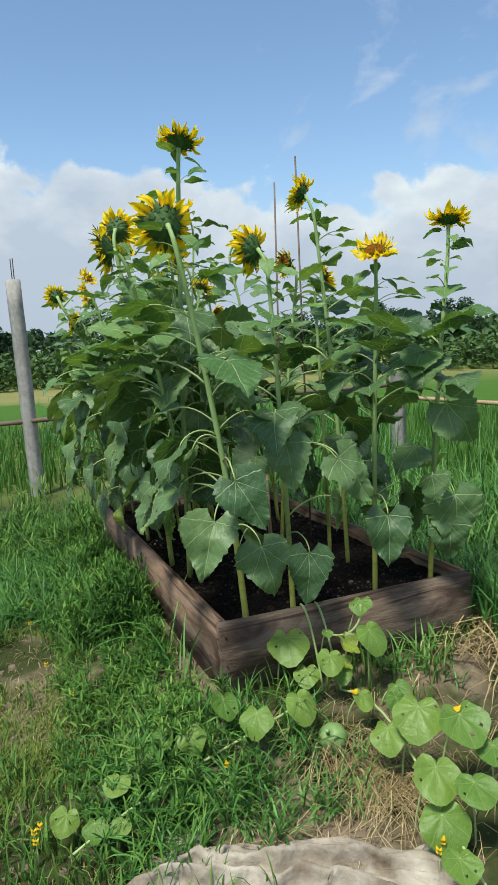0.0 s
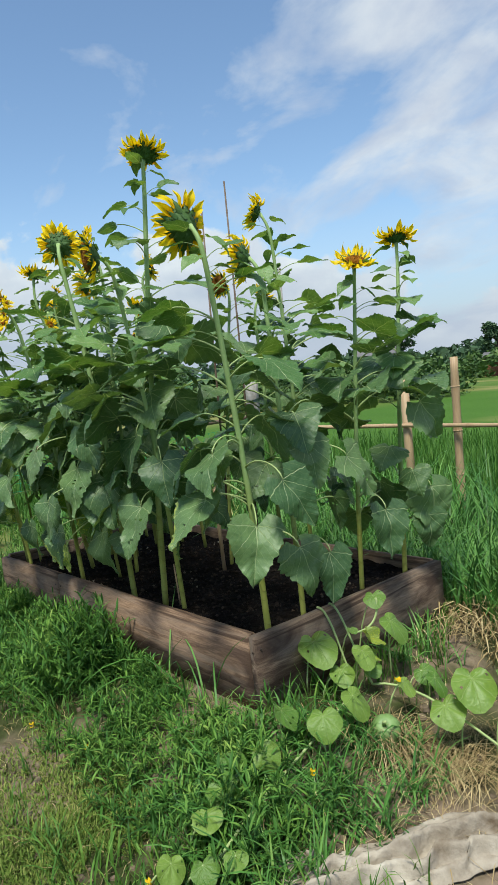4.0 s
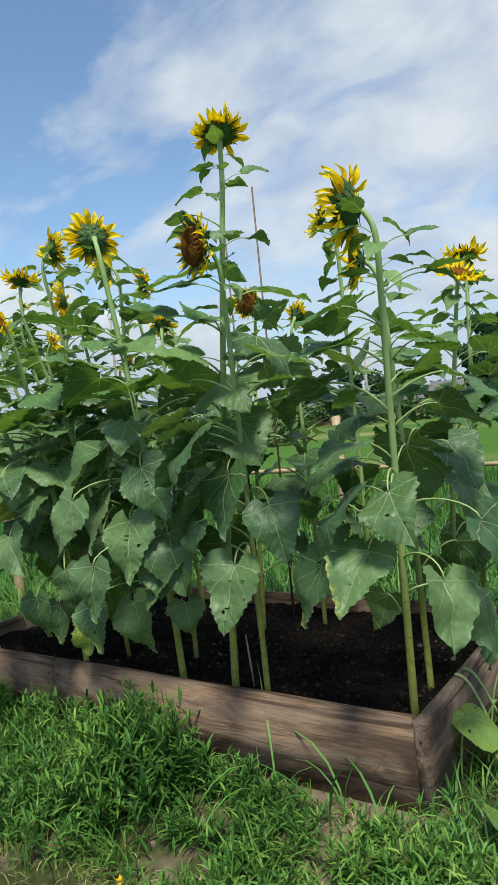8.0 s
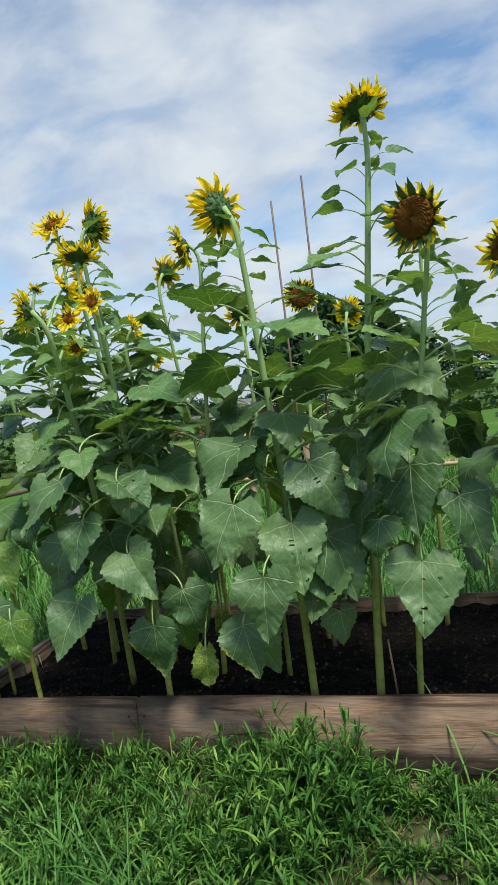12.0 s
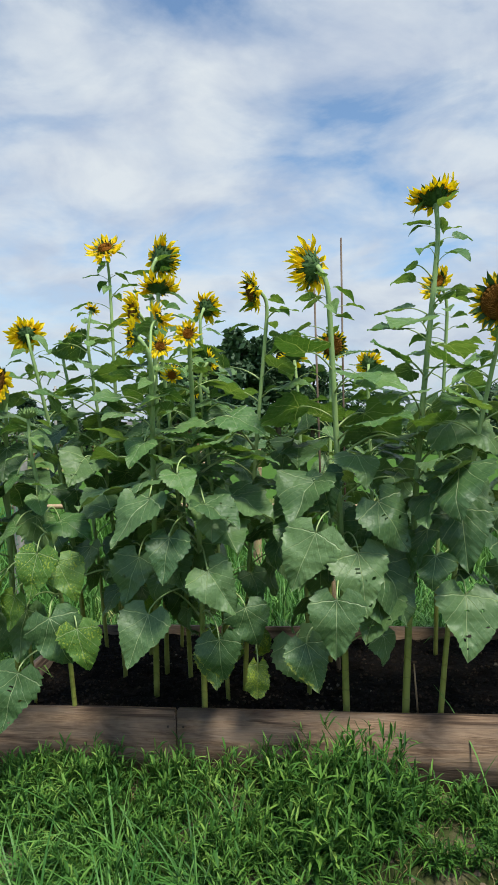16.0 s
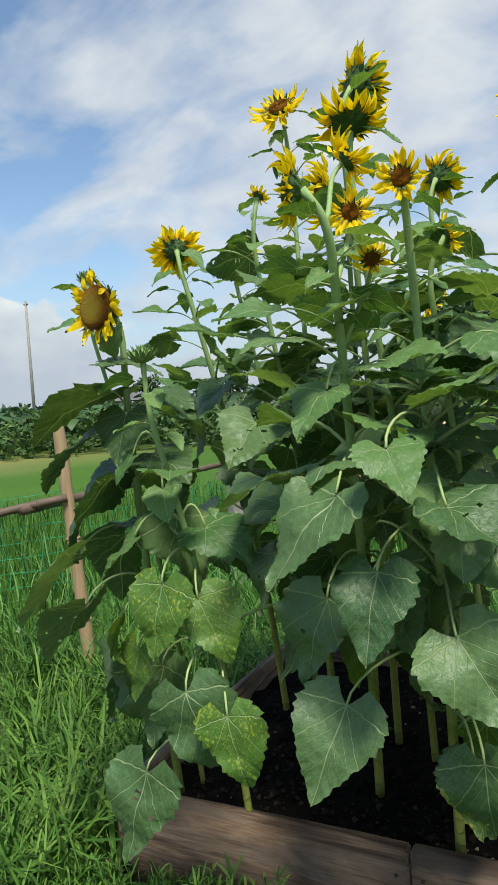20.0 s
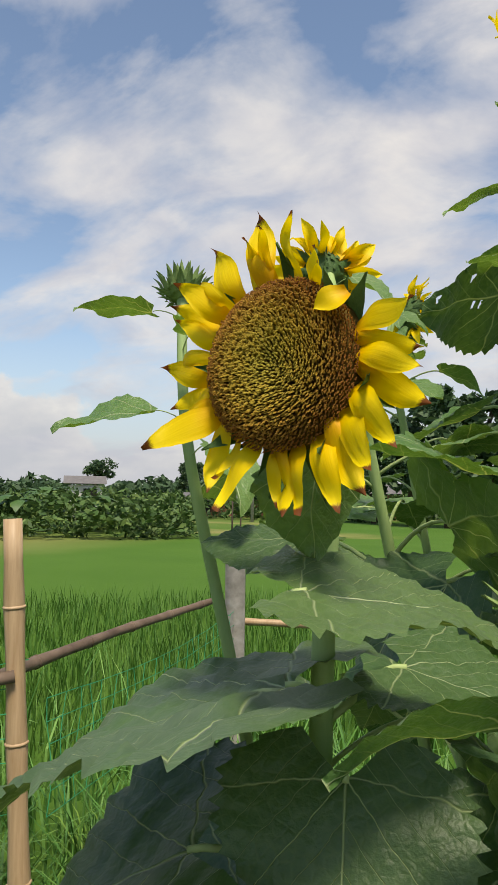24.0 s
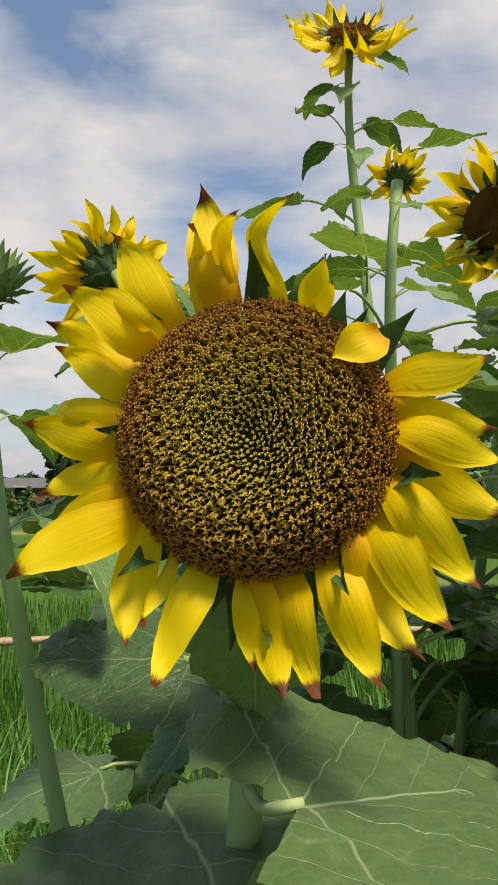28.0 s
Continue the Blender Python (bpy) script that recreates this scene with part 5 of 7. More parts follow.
def bud_mesh():
    v, f = [], []
    prof = [(0.2, -0.6), (0.7, -0.4), (1.0, 0.0), (0.85, 0.4), (0.45, 0.65), (0.0, 0.7)]
    sides = 16
    for r, z in prof:
        for k in range(sides):
            a = 2 * math.pi * k / sides
            v.append((r * math.cos(a), r * math.sin(a), z))
    for i in range(len(prof) - 1):
        for k in range(sides):
            k2 = (k + 1) % sides
            f.append((i * sides + k, i * sides + k2, (i + 1) * sides + k2, (i + 1) * sides + k))
    return mesh("bud", v, f, None, (M_BUD,))


def bract_mesh():
    v, f = [], []
    for t, w, z in ((0, 0.16, 0), (0.3, 0.2, 0.04), (0.65, 0.11, 0.03), (1, 0.006, -0.05)):
        v += [(-w, t, z), (0, t, z - 0.04), (w, t, z)]
    for k in range(3):
        f += [(3 * k, 3 * k + 1, 3 * k + 4, 3 * k + 3), (3 * k + 1, 3 * k + 2, 3 * k + 5, 3 * k + 4)]
    return mesh("bract", v, f, None, (M_BUD,))


BUD, BRACT = bud_mesh(), bract_mesh()


def bud_plant(base, head, normal, radius, seed, leaves, petals=0, label="", thick=0.011):
    plant, line = sunflower(base, head, normal, 0, seed=seed, leaves=leaves, lowest=0.4, thick=thick, big=0.21, sick=0.6, label=label, toward=FRONT)
    b = new("bud", BUD)
    place(b, plant, Matrix.Translation(head) @ frame_of(normal) @ Matrix.Scale(radius, 4))
    b["label"] = "closed green flower bud"
    rng = random.Random(seed)
    for row, (r0, z0, cnt, ln, up) in enumerate(((0.6, -0.5, 11, 0.8, 0.55), (0.88, -0.35, 13, 0.9, 0.75), (0.97, -0.15, 14, 0.9, 0.95), (0.95, 0.1, 13, 0.8, 1.15), (0.75, 0.4, 10, 0.6, 1.35), (0.4, 0.6, 7, 0.45, 1.45))):
        for q in range(cnt):
            br = new("bract", BRACT)
            place(br, b, Matrix.Rotation(2 * math.pi * (q + 0.5 * row) / cnt + rng.uniform(-0.1, 0.1), 4, "Z") @ Matrix.Translation((0, r0, z0)) @ Matrix.Rotation(up + rng.uniform(-0.2, 0.2), 4, "X") @ Matrix.Scale(ln, 4))
    for k in range(petals):
        a = 2 * math.pi * k / petals
        p = new("petal", PETALS[rng.randrange(6)])
        place(p, b, Matrix.Rotation(a, 4, "Z") @ Matrix.Translation((0, 0.5, 0.45)) @ Matrix.Rotation(1.2, 4, "X") @ Matrix.Scale(0.55, 4))
    return plant


bud_plant((-2.07, 0.04), (-2.158, -0.172, 1.348), (0.0, -0.15, 1.0), 0.026, 41, 5, 0, "pale young sunflower with a closed green bud and mottled lower leaves")
bud_plant((-2.30, 0.19), (-2.475, 0.05, 1.590), (-0.2, 0.4, 0.9), 0.0185, 42, 0, 10, "sunflower with a green bud just opening its first petals", 0.0085)


# ---- broad leaves that hang out over the planks, each on the stem nearest to it: where its stalk joins the blade, and its tip ----
def hanging(base, tip, me, label="", up=None):
    base, tip = Vector(base), Vector(tip)
    z = base.z + 0.02
    plant, line = min(GROWN, key=lambda g: (point_at(g[1], z) - base).length)
    foot = point_at(line, z)
    out = Vector((base.x - foot.x, base.y - foot.y, 0)).normalized()
    y = (tip - base).normalized()
    n = out + Vector((0, 0, 0.55)) + (Vector((0, -0.8, 0)) if base.y < 0.05 and base.x < 0 else Vector((0.8, -0.2, 0)))
    x = y.cross(Vector(up) if up else n).normalized()
    size = (1.03 if up else 1.10) * (tip - base).length
    m = Matrix.Translation(base) @ Matrix((x, y, x.cross(y))).transposed().to_4x4() @ Matrix.Scale(size, 4) @ Matrix.Diagonal((0.86, 1, 1, 1))
    lf = new("leaf", me)
    place(lf, plant, m)
    if label:
        lf["label"] = label
    pts = bezier([foot, foot.lerp(base, 0.4) + Vector((0, 0, 0.07)), base + Vector((0, 0, 0.035)) - y * 0.02, base], 9)
    pe = new("petiole", tube("petiole", pts, [0.0040, 0.0036, 0.0033, 0.0031, 0.0029, 0.0028, 0.0027, 0.0026, 0.0026], M_PETIOLE, 7))
    pe.parent, pe.matrix_parent_inverse = lf, m.inverted()


HANGING = (((0.2, 0.02, 0.83), (0.29, 0.09, 0.68)), ((0.1, -0.03, 0.67), (0.17, -0.11, 0.5)), ((0.14, 0.13, 0.56), (0.23, 0.17, 0.39)), ((-0.01, -0.11, 0.93), (0.08, -0.24, 0.84)), ((-0.6, -0.05, 0.99), (-0.6, -0.15, 0.81)), ((-1.2, 0.06, 0.48), (-1.13, -0.01, 0.3)), ((-0.46, -0.03, 0.88), (-0.38, -0.08, 0.72)), ((-0.88, -0.06, 0.79), (-0.78, -0.13, 0.61)), ((-1.23, -0.06, 0.92), (-1.3, -0.13, 0.8)),
           ((-0.02, -0.06, 0.91), (0.02, -0.13, 0.83)), ((-1.15, -0.1, 0.92), (-1.19, -0.19, 0.75)), ((-1.09, -0.1, 1.12), (-1.08, -0.19, 1.0)), 
           ((0.07, 0.36, 0.48), (0.14, 0.32, 0.31)), ((0.07, 0.72, 0.58), (0.14, 0.69, 0.4)), ((0.07, 1.05, 0.62), (0.14, 1.06, 0.38)), ((0.07, 0.5, 0.84), (0.14, 0.63, 0.69)), ((0.07, 0.28, 0.92), (0.14, 0.28, 0.76)), ((0.07, 1.01, 1.01), (0.14, 1.16, 0.84)))
for k, (base, tip) in enumerate(HANGING):
    hanging(base, tip, LEAVES[(0, 9, 4, 7, 0, 1)[k % 6]])
for k, (base, tip) in enumerate((((-0.97, -0.15, 0.85), (-0.94, -0.23, 0.66)), ((-0.59, -0.07, 0.69), (-0.6, -0.17, 0.5)), ((-0.9, -0.14, 1.03), (-0.79, -0.16, 0.87)))):
    hanging(base, tip, LEAVES[(2, 5)[k % 2]], "broad leaf eaten full of small holes")
for k, (base, tip) in enumerate((((-0.09, -0.1, 0.76), (-0.12, -0.26, 0.64)), ((-0.27, -0.06, 0.7), (-0.37, -0.13, 0.54)), ((-1.5, -0.06, 0.48), (-1.48, -0.1, 0.34)))):
    hanging(base, tip, LEAVES_EDGED[k % 2], "broad leaf yellowing along its edge")
# broad leaves on long stalks before the middle of the bed
for base, tip, up, me in (((-1.57, -0.34, 1.139), (-1.518, -0.43, 1.076), (0.1, -0.5, 1), LEAVES_MID[0]), ((-1.606, -0.31, 0.922), (-1.616, -0.4, 0.792), (0, -1, 0.6), LEAVES_LIT[0]), ((-1.484, -0.27, 0.805), (-1.38, -0.34, 0.681), (0, -1, 0.6), LEAVES[9]),
                          ((-1.7, -0.24, 0.643), (-1.758, -0.33, 0.483), (0, -1, 0.6), LEAVES_LIT[2]), ((-1.458, -0.2, 0.548), (-1.447, -0.22, 0.379), (0, -1, 0.6), LEAVES_EDGED[1]), ((-1.676, -0.3, 1.058), (-1.803, -0.4, 0.927), (-0.2, -0.6, 0.9), LEAVES[0]),
                          ((-1.49, -0.27, 1.032), (-1.36, -0.34, 0.97), (0.2, -0.4, 1), LEAVES[5]), ((-1.743, -0.2, 0.836), (-1.796, -0.26, 0.68), (0, -1, 0.6), LEAVES[7]), ((-2.054, -0.25, 0.626), (-1.969, -0.3, 0.447), (0, -1, 0.6), LEAVES[4]),
                          ((-1.952, -0.26, 0.593), (-1.907, -0.3, 0.447), (0, -1, 0.6), LEAVES_SICK[1]), ((-2.18, -0.24, 0.424), (-2.232, -0.3, 0.23), (0, -1, 0.6), LEAVES[2]), ((-1.718, -0.2, 1.245), (-1.758, -0.3, 1.18), (-0.1, -0.6, 1), LEAVES_MID[1]),
                          ((-1.115, -0.27, 0.936), (-1.205, -0.34, 0.756), (0, -1, 0.6), LEAVES_LIT[1]), ((-1.047, -0.27, 0.711), (-1.052, -0.32, 0.519), (0, -1, 0.6), LEAVES[0]), ((-1.152, -0.2, 0.543), (-1.106, -0.24, 0.383), (0, -1, 0.6), LEAVES_EDGED[0]),
                          ((-1.374, -0.12, 0.642), (-1.315, -0.16, 0.492), (0, -1, 0.6), LEAVES[4])):
    hanging(base, tip, me, "", up)
# at the far end each blade also has the way its upper face looks
for base, tip, up, me in (((-2.39, -0.16, 0.89), (-2.54, -0.27, 0.76), (-0.35, 0.1, 1), LEAVES[0]), ((-2.39, -0.15, 0.76), (-2.53, -0.16, 0.62), (-0.7, 0.1, 0.7), LEAVES[5]), ((-2.315, -0.10, 1.067), (-2.49, -0.2, 0.945), (-0.25, 0.1, 1), LEAVES[4]),
                          ((-2.205, -0.185, 0.94), (-2.32, -0.19, 0.85), (0, -0.4, 1), LEAVES_MID[0]), ((-2.08, -0.08, 0.95), (-1.935, -0.15, 0.912), (0.3, -0.6, 1), LEAVES_MID[1]), ((-2.13, -0.17, 1.05), (-2.085, -0.225, 0.985), (0.1, -0.7, 0.8), LEAVES_MID[2]),
                          ((-2.205, -0.17, 1.125), (-2.245, -0.21, 1.07), (-0.2, -0.5, 1), LEAVES_MID[3]), ((-2.3, -0.16, 0.7), (-2.36, -0.2, 0.5), (-0.5, -0.4, 0.5), LEAVES[7]), ((-2.2, -0.12, 0.62), (-2.22, -0.2, 0.45), (-0.1, -0.8, 0.5), LEAVES[0])):
    hanging(base, tip, me, "", up)
for base, tip, up, me in (((-2.1, -0.245, 0.855), (-2.12, -0.29, 0.7), (0.1, -1, 0.5), LEAVES_SICK[0]), ((-2.052, -0.18, 0.808), (-1.962, -0.215, 0.68), (0.35, -0.9, 0.55), LEAVES_SICK[1]), ((-2.24, -0.2, 0.766), (-2.305, -0.22, 0.66), (-0.7, -0.3, 0.6), LEAVES_SICK[2]), ((-2.207, -0.2, 0.689), (-2.243, -0.21, 0.56), (-0.2, -0.8, 0.6), LEAVES_SICK[0])):
    hanging(base, tip, me, "yellow-mottled hanging leaf", up)


# ---- fence, stakes ----
def stick(name, points, radii, mat, label, category, sides=8, knots=0):
    ob = tagged(new(name), label, category)
    pts = [Vector(p) for p in points]
    line, rad = [], []
    steps = max(2, knots * 3)
    for i in range(steps + 1):
        t = i / steps
        k = min(len(pts) - 2, int(t * (len(pts) - 1)))
        f = t * (len(pts) - 1) - k
        line.append(pts[k].lerp(pts[k + 1], f))
        r = radii[0] + (radii[1] - radii[0]) * t
        rad.append(r * (1.13 if knots and i % 3 == 1 else 1.0))
    st = new("cane" if knots else "shaft", tube(name, line, rad, mat, sides))
    st.parent = ob
    for i in range(1, len(line) - 1, 3) if knots else ():
        way = (line[i + 1] - line[i - 1]).normalized() * 0.006
        ring = new("joint", tube("joint", [line[i] - way, line[i] - 0.3 * way, line[i] + 0.3 * way, line[i] + way], [rad[i] * q for q in (1.0, 1.1, 1.1, 1.0)], mat, sides))
        ring.parent = ob
    return ob


def concrete_post(x, y, z0, height, lean, width, rebar, label):
    ob = tagged(new("fence_post"), label, "fence post", "fence posts")
    bm = board((width, width * 0.9, height), 0.008, 0.006, int(abs(x) * 10), 8)
    sh = part("shaft", bm, M_CONCRETE, ob, "", True)
    sh.location = (0, 0, height / 2 - 0.15)
    for k in range(rebar):
        bar = new("rebar", tube("rebar", [(0.02 - 0.05 * k, 0.01, height - 0.2), (0.025 - 0.055 * k, 0.012, height - 0.15 + 0.22)], [0.005, 0.005], M_IRON, 6))
        bar.parent = ob
        bar["label"] = "rusty bar sticking out of the top"
    ob.matrix_basis = pose(x, y, z0, lean[0], lean[1], 20)
    return ob


concrete_post(-5.28, -0.2, -0.35, 2.55, (0.5, -2.0), 0.13, 2, "weathered grey concrete fence post with two rusty bars")
concrete_post(-3.87, 3.45, -0.35, 1.65, (0, 0.3), 0.12, 2, "weathered concrete fence post standing in tall grass")
stick("fence_stake", [(-3.70, 1.40, -0.45), (-3.80, 1.37, 1.31)], (0.034, 0.031), M_BAMBOO, "pale bamboo stake driven in beside the rail", "stake", 10, 4)
stick("fence_stake", [(-2.29, 4.1, -0.45), (-2.31, 4.1, 1.11)], (0.045, 0.045), M_BAMBOO, "short pale wooden stake carrying the rail", "stake", 8)
stick("fence_stake", [(-1.77, 4.15, -0.45), (-1.76, 4.15, 1.21)], (0.040, 0.037), M_BAMBOO, "pale bamboo stake in tall grass", "stake", 8, 4)
stick("fence_stake", [(0.85, 4.2, -0.45), (0.86, 4.2, 1.05)], (0.04, 0.036), M_BAMBOO, "pale bamboo stake in tall grass", "stake", 8, 4)
stick("fence_rail", [(-5.95, -0.9, 0.5), (-5.22, -0.15, 0.58), (-4.23, 0.88, 0.71), (-3.75, 1.35, 0.80)], (0.026, 0.021), M_RAIL, "dark weathered bamboo rail tied along the posts", "rail", 8, 9)
stick("fence_rail", [(-3.88, 1.15, 0.76), (-4.0, 2.35, 0.75), (-4.0, 3.5, 0.75)], (0.024, 0.02), M_RAIL, "dark weathered bamboo rail", "rail", 8, 6)
stick("fence_rail", [(-4.0, 3.5, 0.62), (-2.25, 4.05, 0.58), (0.2, 4.1, 0.56)], (0.022, 0.018), M_BAMBOO, "long pale bamboo rail along the field edge", "rail", 8, 10)
stick("fence_rail", [(-0.2, 4.16, 0.57), (1.5, 4.2, 0.58), (3.4, 4.25, 0.6)], (0.021, 0.017), M_BAMBOO, "long pale bamboo rail along the field edge", "rail", 8, 8)
stick("garden_stake", [(-0.985, 0.90, 0.15), (-0.999, 0.899, 2.24)], (0.006, 0.0045), M_RAIL, "thin dark cane among the sunflowers", "stake", 6)
stick("garden_stake", [(-1.09, 0.78, 0.15), (-1.136, 0.837, 2.136)], (0.006, 0.0045), M_RAIL, "thin dark cane among the sunflowers", "stake", 6)
stick("garden_stake", [(-1.03, 0.675, 0.15), (-1.055, 0.675, 0.62)], (0.011, 0.01), M_BAMBOO, "short wooden stick pushed into the soil", "stake", 7)
stick("garden_stake", [(-0.73, 0.17, 0.15), (-0.745, 0.165, 0.36)], (0.004, 0.003), M_BAMBOO, "short dry stick in the soil", "stake", 6)


def net(name, a, b, z0, z1, cell=0.09):
    a, b = Vector(a), Vector(b)
    v, f = [], []
    L = (b - a).length
    n, rows = int(L / cell), int((z1 - z0) / cell) + 1

    def cord(p, q, r=0.0018):
        d = (q - p).normalized()
        s = d.cross(Vector((0.3, 0.9, 0.2))).normalized() * r
        t = d.cross(s)
        k = len(v)
        for o in (p, q):
            v.extend([o + s, o - 0.5 * s + 0.87 * t, o - 0.5 * s - 0.87 * t])
        for i in range(3):
            f.append((k + i, k + (i + 1) % 3, k + 3 + (i + 1) % 3, k + 3 + i))

    def at(i, j):
        p = a.lerp(b, i / n)
        return Vector((p.x, p.y + 0.02 * math.sin(i * 1.7 + j), z0 + (z1 - z0) * j / rows - 0.05 * math.sin(math.pi * i / n) * j / rows))

    for i in range(n):
        for j in range(rows + 1):
            cord(at(i, j), at(i + 1, j))
            if j < rows:
                cord(at(i, j), at(i, j + 1))
    ob = new(name, mesh(name, v, f, None, (M_NET,), False))
    return tagged(ob, "sagging green garden net along the rail", "net")


net("garden_net", (-5.2, -0.1, 0), (-3.75, 1.4, 0), 0.35, 0.84)
net("garden_net", (-3.72, 1.5, 0), (-3.85, 3.4, 0), 0.3, 0.70)


# ---- grass and weeds ----
def blades(name, count, where, height, width, mat, label, seed, bend=0.6, lying=0.0, z_of=relief, cat="grass"):
    rng = np.random.default_rng(seed)
    verts, faces = [], []
    made = 0
    while made < count:
        x, y, k = where(rng)
        if k is None or (-BED_L - 0.005 < x < 0.005 and -0.005 < y < BED_W + 0.005):
            made += 1
            continue
        h = height * k * (0.55 + 0.75 * rng.random())
        a, w = rng.random() * 6.283, width * (0.6 + 0.8 * rng.random())
        lean = bend * (0.2 + rng.random()) + lying
        z = z_of(x, y) - 0.01
        dx, dy = math.cos(a), math.sin(a)
        b0 = len(verts)
        px_, pz = 0.0, 0.0
        ang = 0.12 + lying * 0.7
        for s, ww in ((0, 1.0), (0.4, 0.9), (0.75, 0.6), (1.0, 0.05)):
            if s:
                step = h * (0.4, 0.35, 0.25)[{0.4: 0, 0.75: 1, 1.0: 2}[s]]
                px_ += step * math.sin(ang)
                pz += step * math.cos(ang)
                ang += lean * 0.8
            verts.append((x + dx * px_ - dy * w * ww, y + dy * px_ + dx * w * ww, max(z + pz, z + 0.004)))
            verts.append((x + dx * px_ + dy * w * ww, y + dy * px_ - dx * w * ww, max(z + pz, z + 0.004)))
        faces += [(b0, b0 + 1, b0 + 3, b0 + 2), (b0 + 2, b0 + 3, b0 + 5, b0 + 4), (b0 + 4, b0 + 5, b0 + 7, b0 + 6)]
        made += 1
    ob = new(name, mesh(name, verts, faces, None, (mat,), False))
    return tagged(ob, label, cat, kind="stuff")


def patchy(x, y, scale=1.1, off=0.0):
    return noise.noise((x * scale + off, y * scale, off))


def bare(x, y):
    """Where feet or dryness have left the earth open."""
    ragged = 0.8 + 0.9 * patchy(x, y, 7.0, 2.0) + 0.5 * patchy(x, y, 19.0, 3.0)
    return ((x + 1.0) / 0.55) ** 2 + ((y + 0.70) / 0.15) ** 2 < ragged or ((x + 0.66) / 0.16) ** 2 + ((y + 0.40) / 0.09) ** 2 < ragged


def near_front(rng):
    x, y = rng.uniform(-3.4, 0.35), -abs(rng.normal(0, 0.42)) - 0.005
    if x < -2.7 and rng.random() < (-2.7 - x) / 0.7:
        return x, y, None
    if y < -1.35:
        return x, y, None
    k = 1.0 + 0.5 * patchy(x, y)
    if x > -0.35 and y < -0.5:
        return x, y, None
    if x > -1.0 and y > -0.4:
        k *= 1.0 - 0.8 * min(1.0, (x + 1.0) / 0.4)
    if (patchy(x, y, 1.6, 5.0) > 0.32 and y < -0.35) or bare(x, y):
        return x, y, None
    return x, y, max(0.35, k * (1.0 - 0.35 * min(1, -y / 1.2)))


def path_edge(rng):
    x, y = rng.uniform(-3.4, -0.5), rng.uniform(-1.75, -0.65)
    if patchy(x, y, 1.3, 12.0) > 0.30 or bare(x, y):
        return x, y, None
    return x, y, 0.8 + 0.5 * patchy(x, y, 2.0, 4.0)


def end_side(rng):
    x, y = rng.uniform(0.0, 1.0), rng.uniform(-0.9, 1.3)
    if patchy(x, y, 1.8, 9.0) > -0.02 and x > 0.16 and y > -0.25:
        return x, y, None
    if x + 0.6 * y > 0.75:
        return x, y, None
    return x, y, 0.75 + 0.3 * patchy(x, y)


def tall_back(rng):
    x, y = rng.normal(-0.8, 2.1), 1.22 + abs(rng.normal(0, 1.1))
    if y > 4.4 + 0.8 * patchy(x, y, 0.9, 6.0) or abs(x + 0.8) > 5:
        return x, y, None
    return x, y, 0.6 + 0.5 * min(1.0, (y - 1.2) / 1.2) + 0.25 * patchy(x, y)


TUSSOCKS = [(-BED_L - 0.03 - abs(q.gauss(0, 1.0)), q.uniform(-1.0, 2.4)) for q in [random.Random(77)] for _ in range(330)]


def tall_left(rng):
    cx, cy = TUSSOCKS[rng.integers(len(TUSSOCKS))]
    x, y = cx + rng.normal(0, 0.05), cy + rng.normal(0, 0.05)
    if x > -BED_L - 0.02 and y > -0.05:
        return x, y, None
    return x, y, (0.75 + 0.4 * patchy(cx, cy, 3.0)) * (1.0 if y > -0.3 else 0.75)


def far_edge(rng):
    a, r = rng.uniform(radians(62), radians(196)), rng.uniform(4.5, 11)
    return -1.0 + r * math.cos(a), r * math.sin(a), 1.0


def corner_turf(rng):
    x, y = rng.uniform(-1.5, 0.55), rng.uniform(-1.5, -0.42)
    if patchy(x, y, 2.2, 3.0) > 0.34 or x - 0.25 > -0.6 * (y + 0.9) or (bare(x, y) and rng.random() < 0.7) or y > -0.2 - 0.55 * max(0, x - 0.2):
        return x, y, None
    return x, y, 0.8 + 0.5 * patchy(x, y, 3)


def anywhere_front(rng):
    x, y = rng.uniform(-4.0, 2.2), rng.uniform(-2.4, -0.5)
    if bare(x, y) and rng.random() < 0.8:
        return x, y, None
    return x, y, 0.8


blades("grass", 3600, near_front, 0.15, 0.0026, M_GRASS, "tangled green grass along the foot of the bed", 1, 0.7)
blades("grass", 3600, path_edge, 0.17, 0.0032, M_GRASS_TALL, "long pale grass along the trodden path", 8, 0.75)
blades("grass", 2600, end_side, 0.17, 0.0035, M_GRASS, "tufts of green grass beside the bed's end plank", 2, 0.7)
blades("tall_grass", 8500, tall_back, 0.55, 0.006, M_GRASS_TALL, "tall pale green grass behind the bed", 3, 0.95)
blades("tall_grass", 8500, tall_left, 0.46, 0.0058, M_GRASS, "tall lush grass beyond the far end of the bed", 4, 1.5)
blades("rice_field", 20000, far_edge, 0.34, 0.007, M_RICE, "bright green young rice in the field", 5, 0.35, cat="crop")
blades("turf", 62000, corner_turf, 0.042, 0.0024, M_MAT, "low yellowish green creeping turf", 6, 1.0)
blades("turf", 14000, anywhere_front, 0.05, 0.0022, M_MAT, "short worn grass on the path", 7, 0.9)


def straw_spot(rng):
    x, y = rng.normal(0.50, 0.22), rng.normal(0.30, 0.34)
    if x < 0.03 or y > 1.5:
        return x, y, None
    return x, y, 1.0


def straw_fall(rng):
    s = rng.random()
    return 0.30 + 0.36 * s + rng.normal(0, 0.05), 0.27 + 0.12 * s + rng.normal(0, 0.05), 1.0


def straw_back(rng):
    x, y = rng.normal(0.15, 0.22), rng.normal(1.38, 0.18)
    return x, y, 1.0


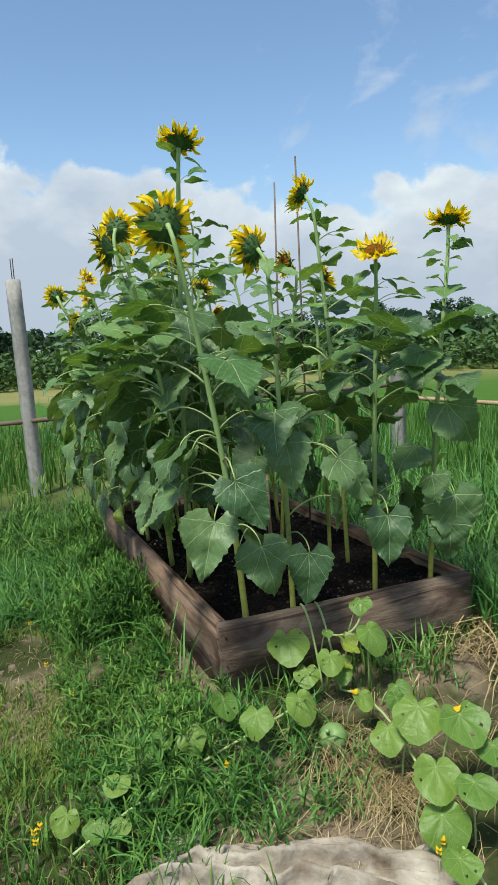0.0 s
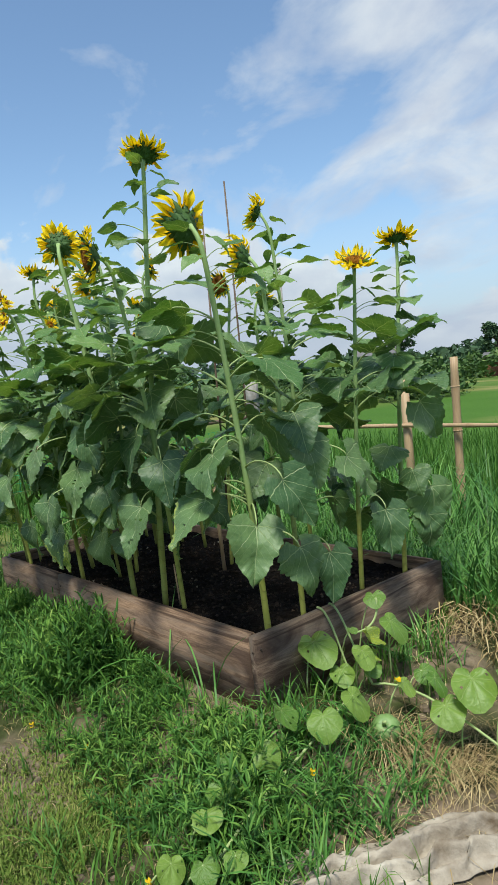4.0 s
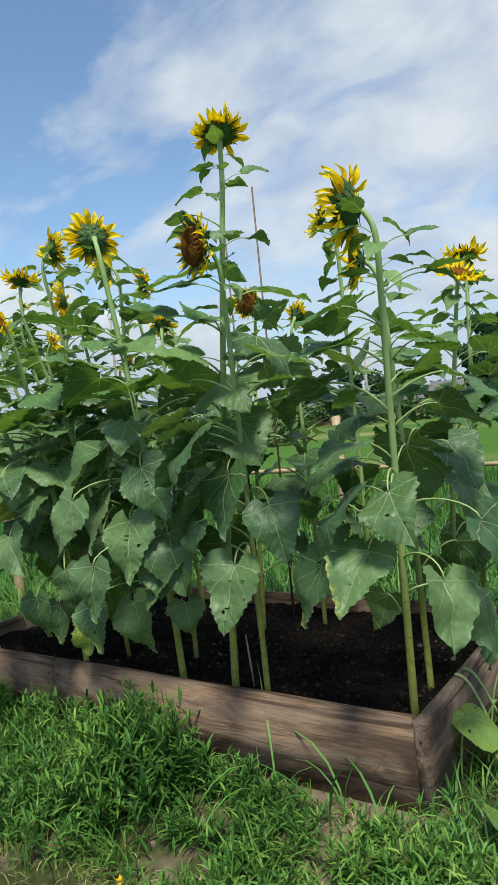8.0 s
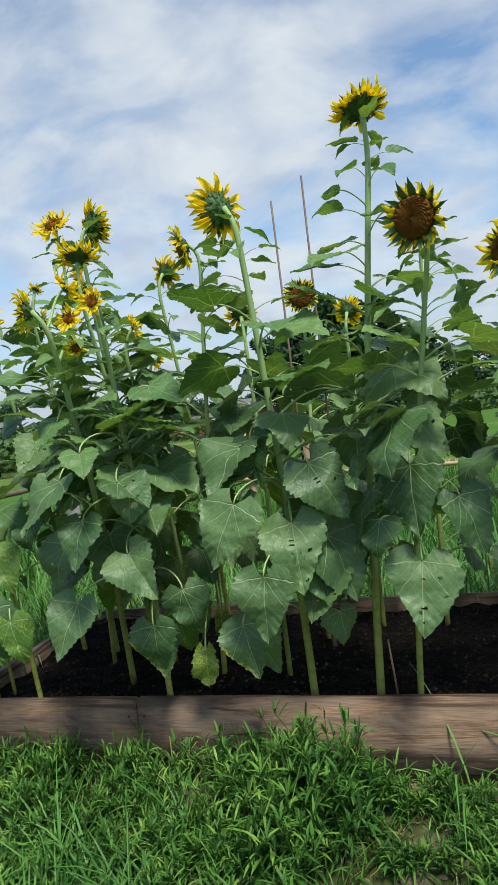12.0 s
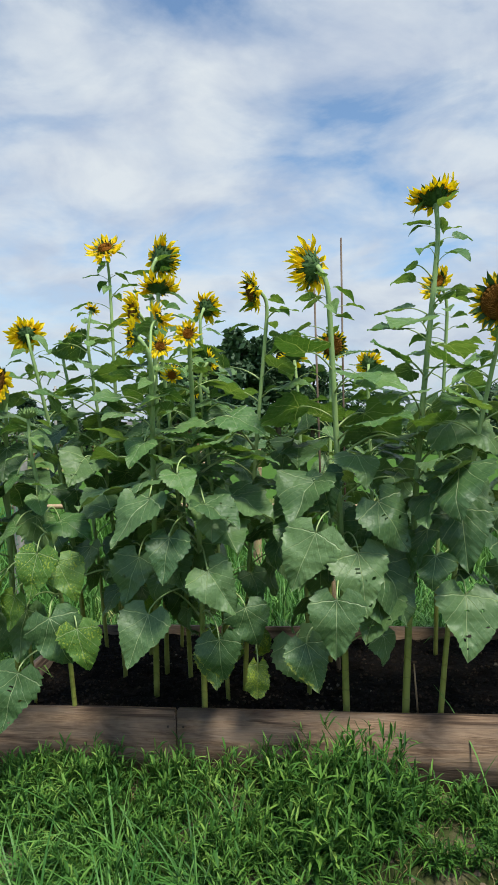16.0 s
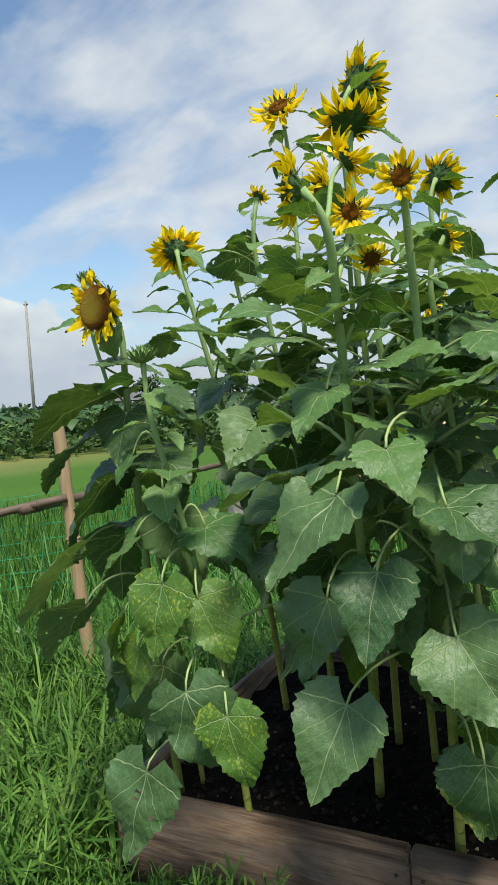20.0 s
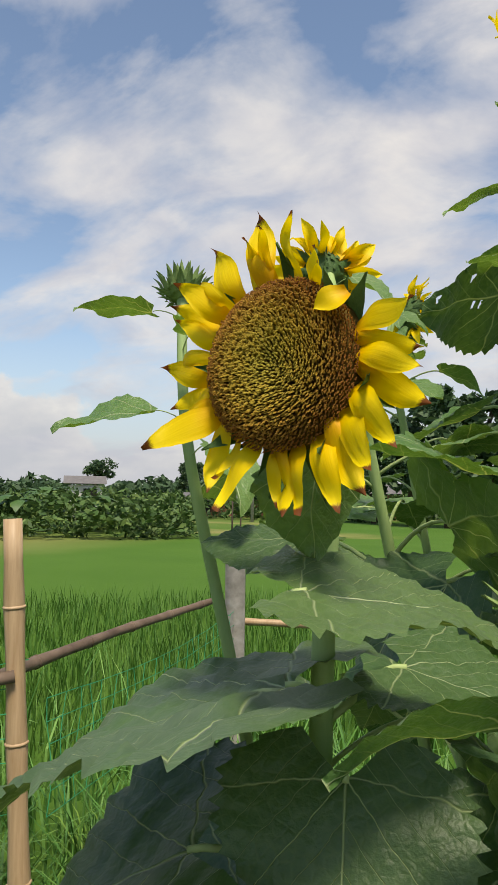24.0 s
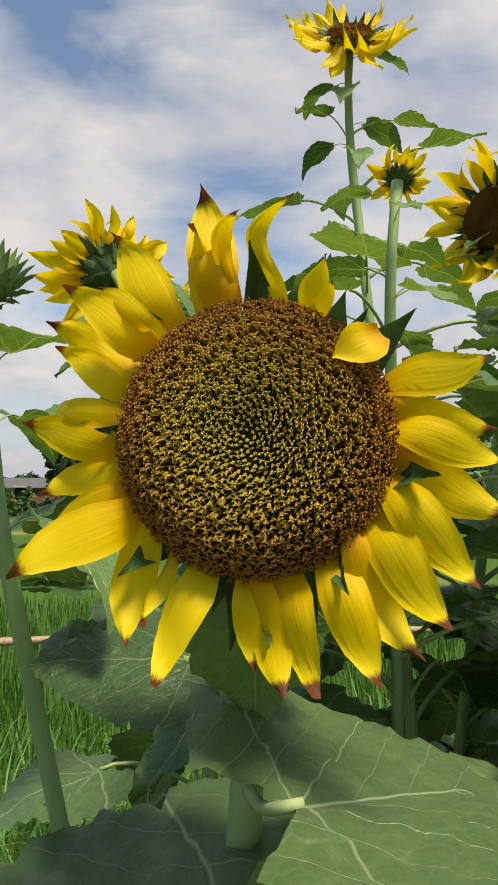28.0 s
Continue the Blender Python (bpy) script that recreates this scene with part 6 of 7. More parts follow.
def straw_front(rng):
    x, y = rng.uniform(-3, 1.0), -abs(rng.normal(0, 0.6)) - 0.05
    return x, y, 0.6


blades("straw", 800, straw_spot, 0.2, 0.0013, M_STRAW, "dry straw scattered over bare earth", 11, 0.25, 1.25, cat="straw")
blades("straw", 650, straw_fall, 0.24, 0.0014, M_STRAW, "matted dry straw below the pumpkin", 14, 0.2, 1.1, cat="straw")
blades("straw", 700, straw_back, 0.3, 0.003, M_STRAW, "heap of dry straw by the bed's back corner", 12, 0.3, 0.9, cat="straw")
blades("straw", 1500, straw_front, 0.16, 0.0014, M_STRAW, "dry grass stalks among the weeds", 13, 0.4, 0.9, cat="straw")


def weeds(name, count, where, size, mat, label, seed):
    """Leafy weeds: leaning stems with whorls of long narrow pointed leaves."""
    rng = np.random.default_rng(seed)
    v, f = [], []
    for _ in range(count):
        x, y, k = where(rng)
        if k is None or (-BED_L - 0.01 < x < 0.01 and -0.01 < y < BED_W + 0.01):
            continue
        h = size * k * (0.45 + 0.95 * rng.random())
        lx, ly = rng.normal(0, 0.3), rng.normal(0, 0.3) - 0.12
        if y > -0.10:
            ly = -abs(ly)
        z = relief(x, y)
        n = 5 + int(rng.random() * 4)
        a = rng.random() * 6.28
        for q in range(n * 2 + 3):
            t = min(1.0, 0.25 + 0.75 * (q // 2 + 0.6) / n)
            ox, oy, oz = x + lx * h * t * t, y + ly * h * t * t, z + h * t
            a += 3.14159 + (1.57 if q % 2 == 0 else 0) + rng.normal(0, 0.35)
            L = (0.078 - 0.02 * t) * (0.45 + 0.95 * rng.random()) * (0.6 + 0.4 * k)
            W = L * (0.040 + 0.034 * rng.random())
            up = 0.05 + 0.95 * t + rng.normal(0, 0.3)
            sag = 0.25 + 0.5 * rng.random()
            dx, dy = math.cos(a), math.sin(a)
            b0 = len(v)
            for s, w, fold in ((0.0, 0.2, 0), (0.3, 1.0, 1), (0.65, 0.8, 1), (1.0, 0.03, 0)):
                rr = L * s * math.cos(up)
                cx, cy, cz = ox + dx * rr, oy + dy * rr, oz + L * (s * math.sin(up) - sag * s * s * 0.6)
                v.append((cx - dy * W * w, cy + dx * W * w, cz + 0.35 * W * fold))
                v.append((cx, cy, cz))
                v.append((cx + dy * W * w, cy - dx * W * w, cz + 0.35 * W * fold))
            for r in range(3):
                c = b0 + 3 * r
                f += [(c, c + 1, c + 4, c + 3), (c + 1, c + 2, c + 5, c + 4)]
        b0 = len(v)
        for s in (0, 0.5, 1):
            cx, cy, cz = x + lx * h * s * s, y + ly * h * s * s, z + h * s
            v += [(cx - 0.0016, cy, cz), (cx + 0.0016, cy, cz), (cx, cy + 0.0016, cz)]
        for r in (0, 3):
            f += [(b0 + r, b0 + r + 1, b0 + r + 4, b0 + r + 3), (b0 + r + 1, b0 + r + 2, b0 + r + 5, b0 + r + 4), (b0 + r + 2, b0 + r, b0 + r + 3, b0 + r + 5)]
    ob = new(name, mesh(name, v, f, None, (mat,), False))
    return tagged(ob, label, "weeds", kind="stuff")


def weed_front(rng):
    x = rng.uniform(-2.9, 0.3)
    y = -abs(rng.normal(0, 0.34)) - 0.03 - 0.10 * max(0.0, min(1.0, x + 1.2))
    if rng.random() < (-y - 0.36) / 0.3 or (x > -0.5 and y < -0.75) or (x > -0.4 and (y > -0.10 or rng.random() < 0.45)) or y < -1.2 or bare(x, y):
        return x, y, None
    p = patchy(x, y, 3.1, 5.0) + 0.6 * patchy(x, y, 7.5, 8.0)
    if p > 0.16 and rng.random() < 0.85:
        return x, y, None
    lush = max(0.0, patchy(x, y, 2.2, 2.0) + 0.5 * patchy(x, y, 5.0, 4.0) + 0.25)
    return x, y, (0.5 + 1.35 * min(1.0, lush)) * (0.85 if y > -0.12 else 1.0)


def weed_corner(rng):
    x, y = rng.uniform(-0.2, 0.48), rng.normal(-0.28, 0.2)
    if patchy(x, y, 2.3, 1.0) > 0.25 or y > 0.05 or (x < 0.05 and y > -0.10) or y < -0.62:
        return x, y, None
    return x, y, 0.9


weeds("weeds", 3000, weed_front, 0.15, M_WEED, "leafy green weeds along the front of the bed", 21)
weeds("weeds", 170, weed_corner, 0.11, M_WEED, "leafy green weeds round the bed's near corner", 22)


def tufts(name, spots, mat, label, seed, height, width, per=34):
    """Separate tufts of arching grass."""
    rng = random.Random(seed)
    v, f = [], []
    for x0, y0, k in spots:
        for _ in range(int(per * rng.uniform(0.6, 1.3))):
            a, L = rng.uniform(0, 6.283), height * k * rng.uniform(0.45, 1.25)
            x, y = x0 + 0.03 * rng.gauss(0, 1), y0 + 0.03 * rng.gauss(0, 1)
            if -BED_L - 0.02 < x < 0.02 and y > -0.02:
                continue
            ang, turn_by = rng.uniform(0.05, 0.7), rng.uniform(0.15, 0.5)
            dx, dy, w = math.cos(a), math.sin(a), width * rng.uniform(0.6, 1.4)
            r, z, b0 = 0.0, relief(x, y) - 0.008, len(v)
            for i, ww in enumerate((0.8, 1.0, 0.95, 0.8, 0.5, 0.04)):
                if i:
                    r, z = r + 0.2 * L * math.sin(ang), max(z + 0.2 * L * math.cos(ang), relief(x, y) + 0.004)
                    ang += turn_by
                v += [(x + dx * r - dy * w * ww, y + dy * r + dx * w * ww, z), (x + dx * r + dy * w * ww, y + dy * r - dx * w * ww, z + 0.4 * w)]
            f += [(b0 + 2 * i, b0 + 2 * i + 1, b0 + 2 * i + 3, b0 + 2 * i + 2) for i in range(5)]
    ob = new(name, mesh(name, v, f, None, (mat,), False))
    return tagged(ob, label, "grass", kind="stuff")


def scatter(count, seed, x0, x1, y0, y1, lo=0.6, hi=1.3):
    rng = random.Random(seed)
    out = [(rng.uniform(x0, x1), rng.uniform(y0, y1), rng.uniform(lo, hi)) for _ in range(count)]
    return [p for p in out if not bare(p[0], p[1]) and not (-0.55 < p[0] < 0.06 and p[1] > -0.2)]


tufts("grass", scatter(60, 31, -2.6, -1.35, -0.85, -0.30), M_GRASS_TALL, "arching tufts of long pale grass along the path", 31, 0.26, 0.0032, 40)
tufts("grass", scatter(46, 32, -2.9, -0.15, -0.5, -0.03, 0.5, 1.2), M_GRASS, "loose green grass tufts among the weeds", 32, 0.2, 0.0028, 18)
tufts("grass", scatter(64, 33, 0.05, 0.62, -0.5, 0.32, 0.6, 1.2) + [(0.10, 0.72, 0.9), (0.14, 0.84, 1.2), (0.10, 0.94, 1.1), (0.2, 0.9, 1.0), (0.30, -0.05, 0.9), (0.42, 0.02, 0.8), (0.08, 0.05, 0.9), (0.2, -0.02, 0.8)], M_GRASS_TALL, "green grass tufts at the foot of the bed's end plank", 33, 0.19, 0.0034, 22)
tufts("grass", scatter(24, 34, -0.5, 1.0, -1.25, -0.4, 0.5, 1.0), M_GRASS, "sparse grass tufts on the trodden corner", 34, 0.15, 0.0024, 16)
tufts("grass", [(-0.55, -0.08, 1.3), (-0.25, -0.12, 1.4), (-0.12, -0.16, 1.1), (-0.85, -0.06, 1.0)], M_GRASS_TALL, "a few long light blades against the plank", 35, 0.30, 0.003, 7)


# ---- pumpkin vine by the end plank ----
def round_leaf(mat, seed, cup, wave, holes):
    """A broad round blade of width 1 with a notch at its stalk (the origin), its tip along +y."""
    rng = random.Random(seed)
    rings, sides = 9, 44
    ph = rng.uniform(0, 6)
    verts, uvs, faces = [(0, 0, 0)], [(0, 0)], []
    for i in range(1, rings + 1):
        t = i / rings
        for k in range(sides):
            a = -math.pi + 2 * math.pi * (k + 0.5) / sides
            # reach from the stalk to a circle set forward of it
            reach = 0.20 * math.cos(a) + math.sqrt(0.27 - (0.20 * math.sin(a)) ** 2)
            reach *= 1.0 + 0.05 * math.cos(5 * a) + 0.012 * math.sin(23 * a + ph)
            gap = abs(abs(a) - math.pi)
            reach *= min(1.0, 0.30 + 0.9 * gap) if gap < 0.78 else 1.0
            r = reach * t
            x, y = r * math.sin(a), r * math.cos(a)
            z = cup * r * r * 1.6 + wave * t * t * math.sin(4 * a + ph) + 0.03 * noise.noise((x * 4, y * 4, seed)) - 0.012 * math.cos(a / 0.72 * 2 * math.pi) * math.sin(math.pi * t)
            verts.append((x, y, z - 0.35 * max(0.0, y - 0.2) ** 2))
            uvs.append((x, y))
    skip = {(rng.randrange(3, rings - 1), rng.randrange(4, sides - 4)) for _ in range(holes)}
    for k in range(sides):
        faces.append((0, 1 + (k + 1) % sides, 1 + k))
    for i in range(rings - 1):
        for k in range(sides):
            if (i, k) not in skip:
                k2 = (k + 1) % sides
                faces.append((1 + i * sides + k, 1 + i * sides + k2, 1 + (i + 1) * sides + k2, 1 + (i + 1) * sides + k))
    return mesh("leaf", verts, [q[::-1] for q in faces], uvs, (mat,))


PUMP = [round_leaf(M_PUMPKIN_LEAF, 80 + k, c, w, h) for k, (c, w, h) in enumerate(((0.10, 0.05, 3), (-0.15, 0.06, 0), (0.2, 0.045, 5), (-0.05, 0.07, 2)))]
PUMP_OLD = round_leaf(M_PUMPKIN_OLD, 90, 0.7, 0.12, 3)


def pumpkin_vine():
    vine = tagged(new("pumpkin_vine"), "pumpkin vine with broad light green leaves climbing the bed's end plank", "vine")
    rng = random.Random(8)
    spots = ((0.12, 0.55, 0.25, 0.10), (0.24, 0.56, 0.17, 0.15), (0.10, 0.25, 0.14, 0.18), (0.22, 0.36, 0.10, 0.12), (0.17, 0.28, 0.04, 0.11), (0.33, 0.20, 0.02, 0.14), (0.20, 0.42, 0.02, 0.08), (0.12, 0.40, 0.16, 0.05),
             (0.22, -0.07, 0.03, 0.125), (0.34, -0.01, 0.02, 0.13), (0.29, -0.21, -0.02, 0.11), (0.2, -0.31, -0.05, 0.11), (0.25, -0.39, -0.09, 0.115), (0.29, -0.49, -0.11, 0.105), (0.4, -0.58, -0.16, 0.09), (0.44, -0.51, -0.15, 0.08), (0.36, -0.67, -0.13, 0.10),
             (0.63, 0.45, 0.06, 0.18), (0.56, 0.39, -0.03, 0.14), (0.32, 0.60, -0.03, 0.10), (0.36, 0.42, 0.0, 0.10), (0.44, 0.52, 0.0, 0.11), (0.74, 0.57, 0.06, 0.18), (0.85, 0.36, 0.0, 0.165), (0.93, 0.45, -0.02, 0.14), (0.93, 0.35, -0.10, 0.165), (1.05, 0.29, -0.12, 0.12), (0.80, 0.62, -0.02, 0.12))
    for x, y, z, s in spots:
        g = relief(x, y)
        s *= 0.88
        az = rng.uniform(-0.8, 0.3)
        me = PUMP[rng.randrange(4)]
        ob = new("leaf", me)
        place(ob, vine, Matrix.Translation((x - 0.4 * s * math.cos(az), y - 0.4 * s * math.sin(az), z)) @ Matrix.Rotation(az - math.pi / 2, 4, "Z") @ Matrix.Rotation(rng.gauss(-0.62, 0.16), 4, "X") @ Matrix.Rotation(rng.gauss(0, 0.2), 4, "Y") @ Matrix.Scale(s, 4))
        top = Vector((x - 0.4 * s * math.cos(az), y - 0.4 * s * math.sin(az), z))
        foot = Vector((x - 0.07 * math.cos(az) + rng.uniform(-0.04, 0.04), y + rng.uniform(-0.05, 0.05), g - 0.01))
        foot.z = relief(foot.x, foot.y) - 0.01
        if foot.x < 0.012:
            foot.x = 0.012
        st = new("leaf_stalk", tube("leaf_stalk", bezier([foot, foot + Vector((0, 0, 0.6 * (z - g))), top - Vector((0.02, 0, 0.01)), top], 6), [0.0038, 0.0035, 0.0033, 0.003, 0.003, 0.0028], M_PETIOLE, 6))
        st.parent = vine
    for x, y, z, s in ((0.13, 0.46, 0.13, 0.09), (0.15, 0.44, 0.06, 0.06)):
        ob = new("leaf", PUMP_OLD)
        place(ob, vine, Matrix.Translation((x, y, z)) @ Matrix.Rotation(-1.2, 4, "Z") @ Matrix.Rotation(-1.1, 4, "X") @ Matrix.Scale(s, 4))
        ob["label"] = "shrivelled yellow leaf"
    for pts in (((-0.03, 0.36, 0.236), (0.03, 0.36, 0.25), (0.05, 0.38, 0.1), (0.14, 0.36, -0.05)), ((-0.02, 0.42, 0.236), (0.04, 0.42, 0.25), (0.06, 0.44, 0.08), (0.18, 0.42, -0.05)), ((0.18, 0.42, -0.05), (0.35, 0.55, -0.02), (0.7, 0.42, -0.14), (1.1, 0.35, -0.19)),
                ((0.14, 0.36, -0.05), (0.30, 0.05, -0.05), (0.25, -0.3, -0.14), (0.42, -0.66, -0.21)), ((0.06, 0.45, 0.12), (0.14, 0.52, 0.12), (0.12, 0.56, 0.2), (0.12, 0.55, 0.25))):
        ln = bezier(pts, 14)
        st = new("runner", tube("runner", ln, [0.0048] * 14, M_PETIOLE, 6))
        st.parent = vine
    for x, y, z in ((0.33, 0.40, 0.03), (0.66, 0.57, 0.08), (0.15, 0.48, 0.11)):
        fl = new("blossom", petal_mesh(int(x * 100), 0.4, 0.8, 0.6, 0.3, M_YELLOW))
        place(fl, vine, Matrix.Translation((x, y, z)) @ Matrix.Rotation(x * 9, 4, "Z") @ Matrix.Rotation(-0.5, 4, "X") @ Matrix.Scale(0.026, 4))
        fl["label"] = "yellow pumpkin blossom"
    # the fruit
    fruit = tagged(new("pumpkin"), "small round green pumpkin lying under its leaves", "pumpkin")
    v, f = [], []
    for i in range(13):
        ph = math.pi * i / 12
        for k in range(32):
            a = 2 * math.pi * k / 32
            r = 0.052 * math.sin(ph) * (1 + 0.06 * abs(math.sin(4 * a)))
            v.append((r * math.cos(a), r * math.sin(a), 0.049 * math.cos(ph) * (1 - 0.25 * math.exp(-(math.sin(ph) * 4) ** 2))))
    for i in range(12):
        for k in range(32):
            k2 = (k + 1) % 32
            f.append((i * 32 + k, i * 32 + k2, (i + 1) * 32 + k2, (i + 1) * 32 + k))
    sk = new("skin", mesh("skin", v, f, None, (M_PUMPKIN,)))
    sk.parent = fruit
    sm = new("stalk", tube("stalk", [(0, 0, 0.04), (0.004, 0, 0.062), (0.015, 0.004, 0.075)], [0.008, 0.006, 0.005], M_PETIOLE, 7))
    sm.parent = fruit
    fruit.matrix_basis = pose(0.34, 0.29, relief(0.34, 0.29) + 0.045, 35, 20, 0)


pumpkin_vine()


def yellow_weed(x, y, seed):
    rng = random.Random(seed)
    ob = tagged(new("yellow_wildflower"), "small yellow wildflower in the grass", "wildflower", "yellow wildflowers")
    g = relief(x, y)
    st = new("stem", tube("stem", [(0, 0, 0), (0.005, 0.003, 0.06), (0.012, 0.0, 0.12)], [0.0016, 0.0014, 0.001], M_PETIOLE, 5))
    st.parent = ob
    for k in range(6):
        p = new("blossom", PETALS[k])
        p.data = YELLOW_PETAL
        place(p, ob, Matrix.Translation((0.012, 0, 0.12 - 0.012 * (k // 3))) @ Matrix.Rotation(k * 2.1 + rng.random(), 4, "Z") @ Matrix.Rotation(0.5, 4, "X") @ Matrix.Scale(0.013, 4))
    ob.matrix_basis = pose(x, y, g, 0, 0, rng.uniform(0, 360))


YELLOW_PETAL = petal_mesh(55, 0.35, 0.2, 0.3, 0.2, M_YELLOW)
for k, (x, y) in enumerate(((0.38, -0.12), (0.37, -0.74), (0.35, -0.72), (0.40, -0.75), (0.93, 0.30), (0.90, 0.33), (-0.40, -0.52), (-0.72, -0.60), (-1.30, -0.62), (-1.62, -0.60))):
    yellow_weed(x, y, k)


# ---- crumpled sheet on the earth ----
def sheet():
    nx, ny = 190, 56
    v, f = [], []
    for j in range(ny + 1):
        for i in range(nx + 1):
            s, t = i / nx, j / ny
            # from the front corner, curving past the bed's end
            x = 0.585 + 0.20 * s + 0.22 * s * s + (t - 0.5) * (0.10 + 0.10 * s)
            y = -0.50 + 0.84 * s - (t - 0.5) * (0.14 + 0.06 * s)
            x += 0.05 * noise.noise((s * 5, t * 1.5, 3)) + 0.022 * noise.noise((s * 15, t * 4, 3))
            y += 0.03 * noise.noise((s * 7, t * 3, 6))
            w = 0.050 * max(0, 1 - 2.6 * abs(noise.noise((s * 1.6 + 0.5 * t, t * 2.6, 1)))) ** 1.5 + 0.028 * max(0, 1 - 3.0 * abs(noise.noise((s * 2.4 - 0.8 * t, t * 5.0 + 1, 2)))) ** 2 + 0.012 * max(0, 1 - 3.2 * abs(noise.noise((s * 4 + 5 * t, t * 4, 8)))) ** 2 + 0.003 * noise.noise((s * 14 + 6 * t, t * 9, 8)) + 0.014 * noise.noise((s * 3, t * 2, 5)) + 0.008
            w = max(0.0, w)
            e = min(1, 6 * min(t, 1 - t), 8 * min(s, 1 - s))
            v.append((x, y, relief(x, y) + 0.004 + w * (0.35 + 0.65 * e)))
    for j in range(ny):
        for i in range(nx):
            f.append((j * (nx + 1) + i, j * (nx + 1) + i + 1, (j + 1) * (nx + 1) + i + 1, (j + 1) * (nx + 1) + i))
    ob = new("plastic_sheet", mesh("plastic_sheet", v, f, None, (M_CLOTH,)))
    sol = ob.modifiers.new("thickness", "SOLIDIFY")
    sol.thickness = 0.003
    tagged(ob, "crumpled dirty off-white sheet lying on bare earth", "sheet")


sheet()


def scrap(x0, y0, size, turn, seed):
    """A small torn piece of the same sheet, trodden into the earth."""
    n, v, f = 26, [], []
    for j in range(n + 1):
        for i in range(n + 1):
            a, b = i / n - 0.5, j / n - 0.5
            edge = 1 + 0.35 * noise.noise((a * 3, b * 3, seed))
            x = x0 + size * edge * (a * math.cos(turn) - b * math.sin(turn) * 0.6)
            y = y0 + size * edge * (a * math.sin(turn) + b * math.cos(turn) * 0.6)
            rim = min(1.0, 5 * min(0.5 - abs(a), 0.5 - abs(b)))
            w = 0.24 * size * max(0, 1 - 2.6 * abs(noise.noise((a * 2.5, b * 3.5, seed + 3)))) ** 1.5 + 0.03 * size * noise.noise((a * 9, b * 9, seed))
            v.append((x, y, relief(x, y) + 0.005 + max(0.0, w) * (0.2 + 0.8 * rim)))
    for j in range(n):
        for i in range(n):
            f.append((j * (n + 1) + i, j * (n + 1) + i + 1, (j + 1) * (n + 1) + i + 1, (j + 1) * (n + 1) + i))
    ob = new("plastic_scrap", mesh("plastic_scrap", v, f, None, (M_CLOTH,)))
    sol = ob.modifiers.new("thickness", "SOLIDIFY")
    sol.thickness = 0.003
    tagged(ob, "torn scrap of dirty off-white sheet trodden into the path", "sheet")


scrap(-0.98, -0.92, 0.15, 0.6, 3)
scrap(0.52, -0.33, 0.16, 1.2, 8)


def pebbles():
    rng = random.Random(4)
    v, f = [], []
    for _ in range(1100):
        x, y = rng.uniform(-1.0, 1.8), rng.uniform(-1.5, 0.6)
        if x < 0.1 and y > -0.2:
            continue
        r = abs(rng.gauss(0.006, 0.006)) + 0.003
        z, b0 = relief(x, y), len(v)
        for q in range(6):
            a = q * math.pi / 3
            v.append((x + r * math.cos(a) * rng.uniform(0.7, 1.2), y + r * math.sin(a) * rng.uniform(0.7, 1.2), z - 0.002))
        for q in range(6):
            a = q * math.pi / 3
            v.append((x + 0.7 * r * math.cos(a), y + 0.7 * r * math.sin(a), z + 0.6 * r * rng.uniform(0.7, 1.1)))
        for q in range(6):
            q2 = (q + 1) % 6
            f.append((b0 + q, b0 + q2, b0 + 6 + q2, b0 + 6 + q))
        f.append(tuple(b0 + 6 + q for q in range(6)))
    ob = new("clods", mesh("clods", v, f, None, (simple("clod earth", (0.12, 0.09, 0.06), (0.27, 0.21, 0.16), 9, 0.95, 0.1),), False))
    tagged(ob, "small clods and stones on bare earth", "clods", kind="stuff")


pebbles()


# ---- distance: bushes, trees, houses, poles ----
def polar(deg, r, z=-0.32):
    return Vector((-1.0 + r * math.cos(radians(deg)), -1.0 + r * math.sin(radians(deg)), z))


def clump(v, f, rng, centre, rad, count, leaf):
    for _ in range(count):
        d = Vector((rng.gauss(0, 1), rng.gauss(0, 1), rng.gauss(0, 1))).normalized() * rad * (0.55 + 0.5 * rng.random())
        p = centre + Vector((d.x, d.y, d.z * 0.75))
        a = Vector((rng.gauss(0, 1), rng.gauss(0, 1), rng.gauss(0, 0.6))).normalized()
        b = a.cross(Vector((rng.gauss(0, 1), rng.gauss(0, 1), rng.gauss(0, 1)))).normalized()
        L = leaf * rng.uniform(0.6, 1.4)
        k = len(v)
        v += [p - a * L, p + b * L * 0.45, p + a * L, p - b * L * 0.45]
        f.append((k, k + 1, k + 2, k + 3))


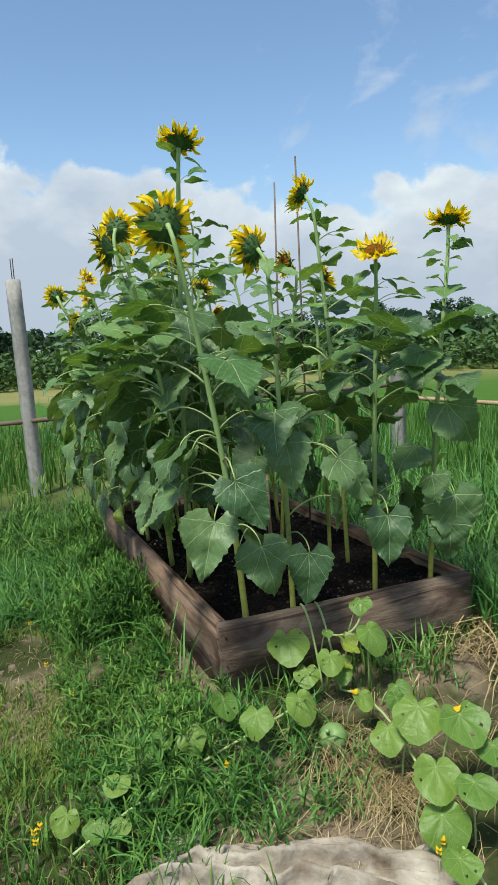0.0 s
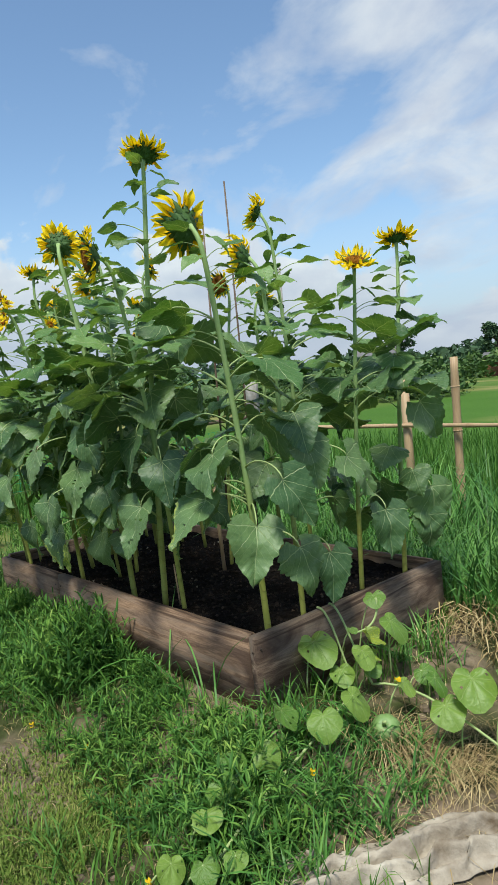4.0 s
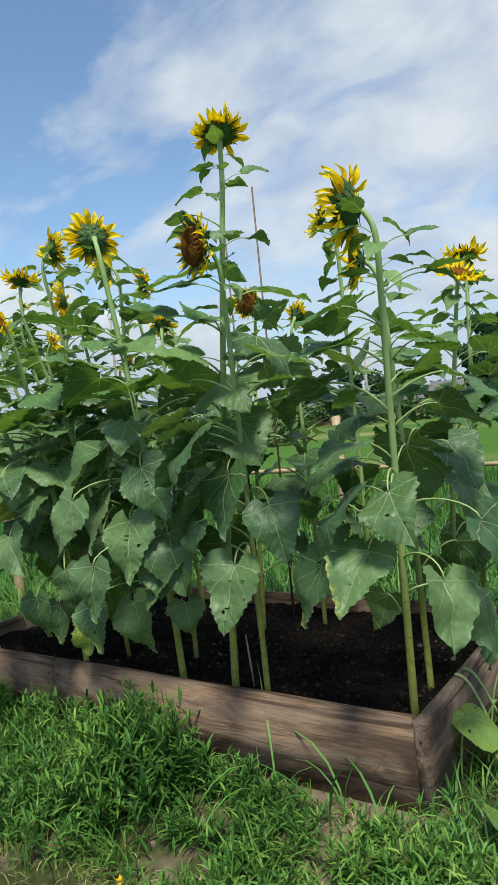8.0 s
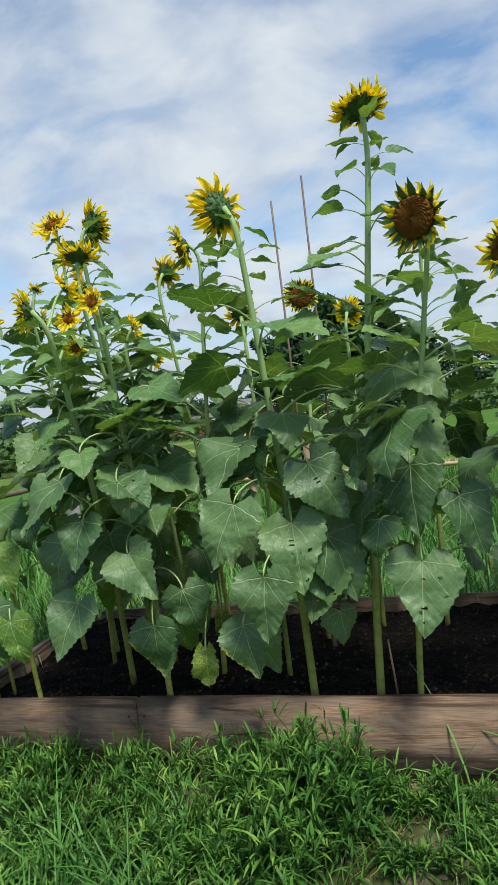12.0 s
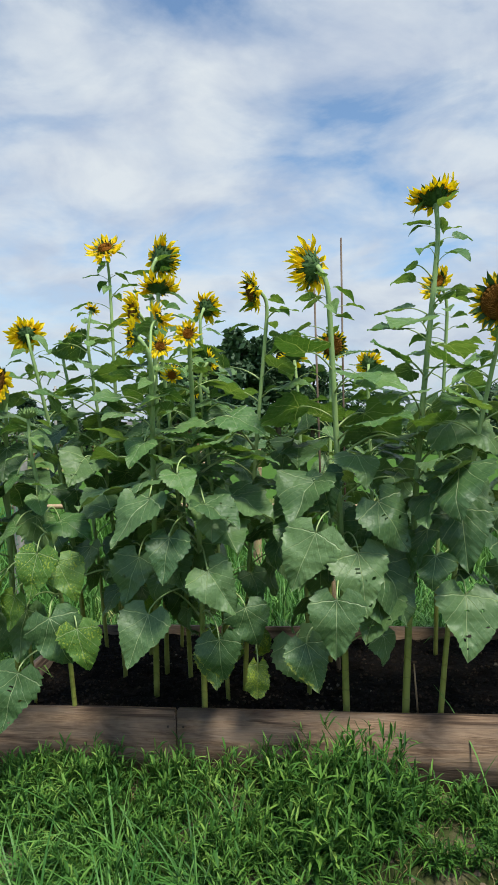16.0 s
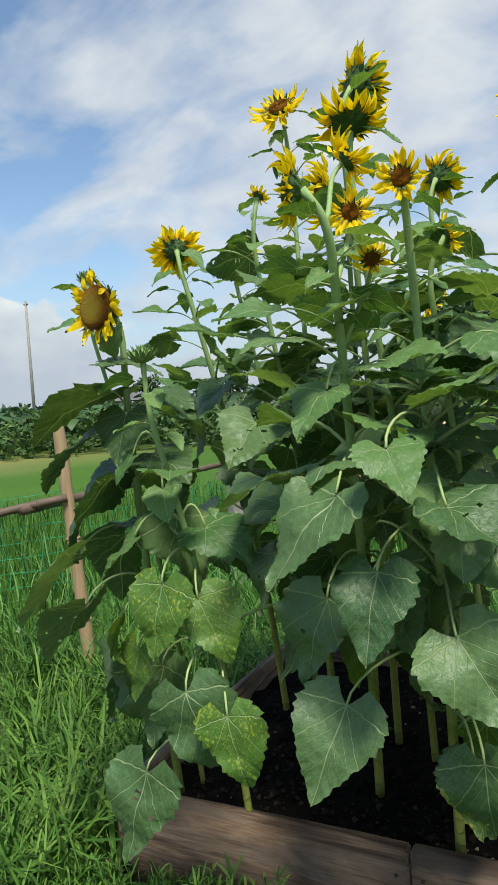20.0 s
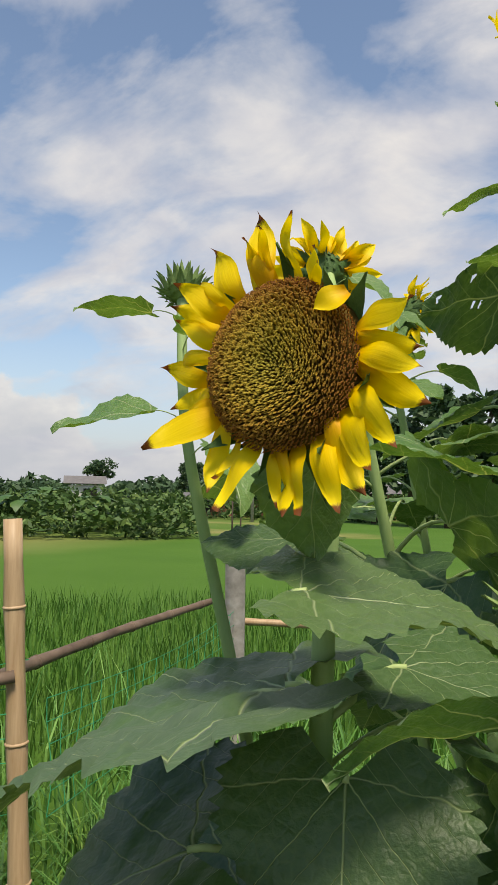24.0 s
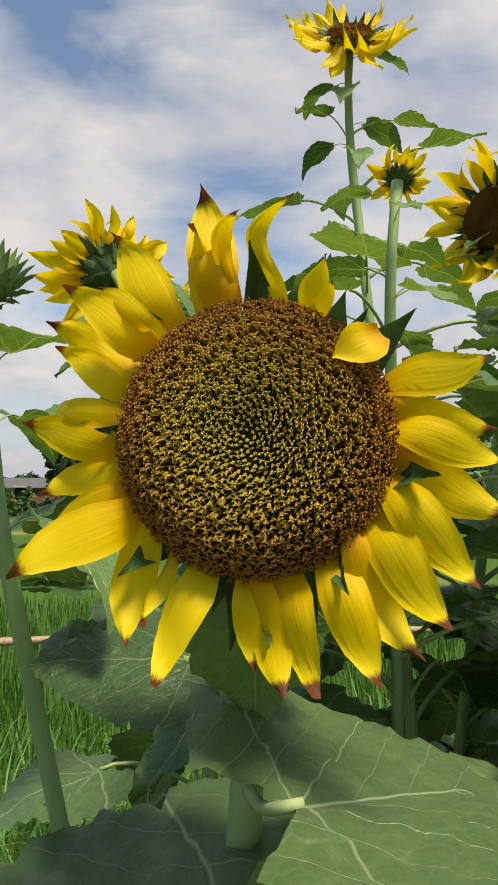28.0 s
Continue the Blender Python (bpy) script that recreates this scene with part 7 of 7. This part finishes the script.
def tree(deg, r, height, spread, seed, label="dark green leafy tree at the field's far side", mat=None, dense=1.0):
    rng = random.Random(seed)
    foot = polar(deg, r)
    ob = tagged(new("tree"), label, "tree", "trees beyond the fields")
    pts = [foot + Vector((0, 0, -0.2)), foot + Vector((rng.uniform(-0.2, 0.2), rng.uniform(-0.2, 0.2), height * 0.3)), foot + Vector((rng.uniform(-0.4, 0.4), rng.uniform(-0.4, 0.4), height * 0.75))]
    tr = new("trunk", tube("trunk", pts, [0.045 * height * 0.6, 0.035 * height * 0.6, 0.012 * height * 0.6], M_BARK, 8))
    tr.parent = ob
    v, f = [], []
    for k in range(int(16 * dense)):
        a, q = rng.uniform(0, 6.28), rng.random()
        rr = spread * math.sqrt(rng.random()) * (0.95 - 0.45 * q)
        c = foot + Vector((rr * math.cos(a), rr * math.sin(a), height * (0.32 + 0.6 * q)))
        if k % 3 == 0:
            lb = new("limb", tube("limb", [pts[1].lerp(pts[2], q), pts[1].lerp(pts[2], q).lerp(c, 0.6) + Vector((0, 0, 0.1)), c], [0.012 * height, 0.008 * height, 0.003 * height], M_BARK, 6))
            lb.parent = ob
        clump(v, f, rng, c, spread * rng.uniform(0.22, 0.42), 150, 0.035 * height)
    cr = new("crown", mesh("crown", v, f, None, (mat or M_TREE,), False))
    cr.parent = ob
    return ob


def hedge(name, deg0, deg1, r0, r1, height, seed, count, label, leaf=0.16, mat=None):
    rng = random.Random(seed)
    v, f = [], []
    for k in range(count):
        t = (k + rng.random()) / count
        deg, r = deg0 + (deg1 - deg0) * t, rng.uniform(r0, r1)
        top = height * (0.55 + 0.55 * abs(noise.noise((deg * 0.22, seed, 0))) + 0.3 * abs(noise.noise((deg * 1.1, seed, 3)))) * (0.7 + 0.5 * (r - r0) / (r1 - r0))
        z = rng.random() ** 0.8 * top
        clump(v, f, rng, polar(deg, r, -0.35 + z), height * 0.2, 26, leaf)
    ob = new(name, mesh(name, v, f, None, (mat or M_BUSH,), False))
    return tagged(ob, label, "bushes", kind="stuff")


hedge("bushes", 118, 186, 27, 36, 2.3, 1, 900, "dense green bushes along the far edge of the field")
hedge("bushes", 60, 120, 48, 62, 2.6, 2, 520, "low green bushes far across the rice field", 0.26)
hedge("far_woods", 55, 190, 95, 130, 5.5, 3, 1000, "distant dark green woods on the horizon", 0.75, M_TREE)
# trees, by direction from the bed
for k, (deg, r, h, s) in enumerate(((97.6, 42, 8.6, 2.4), (100.4, 44, 7.8, 2.2), (94.2, 44, 8.3, 2.2), (91.6, 46, 6.4, 2.0), (103.2, 47, 6.8, 2.0), (89.5, 60, 6.0, 2.6), (86.0, 64, 5.4, 3.0), (78.0, 62, 6.0, 3.2), (71.0, 65, 6.5, 3.5),
                                    (112.4, 56, 4.2, 1.9), (114.6, 60, 5.0, 1.4), (110.6, 58, 3.6, 2.0), (117.5, 66, 5.0, 1.5), (139.0, 60, 4.4, 2.2), (145.0, 55, 4.2, 2.5), (168.0, 50, 4.0, 2.4), (177.0, 34, 3.4, 1.6), (125.0, 62, 4.6, 2.0), (150.5, 36, 3.0, 1.8))):
    tree(deg, r, h, s, 100 + k, ("dark green leafy tree beyond the rice field" if h > 5 else "small dark tree at the field's far edge"), None, 1.6 if h > 5.5 else 1.0)


def banana(deg, r, height, seed):
    rng = random.Random(seed)
    foot = polar(deg, r)
    ob = tagged(new("banana_plant"), "banana plant with arching ragged leaves in the far bushes", "banana plant", "banana plants")
    st = new("trunk", tube("trunk", [foot, foot + Vector((0.05, 0, height * 0.55))], [0.13, 0.08], M_BUD, 8))
    st.parent = ob
    for k in range(8):
        a = k * 0.8 + rng.uniform(-0.3, 0.3)
        L = height * rng.uniform(0.5, 0.7)
        c = foot + Vector((0.05, 0, height * 0.52))
        v, f = [], []
        rise = rng.uniform(0.6, 1.2)
        for i in range(9):
            t = i / 8
            ang = rise - 1.9 * t
            if i:
                c = c + Vector((math.cos(a) * math.cos(ang), math.sin(a) * math.cos(ang), math.sin(ang))) * L / 8
            w = 0.30 * math.sin(math.pi * min(1, t * 0.9 + 0.1)) + 0.01
            side = Vector((-math.sin(a), math.cos(a), 0))
            v += [c - side * w - Vector((0, 0, 0.1 * w)), c, c + side * w - Vector((0, 0, 0.1 * w))]
        for i in range(8):
            f += [(3 * i, 3 * i + 1, 3 * i + 4, 3 * i + 3), (3 * i + 1, 3 * i + 2, 3 * i + 5, 3 * i + 4)]
        lf = new("leaf", mesh("banana_leaf", v, f, None, (M_BANANA,)))
        lf.parent = ob


for k, deg in enumerate((126, 129.5, 131.5, 134, 137.5, 140, 142.5, 147)):
    banana(deg, 33 + 2.0 * math.sin(k * 2.3), 2.6 + 0.5 * math.sin(k * 1.7), 200 + k)


def box_part(name, size, at, mat, parent, label="", turn=0.0):
    bm = bmesh.new()
    bmesh.ops.create_cube(bm, size=1.0)
    bmesh.ops.scale(bm, vec=size, verts=bm.verts)
    ob = part(name, bm, mat, parent, label)
    ob.matrix_basis = Matrix.Translation(at) @ Matrix.Rotation(turn, 4, "Z")
    return ob


def house(deg, r, w, d, h, wall, label, openings, roof_rise=0.8):
    ob = tagged(new("house"), label, "house", "far houses")
    foot = polar(deg, r)
    ob.matrix_basis = Matrix.Translation(foot) @ Matrix.Rotation(radians(deg - 90), 4, "Z")
    box_part("wall", (w, d, h), (0, 0, h / 2 - 0.1), wall, ob)
    bm = bmesh.new()
    v = [bm.verts.new(p) for p in ((-w / 2 - 0.3, -d / 2 - 0.3, h), (w / 2 + 0.3, -d / 2 - 0.3, h), (w / 2 + 0.3, d / 2 + 0.3, h), (-w / 2 - 0.3, d / 2 + 0.3, h), (-w / 2 - 0.3, 0, h + roof_rise), (w / 2 + 0.3, 0, h + roof_rise))]
    for q in ((0, 1, 5, 4), (2, 3, 4, 5), (0, 4, 3), (1, 2, 5), (3, 2, 1, 0)):
        bm.faces.new([v[i] for i in q])
    part("roof", bm, M_ROOF, ob)
    # no holes in the wall: the unlit inside is put into dark slabs
    for x, z, ww, hh in openings:
        win = box_part("window", (ww, 0.12, hh), (x, -d / 2 - 0.02, z), M_DARK, ob, "dark slab standing for an unlit window opening")
        box_part("window_frame", (ww + 0.2, 0.06, 0.1), (0, -0.05, hh / 2 + 0.05), M_PLASTER, win)


house(126.2, 46, 2.0, 2.4, 2.3, M_PLASTER, "small pale hut with a dark window beyond the bushes", ((0.3, 1.5, 0.8, 1.0),), 0.5)
house(104.5, 60, 7, 5, 2.0, M_BRICK, "low red brick house across the field", ((-2.2, 1.4, 1.0, 1.2), (1.8, 1.4, 1.0, 1.2)))
house(113.5, 58, 9, 5, 1.5, M_BRICK, "long brown house under trees across the field", ((-3, 0.8, 1.0, 0.9), (0, 0.8, 1.0, 0.9), (3, 0.8, 1.0, 0.9)), 0.4)


def utility_pole(deg, r, height, label):
    ob = tagged(new("utility_pole"), label, "utility pole", "utility poles")
    foot = polar(deg, r)
    st = new("shaft", tube("shaft", [foot, foot + Vector((0.0, 0, height))], [0.12, 0.08], M_CONCRETE, 8))
    st.parent = ob
    br = box_part("bracket", (0.3, 0.1, 0.1), foot + Vector((0, 0, height - 0.25)), M_IRON, ob)


utility_pole(134.0, 50, 9.6, "slim grey utility pole beyond the bushes")
utility_pole(112.9, 46, 4.9, "slim utility pole in front of the far trees")
